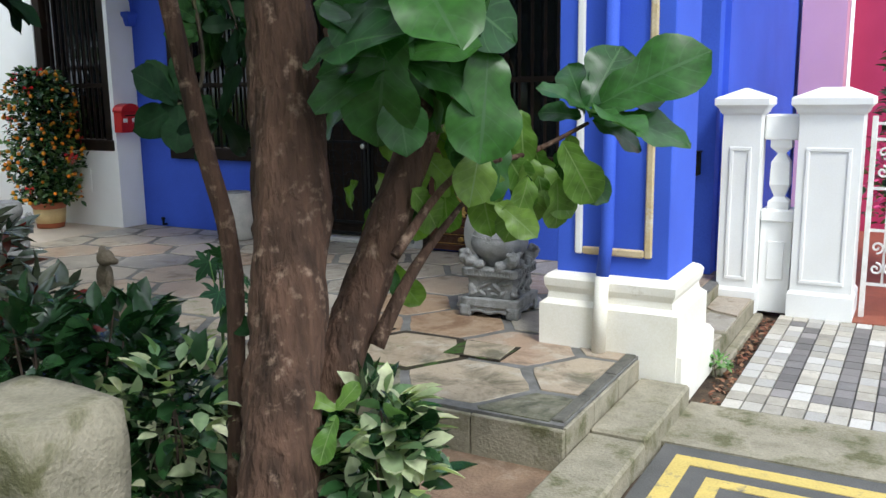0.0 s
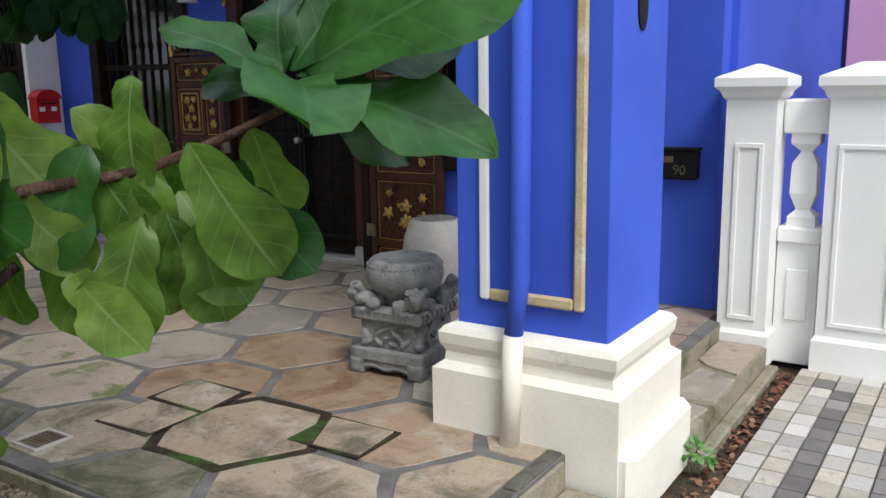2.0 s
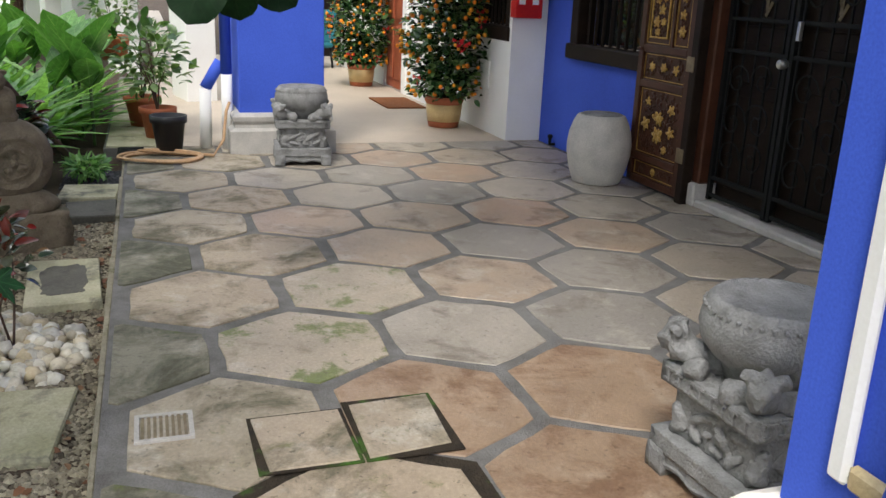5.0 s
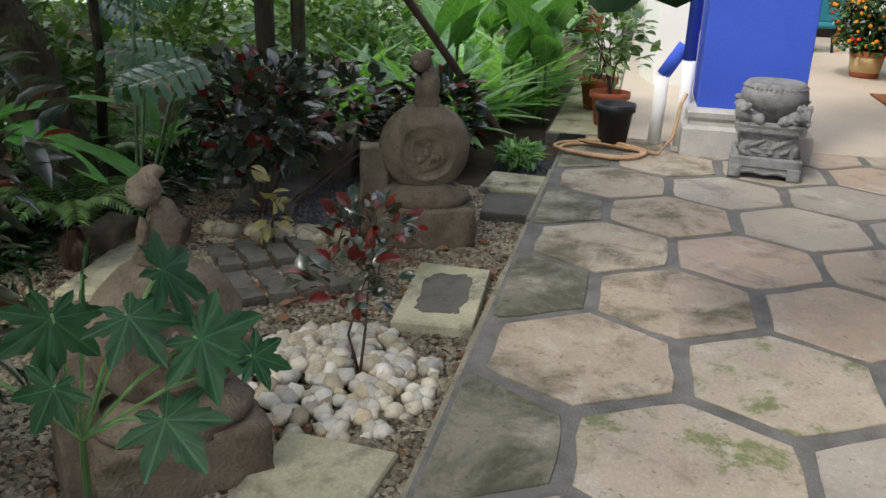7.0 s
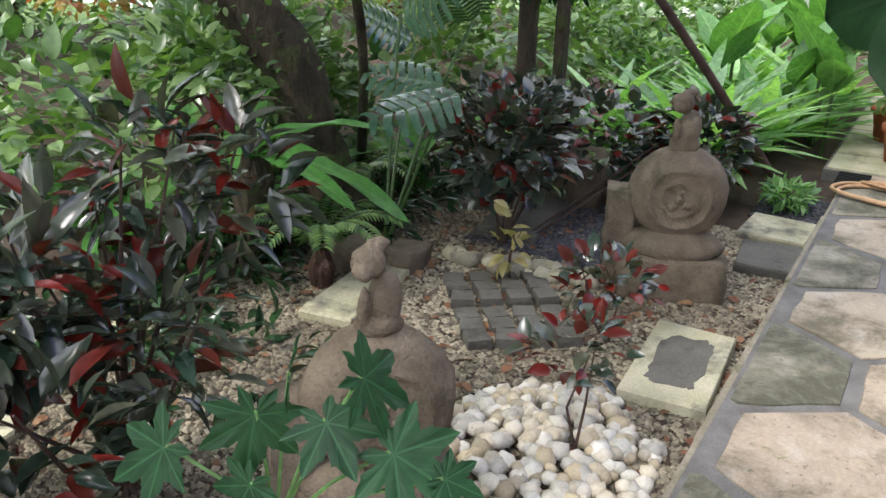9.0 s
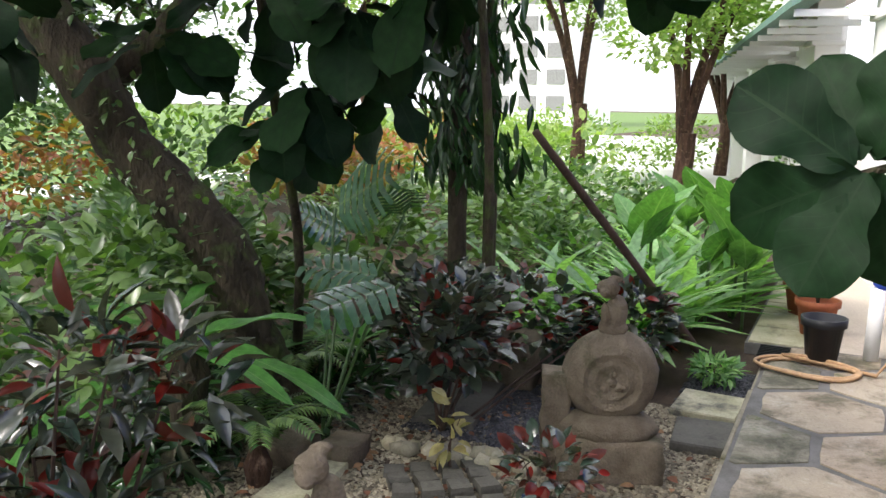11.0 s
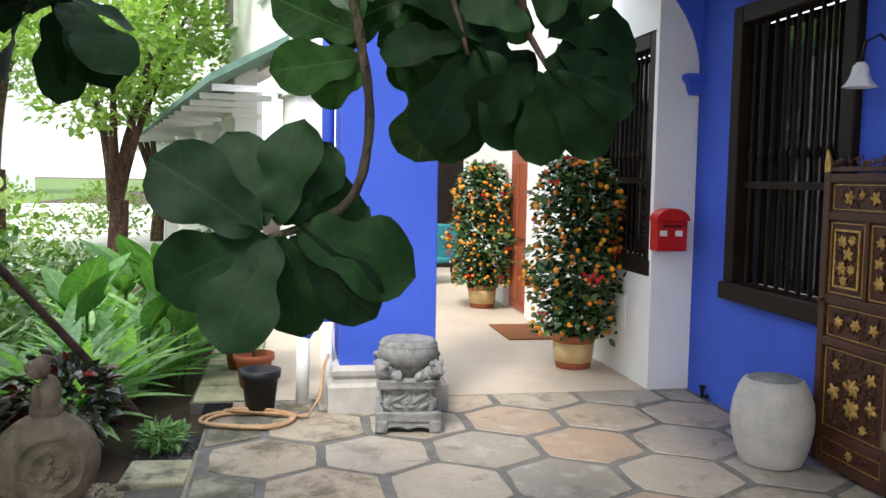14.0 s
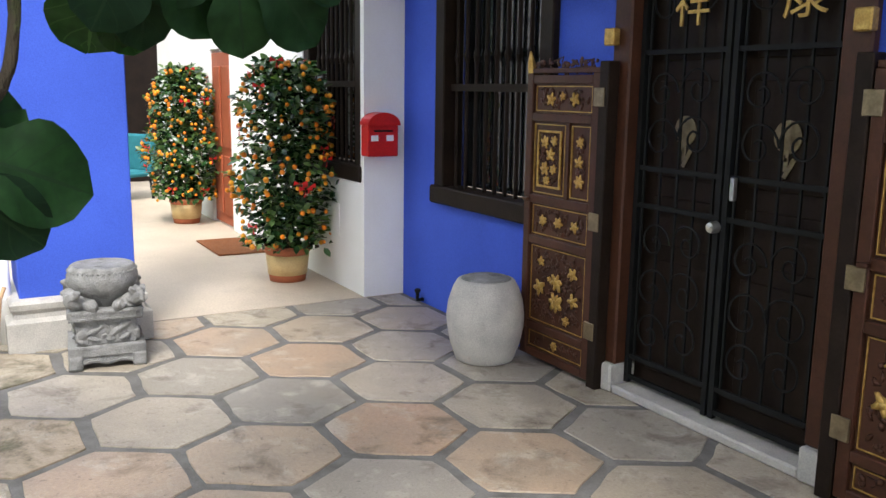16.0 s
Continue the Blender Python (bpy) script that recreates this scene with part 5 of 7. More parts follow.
for k in range(7):
    part("grate_bar", bbox(-0.14 + 0.043 * k, -0.12 + 0.043 * k, -0.1, 0.1, 0, 0.01), M_IRON, t)

# mossy path slabs beyond the terrace
path = tagged(part("path", bbox(-14, -8.4, 3.5, 4.0, -0.5, -0.012), M_MORTAR), "mossy yellow stone path beside the lilies", "path", kind="structure")
rp = random.Random(12)
x = -8.42
while x > -13.5:
    w = rp.uniform(0.4, 0.6)
    piece("path_slab", slab_mesh("path_slab", [(x - w + 0.02, 3.52), (x, 3.52), (x, 3.98), (x - w + 0.02, 3.98)], 0.03, M_SLAB), path, Matrix.Translation((0, 0, rp.uniform(0, 0.006))))
    x -= w

# ---- gate posts and iron fence ----
def gate_post(name, x0, x1, y0, y1, label):
    t = tagged(new(name), label, "gate post", group="white gate posts")
    cx, cy, hx, hy = (x0 + x1) / 2, (y0 + y1) / 2, (x1 - x0) / 2, (y1 - y0) / 2
    part("base", square_profile(cx, cy, hx, hy, [(0.02, -0.26), (0.02, -0.06), (0.0, -0.03)]), M_WHITE, t)
    part("shaft", bbox(x0, x1, y0, y1, -0.03, 1.36), M_WHITE, t)
    bm = bmesh.new()
    for a in ((x0 + 0.06, x1 - 0.06, 1.08, 1.11), (x0 + 0.06, x1 - 0.06, 0.03, 0.06), (x0 + 0.06, x0 + 0.09, 0.06, 1.08), (x1 - 0.09, x1 - 0.06, 0.06, 1.08)):
        box(bm, a[0], a[1], y0 - 0.012, y0, a[2], a[3], 0.004)
    part("panel_moulding", bm, M_WHITE, t)
    part("cap", square_profile(cx, cy, hx, hy, [(0.0, 1.36), (0.02, 1.38), (0.03, 1.41), (0.06, 1.44), (0.06, 1.49), (0.045, 1.50), (-0.13, 1.57)]), M_WHITE, t)


gate_post("gate_post", -0.88, -0.43, 7.26, 7.71, "white square gate post with moulded cap")
gate_post("gate_post", -1.44, -1.15, 7.18, 7.45, "white square gate post against the blue wall")
t = tagged(new("low_wall"), "low white wall with baluster between gate posts", "low wall")
part("panel", bbox(-1.145, -0.9, 7.36, 7.56, -0.26, 0.50, 0.006), M_WHITE, t)
part("panel_moulding", bbox(-1.08, -0.95, 7.345, 7.36, 0.02, 0.34, 0.006), M_WHITE, t)
part("ledge", bbox(-1.145, -0.885, 7.33, 7.58, 0.50, 0.60, 0.012), M_WHITE, t)
part("rail", bbox(-1.145, -0.885, 7.34, 7.57, 1.16, 1.36, 0.012), M_WHITE, t)
part("baluster", square_profile(-1.02, 7.45, 0.05, 0.05, [(0.03, 0.60), (0.03, 0.66), (-0.01, 0.70), (0.025, 0.80), (0.02, 0.98), (-0.02, 1.05), (0.03, 1.10), (0.03, 1.16)]), M_WHITE, t)
fence = tagged(new("fence"), "white wrought iron fence with scrolls", "fence")
FX0 = -0.38
part("post", bbox(FX0, FX0 + 0.04, 7.44, 7.48, -0.24, 1.35, 0.004), M_WIRON, fence)
for z in (0.02, 0.45, 0.78, 1.16, 1.28):
    part("rail", bbox(FX0 + 0.04, 2.6, 7.45, 7.47, z, z + 0.022), M_WIRON, fence)
for k in range(14):
    x = FX0 + 0.15 + 0.21 * k
    part("upright", bbox(x - 0.009, x + 0.009, 7.452, 7.468, 0.04, 1.40), M_WIRON, fence)
    for sx in (-1, 1):
        for z, st, sg in ((0.16, 0.5, 1), (0.33, -0.5, -1), (0.92, 0.5, 1), (1.07, -0.5, -1)):
            bm = bmesh.new()
            scroll(bm, x + sx * 0.052, 7.44, z, 0.05, 1.3, math.pi * st, sx * sg, 0.009)
            part("scroll", bm, M_WIRON, fence)
    part("finial", lathe([(0.012, 1.38), (0.03, 1.41), (0.012, 1.44), (0.028, 1.47), (0.0, 1.52)], 8, None, (x, 7.46, 0)), M_WIRON, fence)
tagged(part("wall_pink", bbox(-0.9, 1.5, 12.0, 12.3, -0.3, 6), M_CRIM), "crimson wall of the next house", "wall", kind="structure")
tagged(part("pillar_pink", bbox(-1.45, -0.95, 11.6, 12.1, -0.3, 6), M_PINK), "pale pink pillar of the next house", "pillar", kind="structure")
shrub("yard_tree", "leafy green shrub tree behind the white fence", (0.3, 9.3, -0.24), [(0.25, 9.2, 1.9, 0.65, 0.5, 0.6), (0.5, 9.3, 2.5, 0.7, 0.5, 0.5), (0.1, 9.3, 1.3, 0.5, 0.4, 0.5), (0.2, 9.2, 0.6, 0.55, 0.4, 0.5), (-0.2, 9.2, 2.75, 0.4, 0.4, 0.18)], 4600, 0.13, L_MID, 31, LANCE, 8, category="tree")
shrub("flower_bush", "pink flowering bush behind the fence", (-0.1, 8.6, -0.24), [(-0.1, 8.5, 0.75, 0.45, 0.3, 0.5)], 420, 0.09, L_MID, 33, OVAL, 5, material("pink_petal", (0.75, 0.10, 0.25), None, 0.6, 9, 60, 0), 0.45)

# flagstone steps and earth-filled drain beside the pillar
tagged(part("floor_edge", bbox(-1.425, -1.415, 5.72, 7.44, -0.5, -0.02), M_KERB), "rough edge of the terrace", "edge", kind="structure")
step = tagged(part("step", bbox(-1.52, -1.13, 5.62, 7.18, -0.5, -0.125), M_KERB), "lower flagstone step between pillar and gate post", "step", kind="structure")
for poly in ([(-1.41, 5.74), (-1.18, 5.72), (-1.145, 5.98), (-1.41, 6.06)], [(-1.41, 6.12), (-1.30, 6.06), (-1.145, 6.10), (-1.14, 6.48), (-1.36, 6.58)], [(-1.41, 6.72), (-1.34, 6.64), (-1.15, 6.56), (-1.15, 7.15), (-1.41, 7.15)]):
    piece("flagstone", slab_mesh("flagstone", poly, 0.03, M_HEX), step, Matrix.Translation((0, 0, -0.11)))
tagged(part("drain_edge", bbox(-1.13, -1.06, 5.62, 7.20, -0.5, -0.235, 0.01), M_KERB), "narrow cement edge of the open drain", "drain", kind="structure")
tagged(part("earth_strip", bbox(-1.06, -0.95, 4.94, 7.24, -0.5, -0.285), M_SOIL), "dark earth and dry leaves in the drain", "soil", kind="structure")
rd = random.Random(88)
ms = []
for k in range(260):
    s = rd.uniform(0.02, 0.05)
    ms.append(Matrix.Translation((rd.uniform(-1.06, -0.96), rd.uniform(5.0, 7.2), -0.28 + rd.uniform(0, 0.02))) @ Euler((rd.uniform(-0.6, 0.6), rd.uniform(-0.6, 0.6), rd.uniform(0, 6))).to_matrix().to_4x4() @ Matrix.Diagonal((s, s, s, 1)))
ob = batch("drain_litter", OVAL, ms)
ob.data.materials.append(material("rust_dry_leaf", (0.22, 0.085, 0.05), (0.13, 0.05, 0.03), 0.8, 9, 60, 0, random_by="island", col3=(0.28, 0.17, 0.10)))
tagged(ob, "dry reddish leaves lying in the drain", "fallen leaves", kind="stuff")
shrub("weed", "small green weed at the foot of the pillar", (-1.09, 5.60, -0.27), [(-1.08, 5.60, -0.19, 0.07, 0.06, 0.05)], 60, 0.05, L_GRASS, 34, OVAL, 2)
tagged(part("earth_patch", bbox(-2.6, -1.405, 2.35, 3.66, -0.5, -0.232), M_EARTH), "bare brown earth under the fig", "soil", kind="structure")


# ---- garden stones ----
def pebble_bed(name, label, meshes, cx, cy, rx, ry, n, s0, s1, seed, z=-0.1, heap=0.06):
    rnd = random.Random(seed)
    t = thing(name, label, "pebbles", at=(cx, cy, z))
    for k in range(n):
        r, a = math.sqrt(rnd.random()), rnd.uniform(0, 6.3)
        s = rnd.uniform(s0, s1)
        m = Matrix.Translation((rx * r * math.cos(a), ry * r * math.sin(a), heap * (1 - r) + s * 0.3)) @ Euler((rnd.uniform(-0.6, 0.6), rnd.uniform(-0.6, 0.6), rnd.uniform(0, 6))).to_matrix().to_4x4() @ Matrix.Diagonal((s, s, s, 1))
        piece("pebble", meshes[k % len(meshes)], t, m)


PEB = [pebble_mesh("pebble", M_PEB, k, 0.75) for k in range(4)]
RIV = [pebble_mesh("river_stone", M_PEBG, k + 9, 0.7) for k in range(3)]
pebble_bed("white_pebbles", "heap of rounded white and cream pebbles", PEB, -4.33, 3.22, 0.43, 0.37, 290, 0.026, 0.05, 5)
pebble_bed("river_stones", "row of rounded river stones edging the gravel", RIV, -5.72, 2.42, 0.09, 0.45, 30, 0.04, 0.072, 6, -0.1, 0.0)
rnd = random.Random(21)
ICO = bmesh.new()
bmesh.ops.create_icosphere(ICO, subdivisions=1, radius=1)
STONE = ([tuple(v.co) for v in ICO.verts], [tuple(v.index for v in f.verts) for f in ICO.faces], None)
ICO.free()
OCT = ([(1, 0, 0), (-1, 0, 0), (0, 1, 0), (0, -1, 0), (0, 0, 1)], [(0, 2, 4), (2, 1, 4), (1, 3, 4), (3, 0, 4)], None)


def gravel(name, label, n, area, s0, s1, mat, seed):
    rnd = random.Random(seed)
    ms = []
    while len(ms) < n:
        x, y = rnd.uniform(area[0], area[1]), rnd.uniform(area[2], area[3])
        s = rnd.uniform(s0, s1)
        ms.append(Matrix.Translation((x, y, ground_z(x, y) + 0.002)) @ Euler((rnd.uniform(-0.4, 0.4), rnd.uniform(-0.4, 0.4), rnd.uniform(0, 6))).to_matrix().to_4x4() @ Matrix.Diagonal((s * 1.2, s, s * 0.7, 1)))
    ob = batch(name, OCT, ms)
    ob.data.polygons.foreach_set("use_smooth", [False] * len(ob.data.polygons))
    ob.data.materials.append(mat)
    tagged(ob, label, "gravel", kind="stuff")


gravel("gravel", "fine tan gravel strewn with leaf litter", 40000, (-7.0, -2.8, 1.4, 3.67), 0.008, 0.019, M_GRAV, 22)
gravel("dark_gravel", "black pebble bed round the slate slabs", 5200, (-7.0, -5.95, 2.0, 2.95), 0.014, 0.028, M_DPEB, 23)
gravel("dark_gravel", "black pebbles beside the stepping slabs", 2000, (-7.9, -6.9, 3.25, 3.66), 0.012, 0.022, M_DPEB, 24)


def stepping_slab(cx, cy, w, d, rz, mat, label, z=-0.055, inset=False):
    t = thing("stepping_slab", label, "stepping stone", "garden stepping stones", at=(cx, cy, z), rz=rz)
    rn = random.Random(int(cx * 100))
    p = [(sx * w / 2 + rn.uniform(-0.012, 0.012), sy * d / 2 + rn.uniform(-0.012, 0.012)) for sx, sy in ((-1, -1), (1, -1), (1, 1), (-1, 1))]
    ob = new("slab", slab_mesh("slab", p, 0.07, mat, 0.01))
    ob.parent = t
    if inset:
        ob = new("worn_panel", slab_mesh("worn_panel", [(math.copysign(abs(math.cos(a)) ** 0.45, math.cos(a)) * w * rn.uniform(0.28, 0.36), math.copysign(abs(math.sin(a)) ** 0.45, math.sin(a)) * d * rn.uniform(0.26, 0.36)) for a in [2 * math.pi * i / 34 for i in range(34)]], 0.01, M_SLATE, 0.003))
        ob.parent, ob.location.z = t, 0.003


stepping_slab(-5.13, 3.45, 0.66, 0.34, 3, M_SLAB, "mossy square slab with darker worn middle", -0.05, True)
stepping_slab(-6.55, 3.50, 0.42, 0.30, 3, M_SLATE, "dark damp slab in the gravel")
stepping_slab(-7.05, 3.46, 0.42, 0.36, -4, M_SLAB, "mossy pale slab in the gravel")
stepping_slab(-6.42, 2.13, 0.75, 0.36, 8, M_SLATE, "dark slate slab among black pebbles")
stepping_slab(-6.75, 1.62, 0.7, 0.36, 14, M_SLATE, "dark slate slab among black pebbles")
stepping_slab(-5.05, 1.95, 0.75, 0.26, 8, M_SLAB, "pale slab beside the gravel")
stepping_slab(-3.66, 3.38, 0.50, 0.36, -4, M_SLAB, "mossy slab beside the terrace")
stepping_slab(-3.8, 1.25, 0.7, 0.5, 15, M_SLAB, "pale slab under the crotons")
stepping_slab(-3.1, 1.5, 0.7, 0.5, 10, M_SLAB, "pale slab under the crotons")
sets = thing("stone_setts", "patch of dark square stone setts in the gravel", "stone setts", at=(-5.25, 2.62, -0.055), rz=38)
sq = slab_mesh("sett", [(-0.056, -0.05), (0.056, -0.055), (0.054, 0.052), (-0.056, 0.05)], 0.05, M_SLATE, 0.02)
for i in range(6):
    for j in range(4):
        piece("sett", sq, sets, pose(-0.34 + 0.135 * i, -0.2 + 0.13 * j, 0.012 * ((i * 7 + j * 3) % 3 - 1), 0, 0, ((i * 5 + j * 11) % 9 - 4) * 2.2))


def stone_flask(cx, cy, rz, s, label):
    t = thing("stone_flask", label, "stone ornament", "carved stone flasks", at=(cx, cy, -0.11), rz=rz)
    part("plinth", rough_block(-0.19 * s, 0.19 * s, -0.25 * s, 0.25 * s, 0, 0.22 * s, 7, 0.018, cx), M_BROWNST, t, "", True)
    bm = bmesh.new()
    vs = bmesh.ops.create_uvsphere(bm, u_segments=20, v_segments=10, radius=1)["verts"]
    bmesh.ops.transform(bm, matrix=pose(0.03, 0, 0.25 * s) @ Matrix.Diagonal((0.17 * s, 0.245 * s, 0.09 * s, 1)), verts=vs)
    for v in bm.verts:
        v.co += noise.noise_vector(v.co * 16) * 0.018
    part("carved_collar", bm, M_BROWNST, t, "", True)
    bm = lathe([(0.0, -0.13 * s), (0.10 * s, -0.128 * s), (0.17 * s, -0.115 * s), (0.215 * s, -0.075 * s), (0.238 * s, 0), (0.215 * s, 0.075 * s), (0.17 * s, 0.115 * s), (0.155 * s, 0.118 * s), (0.15 * s, 0.128 * s), (0.135 * s, 0.128 * s), (0.13 * s, 0.122 * s), (0.095 * s, 0.125 * s), (0.09 * s, 0.132 * s), (0.075 * s, 0.132 * s), (0.07 * s, 0.127 * s), (0.0, 0.127 * s)], 40)
    bmesh.ops.transform(bm, matrix=pose(0, 0, 0.50 * s, 0, 90, 0), verts=bm.verts)
    for v in bm.verts:
        v.co += noise.noise_vector(v.co * 22) * 0.006
    d = part("disc", bm, M_BROWNST, t, "round moon flask body with rings", True)
    bm = bmesh.new()
    rn = random.Random(4)
    for k in range(14):
        a, r = rn.uniform(0, 6.3), rn.uniform(0, 0.07) * s
        vs = bmesh.ops.create_icosphere(bm, subdivisions=1, radius=rn.uniform(0.012, 0.026) * s)["verts"]
        bmesh.ops.translate(bm, verts=vs, vec=(0.125 * s, r * math.cos(a), 0.50 * s + r * math.sin(a)))
    part("relief", bm, M_BROWNST, d, "", True)
    bm = bmesh.new()
    for x, y, z, a, b, c in ((0, 0, 0.74, 0.06, 0.075, 0.05), (0.0, 0.02, 0.82, 0.05, 0.055, 0.09), (0.02, -0.03, 0.94, 0.05, 0.055, 0.05), (0.06, -0.05, 0.925, 0.03, 0.03, 0.025), (0.03, -0.045, 0.80, 0.02, 0.02, 0.08), (0.0, 0.0, 0.985, 0.02, 0.04, 0.02)):
        vs = bmesh.ops.create_icosphere(bm, subdivisions=2, radius=1)["verts"]
        bmesh.ops.transform(bm, matrix=pose(x * s, y * s, z * s) @ Matrix.Diagonal((a * s, b * s, c * s, 1)), verts=vs)
    for v in bm.verts:
        v.co += noise.noise_vector(v.co * 26) * 0.008
    fuse(part("seated_beast", bm, M_BROWNST, t, "", True), 0.006)
    part("back_stone", rough_block(-0.12 * s, 0.05 * s, -0.33 * s, -0.20 * s, 0.0, 0.50 * s, 7, 0.025, cx + 3), M_BROWNST, t, "", True)


stone_flask(-5.95, 3.14, 20, 0.98, "brown carved stone moon flask with seated beast")
stone_flask(-3.70, 2.975, 42, 0.92, "brown carved stone moon flask with seated beast")
for x, y, s, k in ((-7.15, 2.2, 0.26, 1), (-6.9, 2.75, 0.2, 2), (-5.3, 1.75, 0.14, 3), (-5.45, 1.95, 0.12, 4), (-2.25, 1.50, 0.23, 5), (-7.6, 2.6, 0.25, 6)):
    t = thing("boulder", "grey-brown mossy garden boulder", "boulder", at=(x, y, -0.12))
    part("rock", rough_block(-s, s, -s * 0.7, s * 0.7, 0, s * 1.1 if k != 5 else 0.82, 6, s * (0.5 if k != 5 else 0.2), k * 3.3, None, 3.5), M_BROWNST if k != 5 else M_KERB, t, "", True)

# ---- fiddle-leaf fig beside the kerb ----
tree = thing("fiddle_leaf_fig", "fiddle-leaf fig tree with several brown trunks and broad leaves", "tree", at=(-1.65, 2.05, -0.22))
bm = limb([(-1.60, 1.80, -0.25, 0.16), (-1.63, 1.86, 0.3, 0.12), (-1.70, 2.03, 0.85, 0.115), (-1.78, 2.18, 1.4, 0.12), (-1.86, 2.24, 2.0, 0.10), (-2.0, 2.3, 3.0, 0.07)], 16, 24, None, 0.05, random.Random(1))
for v in bm.verts:
    v.co += noise.noise_vector(Vector((v.co.x * 16, v.co.y * 16, v.co.z * 4))) * 0.022
part("trunk", bm, M_BARK, tree, "", True)
bm = limb([(-1.60, 1.90, -0.2, 0.13), (-1.61, 1.98, 0.35, 0.10), (-1.58, 2.10, 0.7, 0.085), (-1.53, 2.28, 1.05, 0.075), (-1.43, 2.45, 1.5, 0.065), (-1.25, 2.55, 2.0, 0.05), (-1.1, 2.7, 2.8, 0.03)], 8, 12, None, 0.06, random.Random(2))
part("limb", bm, M_BARK, tree, "", True)
bm = limb([(-1.95, 1.98, 0.2, 0.03), (-1.97, 2.06, 1.0, 0.033), (-2.06, 2.03, 1.5, 0.034), (-2.12, 1.98, 1.95, 0.032), (-2.25, 1.9, 2.8, 0.02)], 6, 8, None, 0.06, random.Random(3))
part("limb", bm, M_BARK, tree, "", True)
bm = limb([(-1.5, 2.35, 1.05, 0.02), (-1.40, 2.6, 1.30, 0.012), (-1.24, 2.85, 1.36, 0.010), (-1.09, 3.04, 1.46, 0.007)], 5, 7, None, 0.06, random.Random(4))
part("limb", bm, M_BARK, tree, "", True)
bm = limb([(-1.55, 2.3, 0.75, 0.03), (-1.48, 2.45, 1.0, 0.02), (-1.42, 2.7, 1.2, 0.009)], 5, 7, None, 0.06, random.Random(5))
part("limb", bm, M_BARK, tree, "", True)
bm = limb([(-1.43, 2.45, 1.5, 0.04), (-1.6, 2.2, 1.75, 0.03), (-1.5, 2.15, 1.7, 0.02)], 5, 7, None, 0.06, random.Random(6))
part("limb", bm, M_BARK, tree, "", True)
# long limb that reaches over the terrace and hangs down
bm = limb([(-1.86, 2.24, 2.0, 0.07), (-2.5, 3.0, 2.75, 0.05), (-3.6, 4.2, 2.95, 0.035), (-4.30, 4.42, 2.6, 0.016), (-4.33, 4.377, 2.24, 0.014), (-4.33, 4.403, 2.06, 0.014), (-4.33, 4.43, 1.85, 0.014), (-4.33, 4.40, 1.66, 0.014), (-4.33, 4.315, 1.57, 0.013), (-4.33, 4.13, 1.50, 0.011)], 7, 8, None, 0.12, random.Random(7))
part("limb", bm, M_BARKMOSS, tree, "", True)
bm = limb([(-3.9, 4.4, 2.85, 0.025), (-4.2, 4.75, 2.5, 0.02), (-4.25, 4.85, 2.1, 0.012)], 5, 7, None, 0.08, random.Random(8))
part("limb", bm, M_BARK, tree, "", True)


def leaves_at(parent, meshes, centre, right, scale, rows, face, seed, width=1.0):
    """Leaves given by the offsets of base and tip from the whorl's centre (to the right, up, away)."""
    rn = random.Random(seed)
    c, r = Vector(centre), Vector((*right, 0))
    away = Vector((-r.y, r.x, 0))
    for a0, b0, a1, b1, d in rows:
        base = c + r * a0 * scale + Vector((0, 0, b0 * scale))
        tip = c + r * a1 * scale + Vector((0, 0, b1 * scale)) + away * d
        f = Vector(face) + Vector((rn.uniform(-0.4, 0.4), rn.uniform(-0.4, 0.4), rn.uniform(-0.3, 0.5)))
        put_leaf(parent, "leaf", meshes[rn.randrange(len(meshes))], base, tip, f, width * rn.uniform(0.9, 1.12))


rc = random.Random(18)
# Upper crown, above the view, added to shade the leaves below.
for k in range(150):
    a, r = rc.uniform(0, 6.3), 1.5 * math.sqrt(rc.random())
    b = Vector((-2.1 + r * math.cos(a), 1.9 + r * math.sin(a), rc.uniform(2.5, 3.6)))
    d = Vector((rc.gauss(0, 1), rc.gauss(0, 1), rc.gauss(-0.2, 0.6))).normalized()
    put_leaf(tree, "leaf", FIC[k % 3], b, b + d * 0.34, (rc.gauss(0, 0.3), rc.gauss(0, 0.3), 1))
# Unseen leaves over the terrace, added to shade the hanging limb.
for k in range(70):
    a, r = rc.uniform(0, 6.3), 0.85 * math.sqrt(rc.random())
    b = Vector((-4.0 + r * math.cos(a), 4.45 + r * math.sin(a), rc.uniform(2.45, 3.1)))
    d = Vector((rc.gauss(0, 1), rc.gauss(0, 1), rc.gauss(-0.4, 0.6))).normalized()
    put_leaf(tree, "leaf", FIC_SHADE[k % 3], b, b + d * 0.32, (rc.gauss(0, 0.3), rc.gauss(0, 0.3), 1))
for k in range(16):
    b = Vector((-1.42 + rc.gauss(0, 0.12), 2.3 + rc.gauss(0, 0.1), rc.uniform(1.65, 2.1)))
    d = Vector((rc.gauss(0.2, 0.6), rc.gauss(-0.2, 0.6), rc.gauss(-0.25, 0.5))).normalized()
    put_leaf(tree, "leaf", FIC[k % 3], b, b + d * 0.36, (0.3 + rc.gauss(0, 0.3), -0.7 + rc.gauss(0, 0.3), 0.8), 1.1)
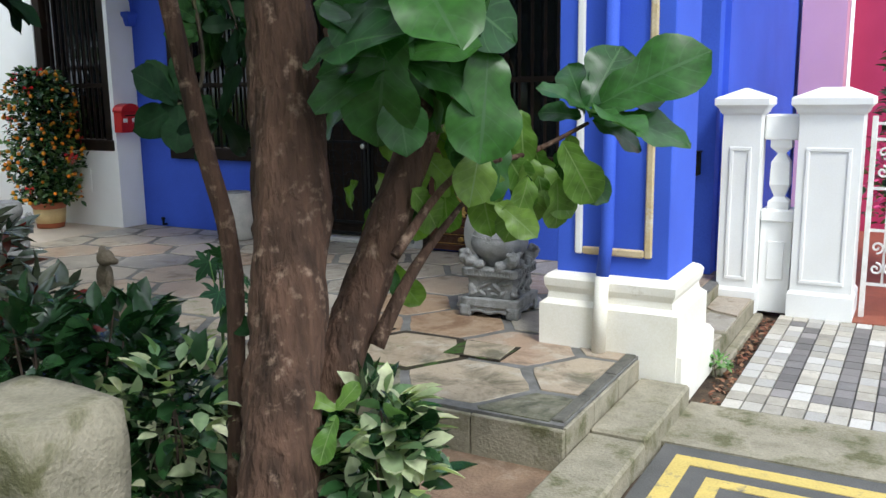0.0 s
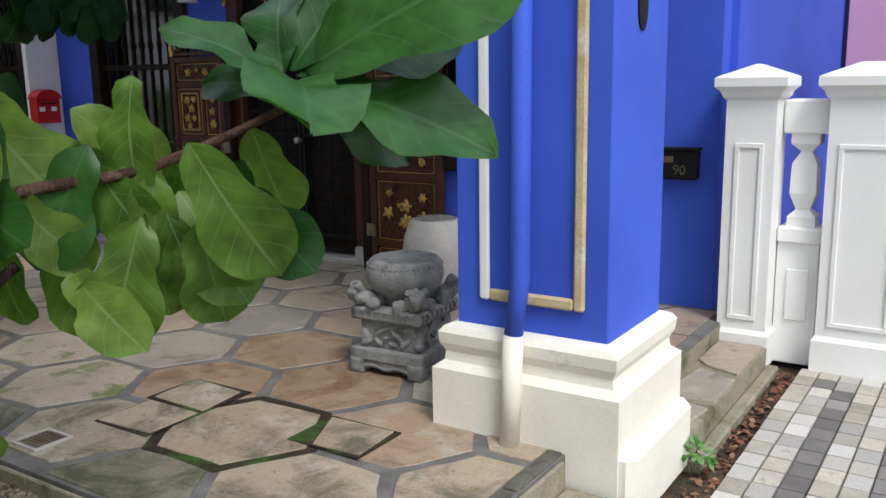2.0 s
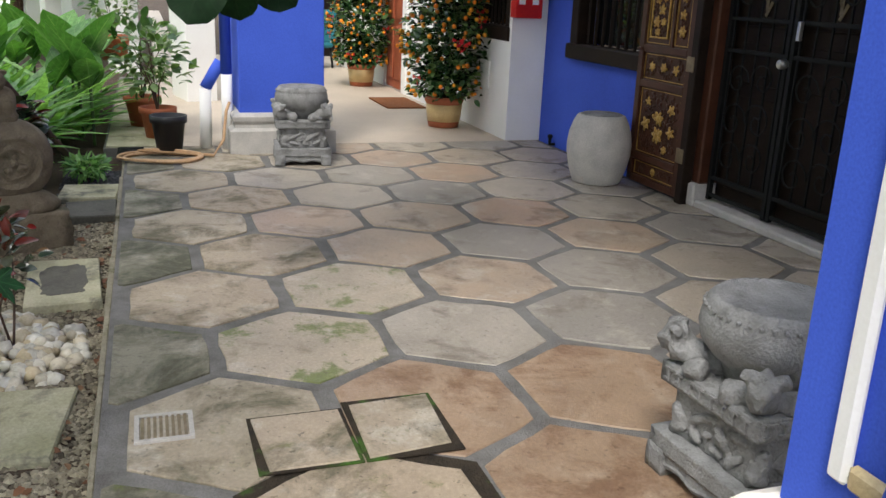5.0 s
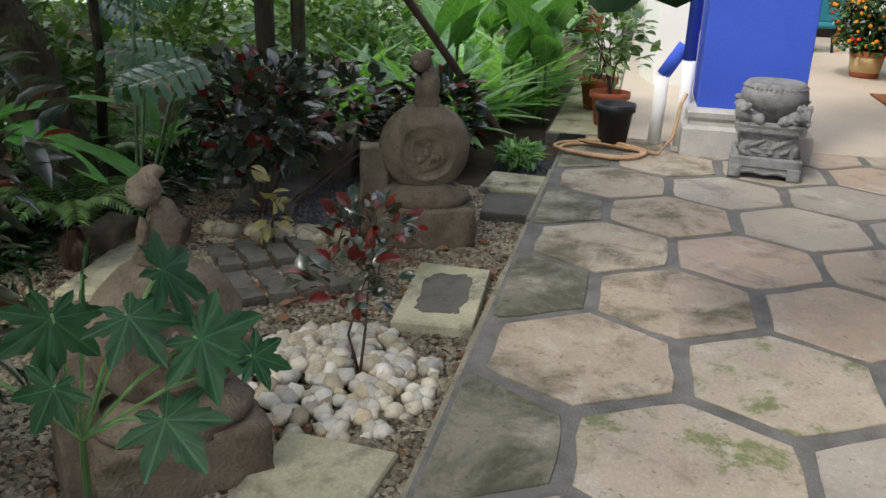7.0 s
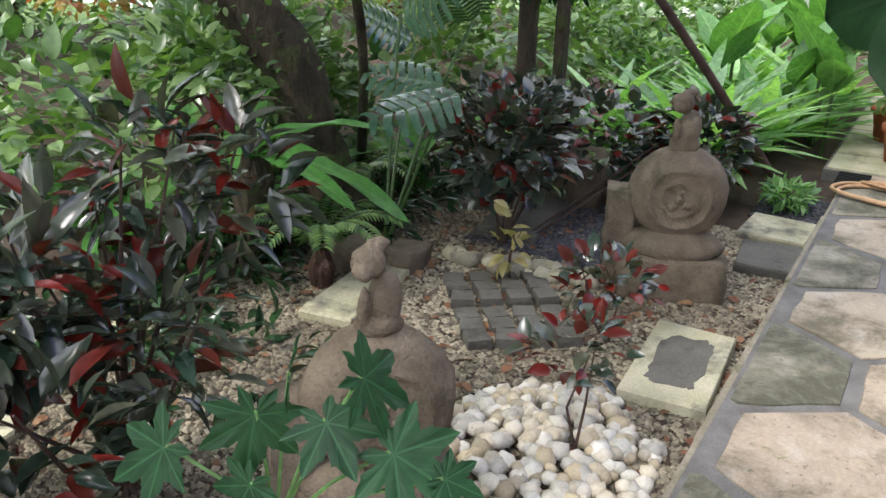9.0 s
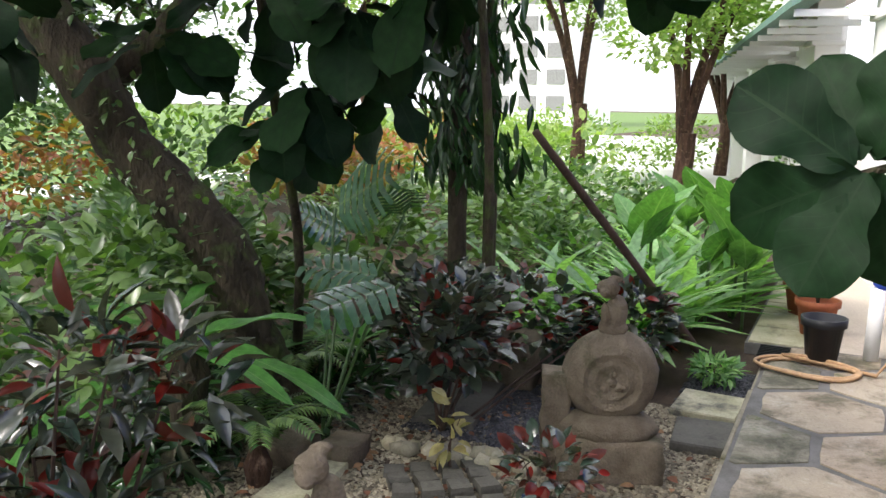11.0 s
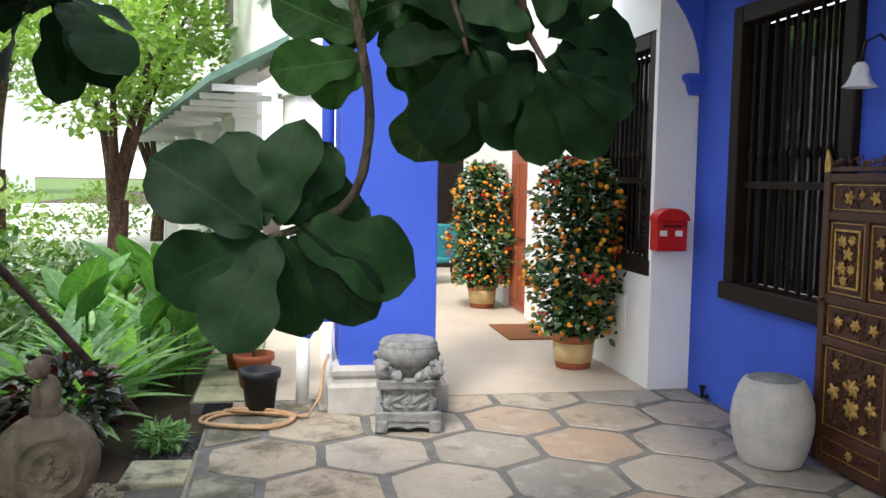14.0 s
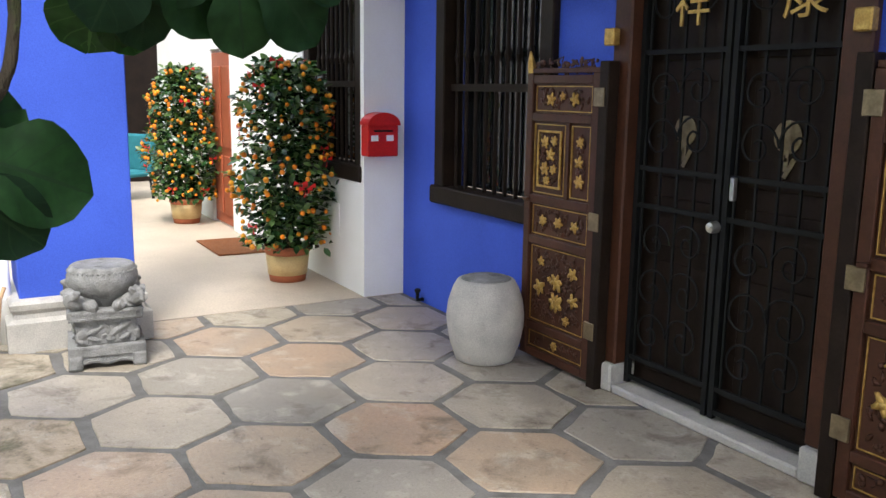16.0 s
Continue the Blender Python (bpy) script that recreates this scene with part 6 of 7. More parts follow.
for k in range(22):
    f = rc.random()
    b = Vector((-1.50 + 0.36 * f + rc.gauss(0, 0.06), 2.45 + 0.5 * f + rc.gauss(0, 0.06), 1.25 + 0.15 * f + rc.uniform(-0.12, 0.15)))
    d = Vector((rc.gauss(0.2, 0.5), rc.gauss(0, 0.4), rc.uniform(-1.2, -0.2))).normalized()
    put_leaf(tree, "leaf", FICY[k % 3] if k % 3 else FIC[k % 3], b, b + d * rc.uniform(0.17, 0.25), (0.3 + rc.gauss(0, 0.3), -0.8, 0.4 + rc.gauss(0, 0.3)))
world_parts(tree, ("trunk", "limb"))
for ob in tree.children:
    if ob.name in ("trunk", "limb", "limb.001"):
        ob.matrix_parent_inverse = ob.matrix_parent_inverse @ Matrix.Translation((-0.08, 0.12, -0.03))
# whorl near the pillar
leaves_at(tree, FIC, (-1.09, 3.04, 1.48), (0.888, 0.46), 0.128, [
    (0.0, 0.1, 2.8, -0.15, -0.1), (0.1, 0.2, 2.2, 1.1, 0.05), (0.2, 0.3, 3.1, 2.0, -0.1), (0.1, -0.1, 1.7, -0.65, 0.0),
    (0.0, 0.3, 1.1, 2.2, 0.12), (-0.1, 0.2, -0.6, 1.8, 0.1), (-0.1, 0.1, -1.0, 1.2, -0.1), (0.2, 0.3, 1.6, 1.5, 0.2),
    (0.0, 0.1, 1.0, 0.6, -0.3), (-0.2, 0.0, -1.3, 0.4, 0.0)], (0.3, -0.7, 0.9), 11)
# younger leaves that hang in a row
leaves_at(tree, FICY, (-1.20, 2.90, 1.42), (0.888, 0.46), 0.129, [
    (-3.2, 0.6, -1.5, -1.4, 0.0), (-4.6, 0.2, -3.2, -1.6, 0.05), (-1.6, 0.3, -0.6, -0.8, 0.1), (-2.8, -1.0, -2.9, -2.6, -0.05),
    (-1.8, -1.0, -1.7, -2.6, -0.1), (-1.3, -0.8, -0.3, -1.8, 0.0), (-0.2, -0.8, 0.8, -2.2, -0.05), (-4.7, -1.0, -4.5, -2.0, 0.1),
    (-3.6, -1.4, -3.7, -3.0, 0.0), (-0.3, -0.3, 0.1, -1.5, 0.1), (-4.4, -3.6, -3.6, -5.0, 0.0), (-5.0, -2.0, -4.9, -2.9, 0.0), (-5.3, -1.2, -5.9, -2.0, 0.05)], (0.3, -0.9, 0.5), 12, 0.95)
leaves_at(tree, FIC, (-1.25, 2.75, 1.38), (0.888, 0.46), 0.129, [
    (-3.3, 1.2, -1.8, 0.4, 0.1), (-2.0, 1.2, -1.4, -0.2, 0.1), (-4.2, 1.5, -5.6, 0.6, 0.1), (-2.6, 2.2, -1.9, 0.8, 0.2), (-5.0, 2.6, -6.6, 1.6, 0.0),
    (-3.9, -3.0, -3.0, -4.3, 0.1), (-4.9, -4.3, -5.0, -5.6, 0.0), (-3.0, 3.0, -4.0, 2.0, 0.1)], (0.2, -0.6, 0.9), 13)
# broad dark leaves above the fork
leaves_at(tree, FIC, (-1.45, 2.25, 1.62), (0.873, 0.488), 0.17, [
    (0.1, 0.3, -1.2, -0.3, -0.2), (0.2, 0.4, -1.3, 0.4, 0.0), (0.1, 0.1, 0.4, -1.2, -0.1), (0.3, 0.3, 2.3, 0.0, 0.0),
    (0.2, 0.4, 1.6, 0.7, -0.1), (0.1, 0.6, 1.1, 1.4, 0.0), (0, 0.6, -0.4, 1.6, 0.0), (0.5, 0.2, 1.3, -0.7, 0.1), (0.2, 0.5, 2.0, 1.3, 0.1), (0.0, 0.8, -1.0, 1.4, -0.1)], (0.3, -0.8, 0.7), 14, 1.1)
# The left whorls get their shade from a darker leaf colour.
leaves_at(tree, FIC_SHADE, (-2.15, 2.25, 1.5), (0.873, 0.488), 0.17, [(0, 0, -0.9, -0.2, 0), (0, -0.1, -0.6, -0.8, 0), (0, 0.2, 0.6, -0.9, 0.1), (0.1, 0, 0.4, 1.1, 0), (0, 0, -0.7, 0.7, 0)], (0.3, -0.8, 0.7), 15, 0.6)
leaves_at(tree, FIC_SHADE, (-1.95, 2.15, 0.75), (0.873, 0.488), 0.17, [(0, 0, 0.9, -0.5, 0), (0, -0.1, 0.5, -1.1, 0), (0, 0.2, -1.0, 0.6, 0.1), (1.6, -0.2, 2.4, -0.6, 0), (0.2, 0, 0.9, 0.4, 0)], (0.3, -0.8, 0.7), 16, 0.9)
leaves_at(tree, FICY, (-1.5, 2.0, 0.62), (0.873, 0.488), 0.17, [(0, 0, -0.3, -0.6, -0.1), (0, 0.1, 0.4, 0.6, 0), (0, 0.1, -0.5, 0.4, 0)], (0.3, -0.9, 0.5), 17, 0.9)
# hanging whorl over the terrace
leaves_at(tree, FIC_SHADE, (-4.31, 4.18, 1.53), (-0.13, 0.99), 0.157, [
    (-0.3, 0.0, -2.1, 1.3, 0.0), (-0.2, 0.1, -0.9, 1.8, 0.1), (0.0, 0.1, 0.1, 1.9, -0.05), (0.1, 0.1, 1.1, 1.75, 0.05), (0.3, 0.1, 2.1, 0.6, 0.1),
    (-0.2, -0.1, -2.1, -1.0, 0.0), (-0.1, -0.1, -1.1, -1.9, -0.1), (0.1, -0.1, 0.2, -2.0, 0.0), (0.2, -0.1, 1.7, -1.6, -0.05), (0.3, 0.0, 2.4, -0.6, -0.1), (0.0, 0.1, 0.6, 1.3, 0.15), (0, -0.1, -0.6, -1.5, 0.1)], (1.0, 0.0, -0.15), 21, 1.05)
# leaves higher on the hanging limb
leaves_at(tree, FIC_LIT, (-4.35, 4.50, 1.98), (-0.13, 0.99), 0.157, [
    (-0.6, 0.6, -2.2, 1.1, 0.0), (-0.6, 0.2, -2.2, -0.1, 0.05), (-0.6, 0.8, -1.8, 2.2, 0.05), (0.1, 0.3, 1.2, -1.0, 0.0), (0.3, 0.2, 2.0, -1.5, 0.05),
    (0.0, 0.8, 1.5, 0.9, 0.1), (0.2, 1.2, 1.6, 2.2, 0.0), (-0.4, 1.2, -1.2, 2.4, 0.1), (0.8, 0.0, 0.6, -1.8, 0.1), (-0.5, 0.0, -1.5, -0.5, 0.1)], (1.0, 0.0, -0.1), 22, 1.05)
leaves_at(tree, FIC_SHADE, (-4.22, 4.90, 1.98), (-0.13, 0.99), 0.157, [
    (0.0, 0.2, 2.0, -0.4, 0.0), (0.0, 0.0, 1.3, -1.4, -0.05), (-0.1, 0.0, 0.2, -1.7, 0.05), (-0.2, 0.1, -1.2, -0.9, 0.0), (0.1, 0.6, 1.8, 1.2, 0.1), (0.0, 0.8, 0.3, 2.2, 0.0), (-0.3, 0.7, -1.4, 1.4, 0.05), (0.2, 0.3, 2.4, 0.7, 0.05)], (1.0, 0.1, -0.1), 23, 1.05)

leaves_at(tree, FIC_LIT, (-4.55, 4.74, 2.15), (-0.13, 0.99), 0.157, [
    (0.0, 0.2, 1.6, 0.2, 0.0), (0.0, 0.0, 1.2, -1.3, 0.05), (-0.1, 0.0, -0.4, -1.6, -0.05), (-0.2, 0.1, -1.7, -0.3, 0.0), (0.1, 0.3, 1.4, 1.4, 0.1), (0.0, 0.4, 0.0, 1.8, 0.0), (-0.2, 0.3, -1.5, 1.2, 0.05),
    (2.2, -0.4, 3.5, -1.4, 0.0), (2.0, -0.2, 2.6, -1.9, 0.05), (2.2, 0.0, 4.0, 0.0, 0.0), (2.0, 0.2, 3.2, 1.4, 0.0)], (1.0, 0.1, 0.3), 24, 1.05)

leaves_at(tree, FIC_SHADE, (-4.25, 4.69, 2.02), (-0.13, 0.99), 0.157, [
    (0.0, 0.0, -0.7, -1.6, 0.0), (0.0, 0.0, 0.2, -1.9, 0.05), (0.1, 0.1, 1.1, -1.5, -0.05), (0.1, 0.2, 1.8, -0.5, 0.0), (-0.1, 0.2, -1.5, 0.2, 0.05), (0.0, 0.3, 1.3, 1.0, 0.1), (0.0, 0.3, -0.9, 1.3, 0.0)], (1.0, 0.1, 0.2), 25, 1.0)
leaves_at(tree, FIC_LIT, (-4.4, 4.55, 2.2), (-0.13, 0.99), 0.157, [
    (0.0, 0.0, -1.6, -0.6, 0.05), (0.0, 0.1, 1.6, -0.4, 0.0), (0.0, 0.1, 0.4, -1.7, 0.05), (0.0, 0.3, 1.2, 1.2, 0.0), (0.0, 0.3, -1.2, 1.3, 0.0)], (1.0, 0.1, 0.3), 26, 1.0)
# twigs that carry the hanging whorls
for k, pts in enumerate(([(-4.25, 4.85, 2.1, 0.012), (-4.23, 4.92, 1.98, 0.008)], [(-4.30, 4.42, 2.6, 0.014), (-4.27, 4.6, 2.3, 0.01), (-4.25, 4.69, 2.02, 0.007)], [(-4.33, 4.40, 2.3, 0.01), (-4.4, 4.55, 2.2, 0.007)])):
    part("twig", limb(pts, 5, 6, None, 0.08, random.Random(60 + k)), M_STICK, tree, "", True)
world_parts(tree, ("twig",))


# ---- second fig with creepers in the bed ----
fig2 = thing("fiddle_leaf_fig", "fiddle-leaf fig, shade painted into its leaves, thin creeper-clad stems", "tree", at=(-5.7, 2.2, -0.12))
for k, pts in enumerate(([(-7.30, 1.69, -0.12, 0.07), (-7.28, 1.69, 1.1, 0.065), (-7.2, 1.75, 2.0, 0.06), (-6.9, 1.9, 3.4, 0.04)],
                         [(-7.7, 1.75, -0.12, 0.06), (-7.65, 1.78, 1.0, 0.05), (-7.3, 1.9, 2.6, 0.035)],
                         [(-7.1, 1.95, -0.12, 0.035), (-7.0, 2.05, 1.0, 0.03), (-6.9, 2.0, 2.4, 0.025)],
                         [(-6.2, 1.1, -0.12, 0.03), (-5.7, 1.5, 0.9, 0.026), (-5.1, 1.8, 1.7, 0.024), (-5.0, 1.75, 2.6, 0.02)],
                         [(-7.1, 1.8, 2.4, 0.035), (-6.0, 2.7, 2.75, 0.022), (-5.1, 3.4, 2.35, 0.012)],
                         [(-7.2, 1.75, 2.0, 0.035), (-6.0, 2.0, 2.5, 0.022), (-5.0, 2.2, 2.15, 0.012)])):
    part("stem", limb(pts, 6, 8, None, 0.1, random.Random(k)), M_BARKMOSS, fig2, "", True)
# All leaves of this fig use the colour with shade painted in.
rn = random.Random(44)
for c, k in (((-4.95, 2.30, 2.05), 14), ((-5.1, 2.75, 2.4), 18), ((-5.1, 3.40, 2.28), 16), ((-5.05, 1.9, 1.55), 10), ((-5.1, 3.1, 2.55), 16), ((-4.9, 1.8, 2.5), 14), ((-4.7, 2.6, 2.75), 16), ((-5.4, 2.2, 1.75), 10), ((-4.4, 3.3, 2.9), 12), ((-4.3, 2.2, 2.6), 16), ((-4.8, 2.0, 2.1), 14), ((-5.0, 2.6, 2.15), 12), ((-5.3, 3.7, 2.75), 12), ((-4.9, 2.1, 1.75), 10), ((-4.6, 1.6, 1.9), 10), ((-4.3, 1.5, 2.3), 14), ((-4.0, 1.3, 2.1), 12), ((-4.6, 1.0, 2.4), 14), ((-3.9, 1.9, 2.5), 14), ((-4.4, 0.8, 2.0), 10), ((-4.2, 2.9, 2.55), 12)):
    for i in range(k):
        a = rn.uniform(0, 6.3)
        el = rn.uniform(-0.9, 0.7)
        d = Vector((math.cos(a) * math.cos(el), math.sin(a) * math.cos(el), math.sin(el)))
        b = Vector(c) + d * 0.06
        put_leaf(fig2, "leaf", FIC_SHADE[i % 3], b, b + d * rn.uniform(0.2, 0.34) + Vector((0, 0, -0.06)), (rn.uniform(0, 0.9), rn.uniform(-0.3, 0.3), 1), 1.05)
ms = []
for k in range(700):
    z = rn.uniform(1.2, 2.5)
    b = Vector((-7.2 + rn.gauss(0, 0.16), 1.75 + rn.gauss(0, 0.2), z))
    rot, _ = frame_to(b, b + Vector((rn.gauss(0, 0.3), rn.gauss(0, 0.3), -1)), (1, rn.gauss(0, 0.6), 0.2))
    s = rn.uniform(0.08, 0.22)
    ms.append(Matrix.Translation(b) @ rot @ Matrix.Diagonal((s * 0.7, s, s, 1)))
ob = batch("creeper", LANCE, ms, fig2, "hanging creeper strands")
ob.data.materials.append(L_DARK)
ob["kind"] = "stuff"

world_parts(fig2, ("stem",))

# leaning mossy trunk
lean = thing("leaning_tree", "thick mossy leaning tree trunk with ferns", "tree", at=(-6.2, 0.8, -0.12))
part("trunk", limb([(-5.80, 1.40, -0.2, 0.24), (-5.70, 1.17, 0.35, 0.15), (-5.70, 0.98, 0.85, 0.165), (-5.47, 0.55, 1.40, 0.15), (-5.24, 0.36, 1.95, 0.15), (-5.0, -0.8, 3.4, 0.13), (-5.0, -1.3, 4.6, 0.1)], 8, 16, None, 0.10, random.Random(5)), M_BARKMOSS, lean, "", True)
part("limb", limb([(-5.5, 0.30, 1.7, 0.09), (-5.7, 0.9, 2.3, 0.06), (-5.6, 1.4, 3.2, 0.04)], 6, 10, None, 0.1, random.Random(6)), M_BARKMOSS, lean, "", True)
world_parts(lean, ("trunk", "limb"))
rn = random.Random(46)
# Crown mostly above the view, thickened to darken the bed with its shade.
ms = leafy([(-5.0, -0.9, 3.9, 1.3, 1.2, 0.7), (-5.5, 1.2, 3.7, 1.2, 1.0, 0.6), (-6.3, 0.3, 3.9, 1.2, 1.2, 0.7), (-4.2, 0.6, 3.6, 1.0, 1.0, 0.6), (-6.3, 2.0, 3.7, 1.2, 0.9, 0.5), (-4.6, 1.9, 3.6, 1.0, 0.8, 0.5), (-6.6, -0.5, 2.8, 1.0, 0.8, 0.6), (-7.2, 0.6, 3.0, 1.0, 0.8, 0.6), (-6.0, -1.4, 2.4, 0.9, 0.8, 0.6)], 6600, 0.16, rn)
ob = batch("crown", OVAL, ms, lean)
ob.data.materials.append(L_DARK)
ob["kind"] = "stuff"
ms = []
for k in range(420):
    f = rn.random()
    b = Vector((-5.8 + 0.6 * f, 1.2 - 0.9 * f, 0.2 + 1.9 * f)) + Vector((rn.gauss(0, 0.12), rn.gauss(0, 0.12), rn.gauss(0, 0.1)))
    rot, _ = frame_to(b, b + Vector((rn.gauss(0.6, 0.5), rn.gauss(0.2, 0.6), rn.gauss(-0.2, 0.6))), (rn.gauss(0.5, 0.3), 0, 1))
    s = rn.uniform(0.03, 0.08)
    ms.append(Matrix.Translation(b) @ rot @ Matrix.Diagonal((s, s, s, 1)))
ob = batch("bark_fern", OVAL, ms, lean, "small ferns on the bark")
ob.data.materials.append(L_MID)
ob["kind"] = "stuff"

t = thing("wooden_stake", "bare wooden pole leaning over the lily bed", "stake", at=(-7.85, 3.4, -0.1))
part("pole", limb([(0, 0, -0.05, 0.026), (0.62, -0.42, 0.75, 0.026), (1.25, -0.92, 1.62, 0.022)], 4, 8), M_STICK, t, "", True)

# ---- shrubs ----
shrub("croton", "dark red and green croton bush", (-3.45, 2.2, -0.12), [(-3.35, 2.23, 0.43, 0.25, 0.2, 0.25), (-3.62, 2.22, 0.88, 0.22, 0.2, 0.2), (-3.8, 2.37, 0.85, 0.2, 0.2, 0.22), (-3.38, 2.12, 0.68, 0.25, 0.22, 0.25), (-3.47, 2.44, 0.47, 0.22, 0.18, 0.22), (-3.04, 2.44, 0.35, 0.22, 0.18, 0.25), (-3.15, 2.2, 0.62, 0.2, 0.2, 0.22)], 700, 0.14, L_RED, 51, LANCE, 14, L_RED2, 0.2)
shrub("croton", "dark leafy croton behind the flask", (-6.0, 2.2, -0.12), [(-6.0, 2.2, 0.45, 0.3, 0.32, 0.3), (-6.4, 2.0, 0.5, 0.35, 0.4, 0.25), (-7.0, 2.3, 0.35, 0.4, 0.4, 0.28), (-7.3, 2.9, 0.3, 0.3, 0.3, 0.28)], 1500, 0.115, L_RED, 52, OVAL, 10, L_RED2, 0.16)
shrub("small_croton", "small red-leaved seedling beside the pebbles", (-4.35, 3.28, -0.1), [(-4.38, 3.27, 0.28, 0.16, 0.17, 0.1)], 60, 0.085, L_RED, 53, OVAL, 2, L_RED2, 0.4)
shrub("small_croton", "small red-leaved seedling in the gravel", (-5.2, 3.1, -0.1), [(-5.2, 3.1, 0.18, 0.2, 0.2, 0.12)], 80, 0.085, L_RED, 54, OVAL, 4, L_RED2, 0.4)
shrub("yellow_seedling", "yellowing seedling among the river stones", (-5.55, 2.47, -0.1), [(-5.55, 2.47, 0.12, 0.06, 0.08, 0.18)], 24, 0.085, L_YEL, 55, OVAL, 2)
shrub("grass_tuft", "small bright green tuft at terrace corner", (-7.55, 3.42, -0.1), [(-7.55, 3.42, 0.0, 0.16, 0.14, 0.06)], 260, 0.08, L_GRASS, 56, LANCE, 2)
shrub("variegated_shrub", "variegated cream and green shrub by the kerb", (-1.46, 2.18, -0.22), [(-1.42, 2.14, 0.36, 0.19, 0.17, 0.2), (-1.46, 2.18, 0.52, 0.15, 0.13, 0.14), (-1.42, 2.12, 0.08, 0.22, 0.2, 0.22)], 420, 0.13, L_VAR, 57, OVAL, 6, L_DARK, 0.45)
shrub("variegated_shrub", "variegated cream and green shrub in the bed", (-2.3, 2.15, -0.2), [(-2.25, 2.1, 0.5, 0.22, 0.2, 0.22), (-2.45, 2.0, 0.35, 0.25, 0.2, 0.25), (-2.1, 2.2, 0.25, 0.22, 0.2, 0.25)], 330, 0.11, L_VAR, 58, OVAL, 6, L_DARK, 0.5)
shrub("dark_shrub", "dark green glossy shrub in the bed", (-2.6, 1.9, -0.2), [(-2.55, 2.25, 0.3, 0.25, 0.25, 0.35), (-2.95, 2.0, 0.5, 0.25, 0.22, 0.35), (-2.7, 2.2, 0.55, 0.25, 0.2, 0.25)], 800, 0.13, L_DARK, 59, OVAL, 8)


BROAD = uv_mesh("broad_leaf", leaf_grid(oval, 4, 8, 0.2, 0.25, 0.01, 2), leaf_material("broad_leaf", (0.08, 0.19, 0.06), (0.14, 0.28, 0.09), 0.32, (0.2, 0.32, 0.14), "object", 0.28, 9))


# ---- lilies with strap leaves ----
def lily(x, y, n, length, seed, mat=None):
    rnd = random.Random(seed)
    t = thing("lily_clump", "clump of bright green arching strap leaves", "lily", "lily clumps", at=(x, y, -0.12))
    ms = []
    for k in range(n):
        a = 2 * math.pi * k / n + rnd.uniform(-0.3, 0.3)
        el = rnd.uniform(0.7, 1.35)
        b = Vector((x, y, -0.1))
        way = Vector((math.cos(a) * math.cos(el), math.sin(a) * math.cos(el), math.sin(el)))
        rot, _ = frame_to(b, b + way, Vector((-math.cos(a), -math.sin(a), 0.6)))
        s = length * rnd.uniform(0.7, 1.15)
        ms.append(Matrix.Translation(b) @ rot @ Matrix.Diagonal((s * 1.5, s, s, 1)))
    ob = batch("leaves", STRAP, ms, t)
    ob.data.materials.append(mat or L_GRASS)


rl = random.Random(61)
for k in range(46):
    x = rl.uniform(-12.5, -7.7)
    y = rl.uniform(1.5 + 0.15 * (x + 10), 3.3)
    if x > -8.7:
        y = min(y, 2.75)
    lily(x, y, rl.randint(10, 15), rl.uniform(0.6, 0.95), 600 + k)
for k in range(14):
    x, y = rl.uniform(-12.5, -8.8), rl.uniform(2.4, 3.4)
    t = thing("broad_leaf_plant", "tall plant with broad upright green leaves", "plant", "broad-leaved plants", at=(x, y, -0.12))
    for i in range(4):
        a = rl.uniform(0, 6.3)
        b = Vector((x, y, 0.4))
        put_leaf(t, "leaf", BROAD, b, b + Vector((0.28 * math.cos(a), 0.28 * math.sin(a), rl.uniform(0.35, 0.75))), (-math.cos(a), -math.sin(a), 0.4), 1.0)
    part("stem", tube([(0, 0, 0), (0, 0, 0.55)], 0.014, 6), L_MID, t)


# ---- feature leaves ----
def papaya_leaf():
    """Seven pointed lobes with toothed sides round the stalk."""
    vs, fs, uv = [(0, 0.3, 0.0)], [], [(0.5, 0.5)]
    lobes = ((-148, 0.34), (-100, 0.50), (-48, 0.62), (0, 0.72), (48, 0.62), (100, 0.50), (148, 0.34))
    prof = ((-0.5, 0.50), (-0.38, 0.70), (-0.27, 0.72), (-0.15, 0.88), (0, 1.06), (0.15, 0.88), (0.27, 0.72), (0.38, 0.70))
    for a, l in lobes:
        for u, r in prof:
            b = math.radians(a + u * 50)
            rr = l * r
            vs.append((rr * math.sin(b), 0.3 + rr * math.cos(b), 0.05 * (1 - abs(u) * 2) * (r < 1) - 0.22 * rr * rr))
            uv.append((0.5 + u * 0.9, r))
    n = len(vs) - 1
    for k in range(n):
        if k == n - 1:
            continue
        fs.append((0, 1 + k, 2 + k))
    return vs, fs, uv


PAP = uv_mesh("palmate_leaf", papaya_leaf(), L_PAP)
pap = thing("papaya_seedling", "young papaya with lobed green leaves beside the flask", "plant", at=(-3.06, 3.15, -0.15))
rn = random.Random(71)
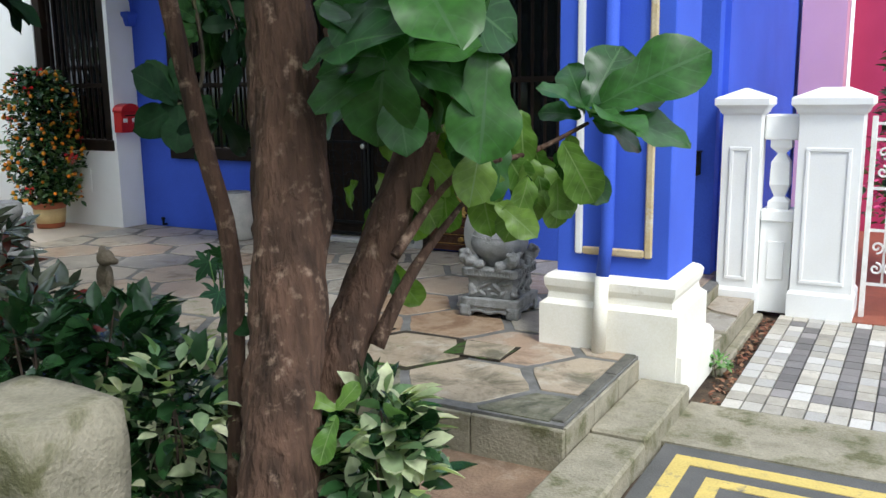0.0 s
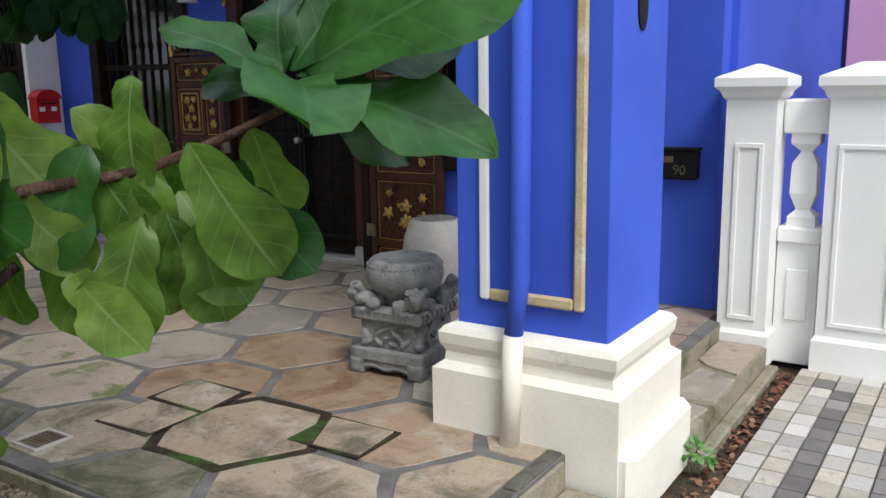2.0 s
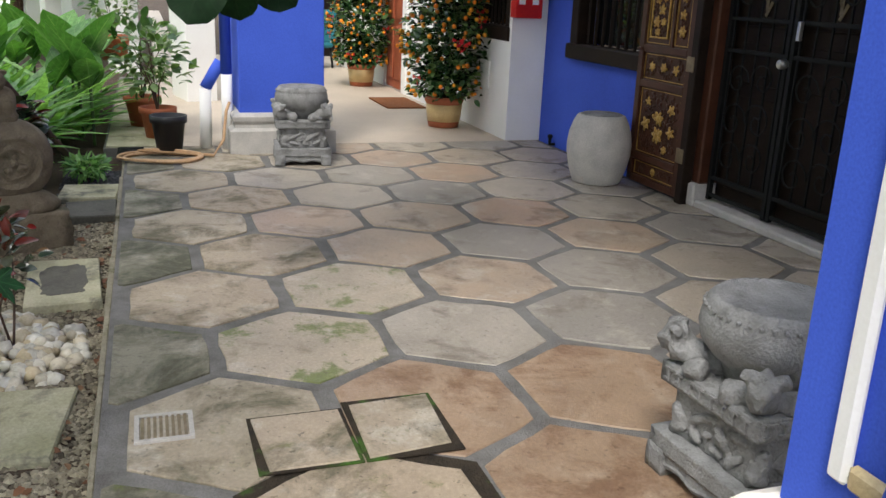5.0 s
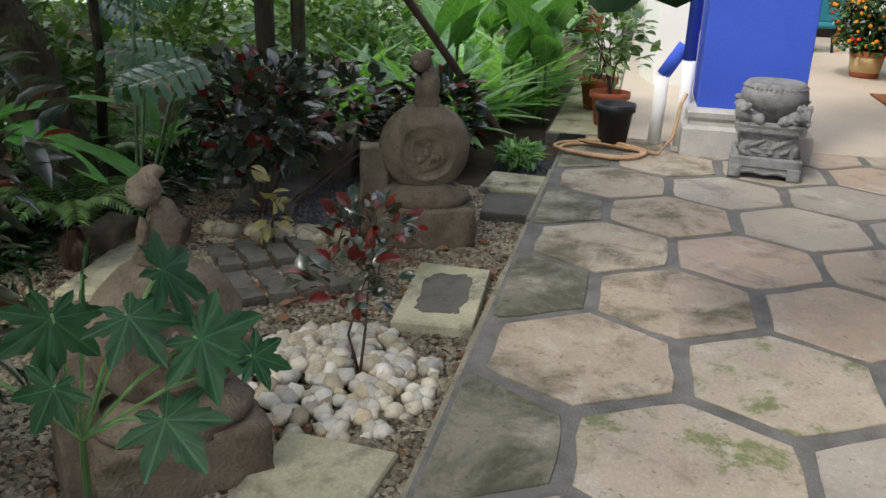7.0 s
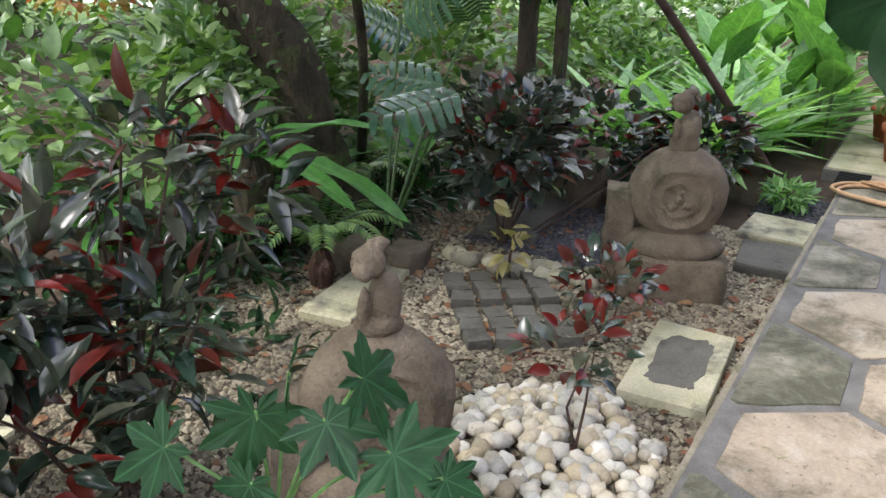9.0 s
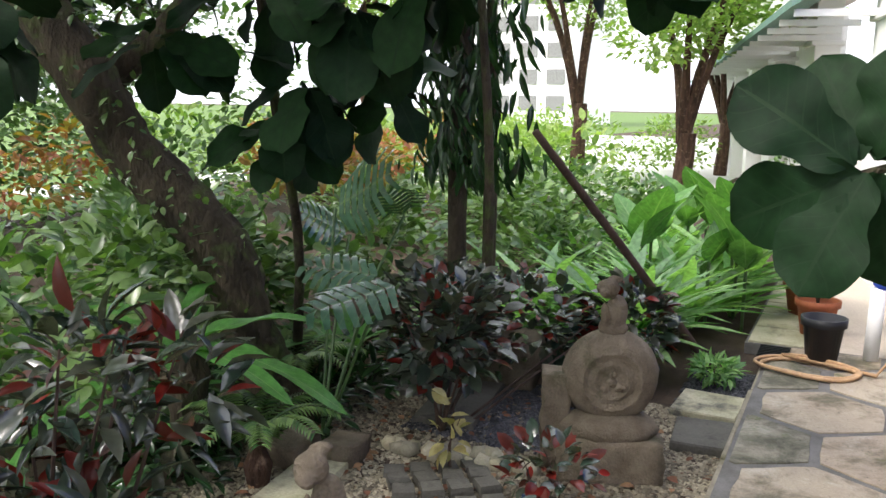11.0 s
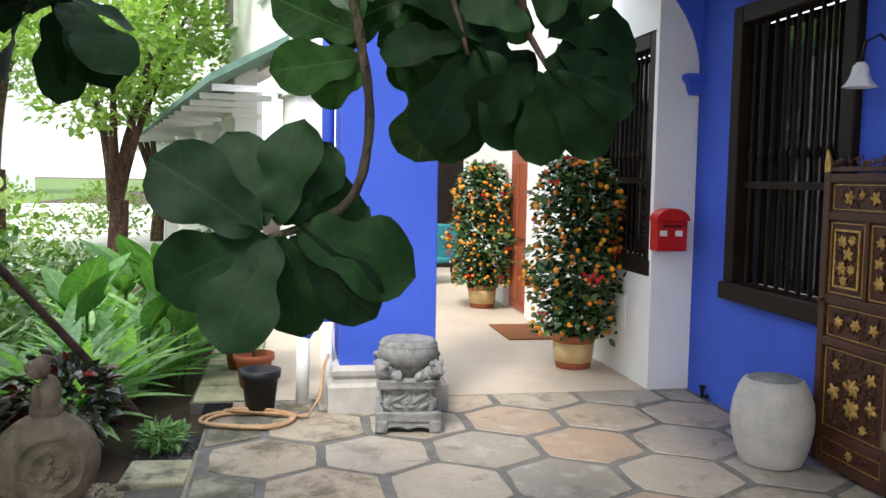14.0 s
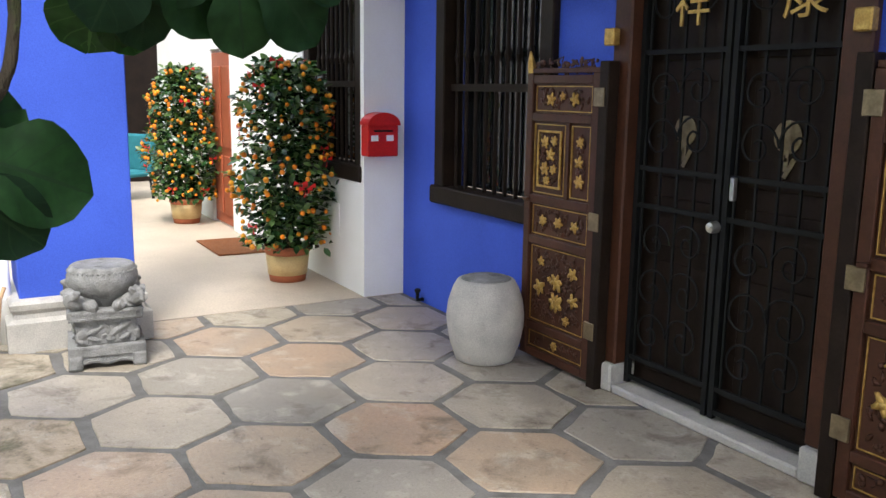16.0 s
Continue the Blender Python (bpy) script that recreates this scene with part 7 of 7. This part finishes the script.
for c, size in (((-3.05, 3.143, 0.70), 0.15), ((-3.11, 3.26, 0.69), 0.135), ((-3.17, 3.30, 0.765), 0.155), ((-3.15, 3.38, 0.64), 0.165), ((-2.94, 3.02, 0.64), 0.145), ((-3.00, 3.17, 0.58), 0.11), ((-3.06, 3.35, 0.51), 0.15), ((-3.18, 3.48, 0.60), 0.09), ((-3.13, 3.16, 0.75), 0.13)):
    B, o, A = Vector(c), Vector((-3.06, 3.15, -0.15)), Vector((-3.07, 3.16, 0.42))
    part("stalk", tube([A - o, (A + B) / 2 - o + Vector((0, 0, 0.02)), B - o], 0.004, 5), L_GRASS, pap)
    out = (B - A)
    d = Vector((out.x + rn.uniform(-0.05, 0.15), out.y + rn.uniform(-0.08, 0.08), -0.12)).normalized()
    put_leaf(pap, "leaf", PAP, B - d * size * 0.3, B + d * size * 0.9, (0.55 + rn.uniform(-0.2, 0.2), 0.35 + rn.uniform(-0.25, 0.25), 0.85), 1.1)
part("stem", tube([(0, 0, 0), (-0.01, 0.01, 0.57)], [0.012, 0.008], 6), L_MID, pap)


def monstera_leaf():
    vs, fs, uv = [], [], []
    for side in (-1, 1):
        for k in range(8):
            y0, y1 = 0.06 + 0.105 * k, 0.06 + 0.105 * k + 0.05
            w = 0.40 * math.sin(math.pi * (0.18 + 0.76 * (k + 0.5) / 8)) ** 0.8
            i = len(vs)
            vs += [(0, y0, 0), (0, y1 + 0.03, 0), (side * w * 0.5, y0 + 0.07, 0.03), (side * w * 0.5, y1 + 0.10, 0.03), (side * w, y0 + 0.13, -0.05), (side * w * 0.97, y1 + 0.13, -0.05)]
            uv += [(0.5, y0), (0.5, y1), (0.5 + side * 0.25, y0), (0.5 + side * 0.25, y1), (0.5 + side * 0.5, y0), (0.5 + side * 0.5, y1)]
            fs += [(i, i + 2, i + 3, i + 1), (i + 2, i + 4, i + 5, i + 3)]
    return vs, fs, uv


MON = uv_mesh("monstera_leaf", monstera_leaf(), L_MON)
mon = thing("monstera", "monstera with large split glossy leaves", "plant", at=(-5.6, 1.7, -0.12))
for b, tip, f in (((-5.57, 2.18, 0.80), (-5.10, 1.90, 0.70), (0.12, 0.15, 1)), ((-5.9, 1.6, 1.1), (-5.7, 2.1, 1.35), (0.9, 0.0, 0.5)), ((-6.2, 1.5, 0.9), (-5.9, 1.3, 1.1), (0.7, 0, 0.8)), ((-5.9, 1.9, 0.75), (-5.75, 1.45, 0.8), (0.5, 0, 1)), ((-6.5, 1.7, 1.0), (-6.1, 1.8, 1.2), (0.7, 0, 0.8))):
    B = Vector(b)
    part("stalk", tube([(0, 0, 0), (B - Vector((-5.6, 1.7, -0.12))) * 0.6 + Vector((0, 0, 0.12)), B - Vector((-5.6, 1.7, -0.12))], 0.009, 6), L_MID, mon)
    put_leaf(mon, "leaf", MON, b, tip, f)

NEST = uv_mesh("fern_frond", leaf_grid(lambda v: 0.085 * (1 - v ** 4) ** 0.6 * (0.5 + 0.5 * min(1, v * 5)), 4, 16, 0.25, 0.75, 0.03, 3), L_FERN)
for k, (cx, cy, n) in enumerate(((-4.6, 0.8, 8), (-6.6, 1.2, 7))):
    fern = thing("nest_fern", "bird's nest fern with arching wavy fronds", "fern", "bird's nest ferns", at=(cx, cy, -0.1))
    for i in range(n):
        a = 2 * math.pi * i / n + k
        b = Vector((cx, cy, 0.0))
        put_leaf(fern, "frond", NEST, b, b + Vector((math.cos(a) * 0.45, math.sin(a) * 0.45, 0.62)), (-math.cos(a), -math.sin(a), 0.5))
big = uv_mesh("fern_frond", leaf_grid(lambda v: 0.115 * (1 - v ** 4) ** 0.6 * (0.35 + 0.65 * min(1, v * 4)), 6, 22, 0.3, 0.75, 0.06, 5), L_FERN)
fern = thing("nest_fern", "bird's nest fern with long rippled arching fronds", "fern", "bird's nest ferns", at=(-4.98, 1.35, -0.1))
part("root_ball", lathe([(0.07, -0.05), (0.09, 0.1), (0.08, 0.3), (0.12, 0.48), (0.07, 0.62)], 12), M_BARKMOSS, fern)
for dx, dy, dz, l in ((-0.14, 0.62, 0.20, 0.66), (0.06, 0.42, 0.16, 0.50), (-0.35, 0.3, 0.45, 0.55), (0.1, -0.35, 0.4, 0.55), (-0.3, -0.3, 0.5, 0.6), (0.3, 0.12, 0.3, 0.42)):
    b = Vector((-4.95, 1.38, 0.50))
    put_leaf(fern, "frond", big, b, b + Vector((dx, dy, dz)).normalized() * l, (0.25, -0.2, 1))
rn = random.Random(81)
for cx, cy, n, s in ((-5.0, 1.75, 9, 0.45), (-5.9, 1.3, 9, 0.5)):
    t = thing("cycad", "small feathery grey-green cycad", "cycad", "cycads", at=(cx, cy, -0.1))
    ms = []
    for i in range(n):
        a = 2 * math.pi * i / n
        for j in range(22):
            f = j / 21
            p = Vector((cx + math.cos(a) * s * 0.8 * f, cy + math.sin(a) * s * 0.8 * f, 0.15 + s * (f * 0.9 - f * f * 0.7)))
            for sd in (-1, 1):
                way = Vector((-math.sin(a) * sd + math.cos(a) * 0.6, math.cos(a) * sd + math.sin(a) * 0.6, 0.1))
                rot, _ = frame_to(p, p + way, (0, 0, 1))
                ms.append(Matrix.Translation(p) @ rot @ Matrix.Diagonal((0.05, 0.13 * (1 - f * 0.6), 0.1, 1)))
    ob = batch("fronds", LANCE, ms, t)
    ob.data.materials.append(L_MID)
    part("crown_base", lathe([(0.05, 0), (0.07, 0.1), (0.03, 0.2)], 10), M_BARK, t)

# ---- hedge and undergrowth behind the bed ----
rn = random.Random(91)
cs = []
for k in range(40):
    x = rn.uniform(-15, -4.5)
    y = rn.uniform(-2.6, 0.9) if x > -9 else rn.uniform(-2.0, 1.6)
    cs.append((x, y, rn.uniform(0.1, 0.75), rn.uniform(0.5, 0.8), rn.uniform(0.5, 0.8), rn.uniform(0.3, 0.6)))
ob = batch("undergrowth", OVAL, leafy(cs, 13000, 0.13, rn))
ob.data.materials.append(L_MID)
tagged(ob, "dense green undergrowth behind the garden bed", "undergrowth", kind="stuff")
cs = [(rn.uniform(-12, -6.5), rn.uniform(-1.8, 0.4), rn.uniform(1.0, 1.35), 0.5, 0.5, 0.22) for k in range(12)]
ob = batch("hedge_tops", OVAL, leafy(cs, 2600, 0.10, rn))
ob.data.materials.append(leaf_material("russet_leaf", (0.26, 0.22, 0.05), (0.32, 0.09, 0.06), 0.5, through_light=0.35))
tagged(ob, "yellow and russet tops of a garden hedge", "hedge", kind="stuff")
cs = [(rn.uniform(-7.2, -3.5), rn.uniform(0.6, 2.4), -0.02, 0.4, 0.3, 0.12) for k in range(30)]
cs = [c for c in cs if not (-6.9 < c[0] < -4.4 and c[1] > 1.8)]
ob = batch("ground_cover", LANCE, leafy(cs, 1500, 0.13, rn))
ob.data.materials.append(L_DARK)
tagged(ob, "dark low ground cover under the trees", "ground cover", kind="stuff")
ms = []
for k in range(900):
    x, y = rn.uniform(-7.0, -2.2), rn.uniform(1.0, 3.66)
    s = rn.uniform(0.025, 0.07)
    ms.append(Matrix.Translation((x, y, ground_z(x, y) + 0.018)) @ Euler((rn.uniform(-0.4, 0.4), rn.uniform(-0.4, 0.4), rn.uniform(0, 6))).to_matrix().to_4x4() @ Matrix.Diagonal((s, s, s, 1)))
ob = batch("fallen_leaves", OVAL, ms)
ob.data.materials.append(material("dry_leaf", (0.20, 0.10, 0.05), (0.12, 0.05, 0.03), 0.8, 9, 60, 0, random_by="island", col3=(0.28, 0.17, 0.09)))
tagged(ob, "scattered dry fallen leaves", "fallen leaves", kind="stuff")


cs = [(rn.uniform(-30, -13), rn.uniform(-9, 2.2), rn.uniform(0.0, 1.0), rn.uniform(0.7, 1.3), rn.uniform(0.7, 1.3), rn.uniform(0.4, 0.9)) for k in range(60)]
cs = [c for c in cs if c[1] < 0.3 or c[0] > -15.5]
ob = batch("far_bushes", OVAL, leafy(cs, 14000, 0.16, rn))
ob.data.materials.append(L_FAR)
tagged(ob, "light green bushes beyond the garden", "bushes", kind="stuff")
cs = [(rn.uniform(-14, 1), rn.uniform(-9, -4), rn.uniform(0.2, 2.6), 1.1, 1.0, 0.8) for k in range(40)]
ob = batch("far_bushes", OVAL, leafy(cs, 13000, 0.16, rn))
ob.data.materials.append(L_MID)
tagged(ob, "tall green bushes behind the bed", "bushes", kind="stuff")
cs = [(rn.uniform(-15, -4), rn.uniform(-9, -5), rn.uniform(2.0, 4.6), 1.0, 0.9, 0.6) for k in range(34)]
ob = batch("tall_bushes", OVAL, leafy(cs, 11000, 0.17, rn))
ob.data.materials.append(L_MID)
tagged(ob, "tall leafy bushes closing the garden", "bushes", kind="stuff")
M_LAWN = material("lawn", (0.12, 0.19, 0.05), (0.08, 0.14, 0.035), 0.9, 2, 60, 0.6)
tagged(part("lawn", bbox(-300, -13.5, -300, -12, -0.5, -0.258), M_LAWN), "green lawn beyond the road", "lawn", kind="structure")
tagged(part("lawn_near", bbox(-13.4, -2.5, -60, -3.2, -0.5, -0.2), M_LAWN), "green lawn behind the hedge", "lawn", kind="structure")


# ---- trees and houses in the distance ----
def far_tree(at, h, spread, seed, n=7000, mat=None, size=0.16):
    rnd = random.Random(seed)
    t = thing("tree", "slender tree with light green crown beyond the garden", "tree", "far trees", at=at)
    x, y, z = at
    cs = []
    for k in range(5):
        a = rnd.uniform(0, 6.3)
        e = Vector((spread * 0.7 * math.cos(a), spread * 0.7 * math.sin(a), h * rnd.uniform(0.65, 1)))
        part("limb", limb([(0, 0, h * 0.22, 0.11), (e.x * 0.3, e.y * 0.3, h * 0.5, 0.06), (e.x, e.y, e.z, 0.02)], 4, 7, None, 0.1, rnd), M_BARK, t)
        cs += [(x + e.x * f + rnd.gauss(0, 0.4), y + e.y * f + rnd.gauss(0, 0.4), z + e.z * (0.55 + 0.45 * f), spread * 0.35, spread * 0.35, spread * 0.22) for f in (0.5, 0.8, 1.1)]
    part("trunk", limb([(0, 0, -0.1, 0.2), (0.05, 0.1, h * 0.25, 0.15)], 4, 9, None, 0.1, rnd), M_BARK, t)
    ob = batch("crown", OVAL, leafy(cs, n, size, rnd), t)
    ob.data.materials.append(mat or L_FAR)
    ob["kind"] = "stuff"


far_tree((-17.5, 1.3, -0.27), 6.0, 2.6, 1)
far_tree((-22, -2.0, -0.27), 8.0, 3.6, 2)
far_tree((-15, -4.5, -0.27), 6.5, 3.2, 3)
far_tree((-10, -8, -0.27), 7.0, 3.5, 4)
far_tree((-28, 0.5, -0.27), 7.0, 3.4, 5)
far_tree((-24, -9, -0.27), 8.0, 4, 6)
far_tree((-3, -9, -0.27), 8.0, 4, 7)
far_tree((2.5, -7, -0.27), 8.0, 4, 8)
# Road colour lightened to carry the bright haze of the distance.
lawn = tagged(part("road_far", bbox(-60, -13.5, -12, 1.0, -0.4, -0.255), material("haze_pale_road", (0.58, 0.58, 0.55), (0.5, 0.5, 0.47), 0.8, 1, 40, 0.1)), "road beyond the garden, distant haze put into its pale colour", "road", kind="structure")

house = tagged(new("terrace_house"), "white terrace house with green eaves and grey shutters", "house")
house.matrix_basis = Matrix.Translation((-11.5, 4.3, 0)) @ pose(0, 0, 0, 0, 0, 12) @ Matrix.Translation((11.5, -4.3, 0))
part("wall", bbox(-40, -13.5, 4.7, 5.0, 3.3, 9.5), M_WHITE, house)
part("ground_floor_wall", bbox(-40, -18.3, 5.0, 5.2, -0.3, 3.3), M_WHITE, house)
for k in range(6):
    x = -11.6 - 4.2 * k
    p = part("pier", bbox(x - 0.35, x + 0.35, 4.25, 4.6, -0.3, 3.3, 0.01), M_WHITE, house)
    part("pier_cap", bbox(x - 0.4, x + 0.4, 4.2, 4.65, 2.55, 2.62, 0.01), M_WHITE, p)
bm = bmesh.new()
vs = [bm.verts.new(c) for c in ((-40, 3.4, 2.75), (-11.6, 3.4, 2.75), (-11.6, 4.75, 3.5), (-40, 4.75, 3.5), (-40, 3.4, 2.67), (-11.6, 3.4, 2.67), (-11.6, 4.75, 3.42), (-40, 4.75, 3.42))]
for f in ((0, 1, 2, 3), (7, 6, 5, 4), (0, 4, 5, 1), (1, 5, 6, 2), (3, 2, 6, 7), (0, 3, 7, 4)):
    bm.faces.new([vs[i] for i in f])
roof = part("roof", bm, M_ROOF, house, "sloping green canopy roof")
for k in range(26):
    x = -11.8 - 1.1 * k
    part("rafter", bbox(x, x + 0.08, 3.45, 4.3, 2.59, 2.66), M_WHITE, roof)
for k in range(7):
    x = -15.2 - 3.2 * k
    w = part("window", bbox(x - 0.5, x + 0.5, 4.62, 4.7, 4.3, 6.6, 0.01), M_WHITE, house)
    for s in (-1, 1):
        part("shutter", bbox(x + s * 0.24 - 0.22, x + s * 0.24 + 0.22, 4.585, 4.62, 4.4, 6.5, 0.01), M_GREYP, w, "grey louvred shutter")
tower = tagged(new("apartment_block"), "pale apartment block far beyond the trees", "apartment block")
part("wall", bbox(-96, -82, -33, -21, -0.3, 24), M_WHITE, tower)
for i in range(9):
    for j in range(4):
        w = part("window", bbox(-81.98, -81.9, -32 + 2.8 * j, -30.2 + 2.8 * j, 1.2 + 2.5 * i, 2.6 + 2.5 * i), M_STONE, tower)

# ---- terrace stones ----
rh = random.Random(2)
HX, HY, JO = 0.615, 0.68, 0.028
for k in range(-8, 6):
    cx = -3.98 + HX * k
    for j in range(-2, 7):
        cy = 4.41 + HY * j + (HY / 2 if k % 2 else 0)
        rx, ry = HX * 2 / 3 - JO * 1.15, HY / 2 - JO
        poly = []
        for a in range(6):
            px = (rx, rx / 2, -rx / 2, -rx, -rx / 2, rx / 2)[a] * rh.uniform(0.96, 1.03)
            py = (0, ry, ry, 0, -ry, -ry)[a] * rh.uniform(0.97, 1.02)
            poly.append((cx + px, cy + py))
        edge = []
        for a in range(6):
            p, q = poly[a], poly[(a + 1) % 6]
            for f in (0.0, 0.3, 0.68):
                w = 0.0 if f == 0 else 0.009
                edge.append((p[0] + (q[0] - p[0]) * f + rh.uniform(-w, w), p[1] + (q[1] - p[1]) * f + rh.uniform(-w, w)))
        poly = [(x + (cx - x) * 0.012 * (i % 3 == 0), y + (cy - y) * 0.012 * (i % 3 == 0)) for i, (x, y) in enumerate(edge)]
        poly = clip_poly(poly, -8.37, -1.50, 3.70, 7.40)
        if len(poly) < 3:
            continue
        area = abs(sum(poly[i - 1][0] * poly[i][1] - poly[i][0] * poly[i - 1][1] for i in range(len(poly)))) / 2
        if area < 0.02:
            continue
        mat = M_HEXDARK if cy < 4.0 else M_HEXMOSS if cx > -3.0 and cy < 4.7 else M_HEXGREEN if (abs(cx + 3.98) < 0.1 and abs(cy - 4.41) < 0.1) or (abs(cx + 4.6) < 0.1 and abs(cy - 4.75) < 0.1) else M_HEXRUST if abs(cx + 3.05) < 0.75 and 4.65 < cy < 5.6 else M_HEXMOSS if cy < 4.5 + 0.25 * rh.random() else M_HEX
        piece("hexagon_paver", slab_mesh("hexagon_paver", poly, 0.04, mat, 0.003), terrace, Matrix.Translation((0, 0, rh.uniform(-0.002, 0.003))))
cover = thing("cover_slabs", "small lifting cover slabs with open joints", "cover slab", at=(0, 0, 0))
for poly in ([(-3.38, 4.14), (-3.05, 4.16), (-3.05, 4.43), (-3.38, 4.43)], [(-3.40, 4.47), (-3.05, 4.46), (-3.08, 4.73), (-3.42, 4.75)], [(-2.36, 4.44), (-2.12, 4.45), (-2.14, 4.72), (-2.48, 4.71)]):
    part("joint", bbox(min(p[0] for p in poly) - 0.012, max(p[0] for p in poly) + 0.012, min(p[1] for p in poly) - 0.012, max(p[1] for p in poly) + 0.012, 0.002, 0.0065), M_MOSS, cover)
    piece("slab", slab_mesh("slab", poly, 0.01, M_HEXMOSS), cover, Matrix.Translation((0, 0, 0.0115)))

bm = bmesh.new()
bm.faces.new([bm.verts.new((-2.75 + x * 1.1, 4.41 + y * 1.1, -0.004)) for x, y in ((0.40, 0), (0.2, 0.33), (-0.2, 0.33), (-0.40, 0), (-0.2, -0.33), (0.2, -0.33))])
tagged(part("mossy_joint", bm, M_MOSS), "dark open mossy joint round a loose paver", "joint", kind="structure")

# kerb-side mosaic tiles
TW, TD = 0.114, 0.155
quad = [(-TW / 2 + 0.005, -TD / 2 + 0.005), (TW / 2 - 0.005, -TD / 2 + 0.005), (TW / 2 - 0.005, TD / 2 - 0.005), (-TW / 2 + 0.005, TD / 2 - 0.005)]
tw = slab_mesh("mosaic_tile", quad, 0.02, M_TILEW, 0.004)
tg = slab_mesh("mosaic_tile", quad, 0.02, M_TILEG, 0.004)
rt = random.Random(7)
far_w, far_g, count = [], [], 0
for i in range(25):
    x = -0.886 + TW * i
    for j in range(15):
        y = 5.02 + TD * j
        grey = (i % 8 in (2, 5, 7) and 1 < j < 13) or (j == 2 and i > 3 and i % 8 != 3) or (j == 13 and i % 4 == 1)
        m = pose(x, y, -0.246 + rt.uniform(-0.002, 0.002), 0, 0, rt.uniform(-1, 1))
        if count < 300:
            piece("mosaic_tile", tg if grey else tw, forecourt, m)
            count += 1
        else:
            (far_g if grey else far_w).append(m)
flat = ([(*q, 0) for q in quad], [(0, 1, 2, 3)], None)
for ms, mt in ((far_w, M_TILEW), (far_g, M_TILEG)):
    ob = batch("mosaic_tiles", flat, ms, forecourt)
    ob.data.materials.append(mt)
    ob["kind"] = "stuff"
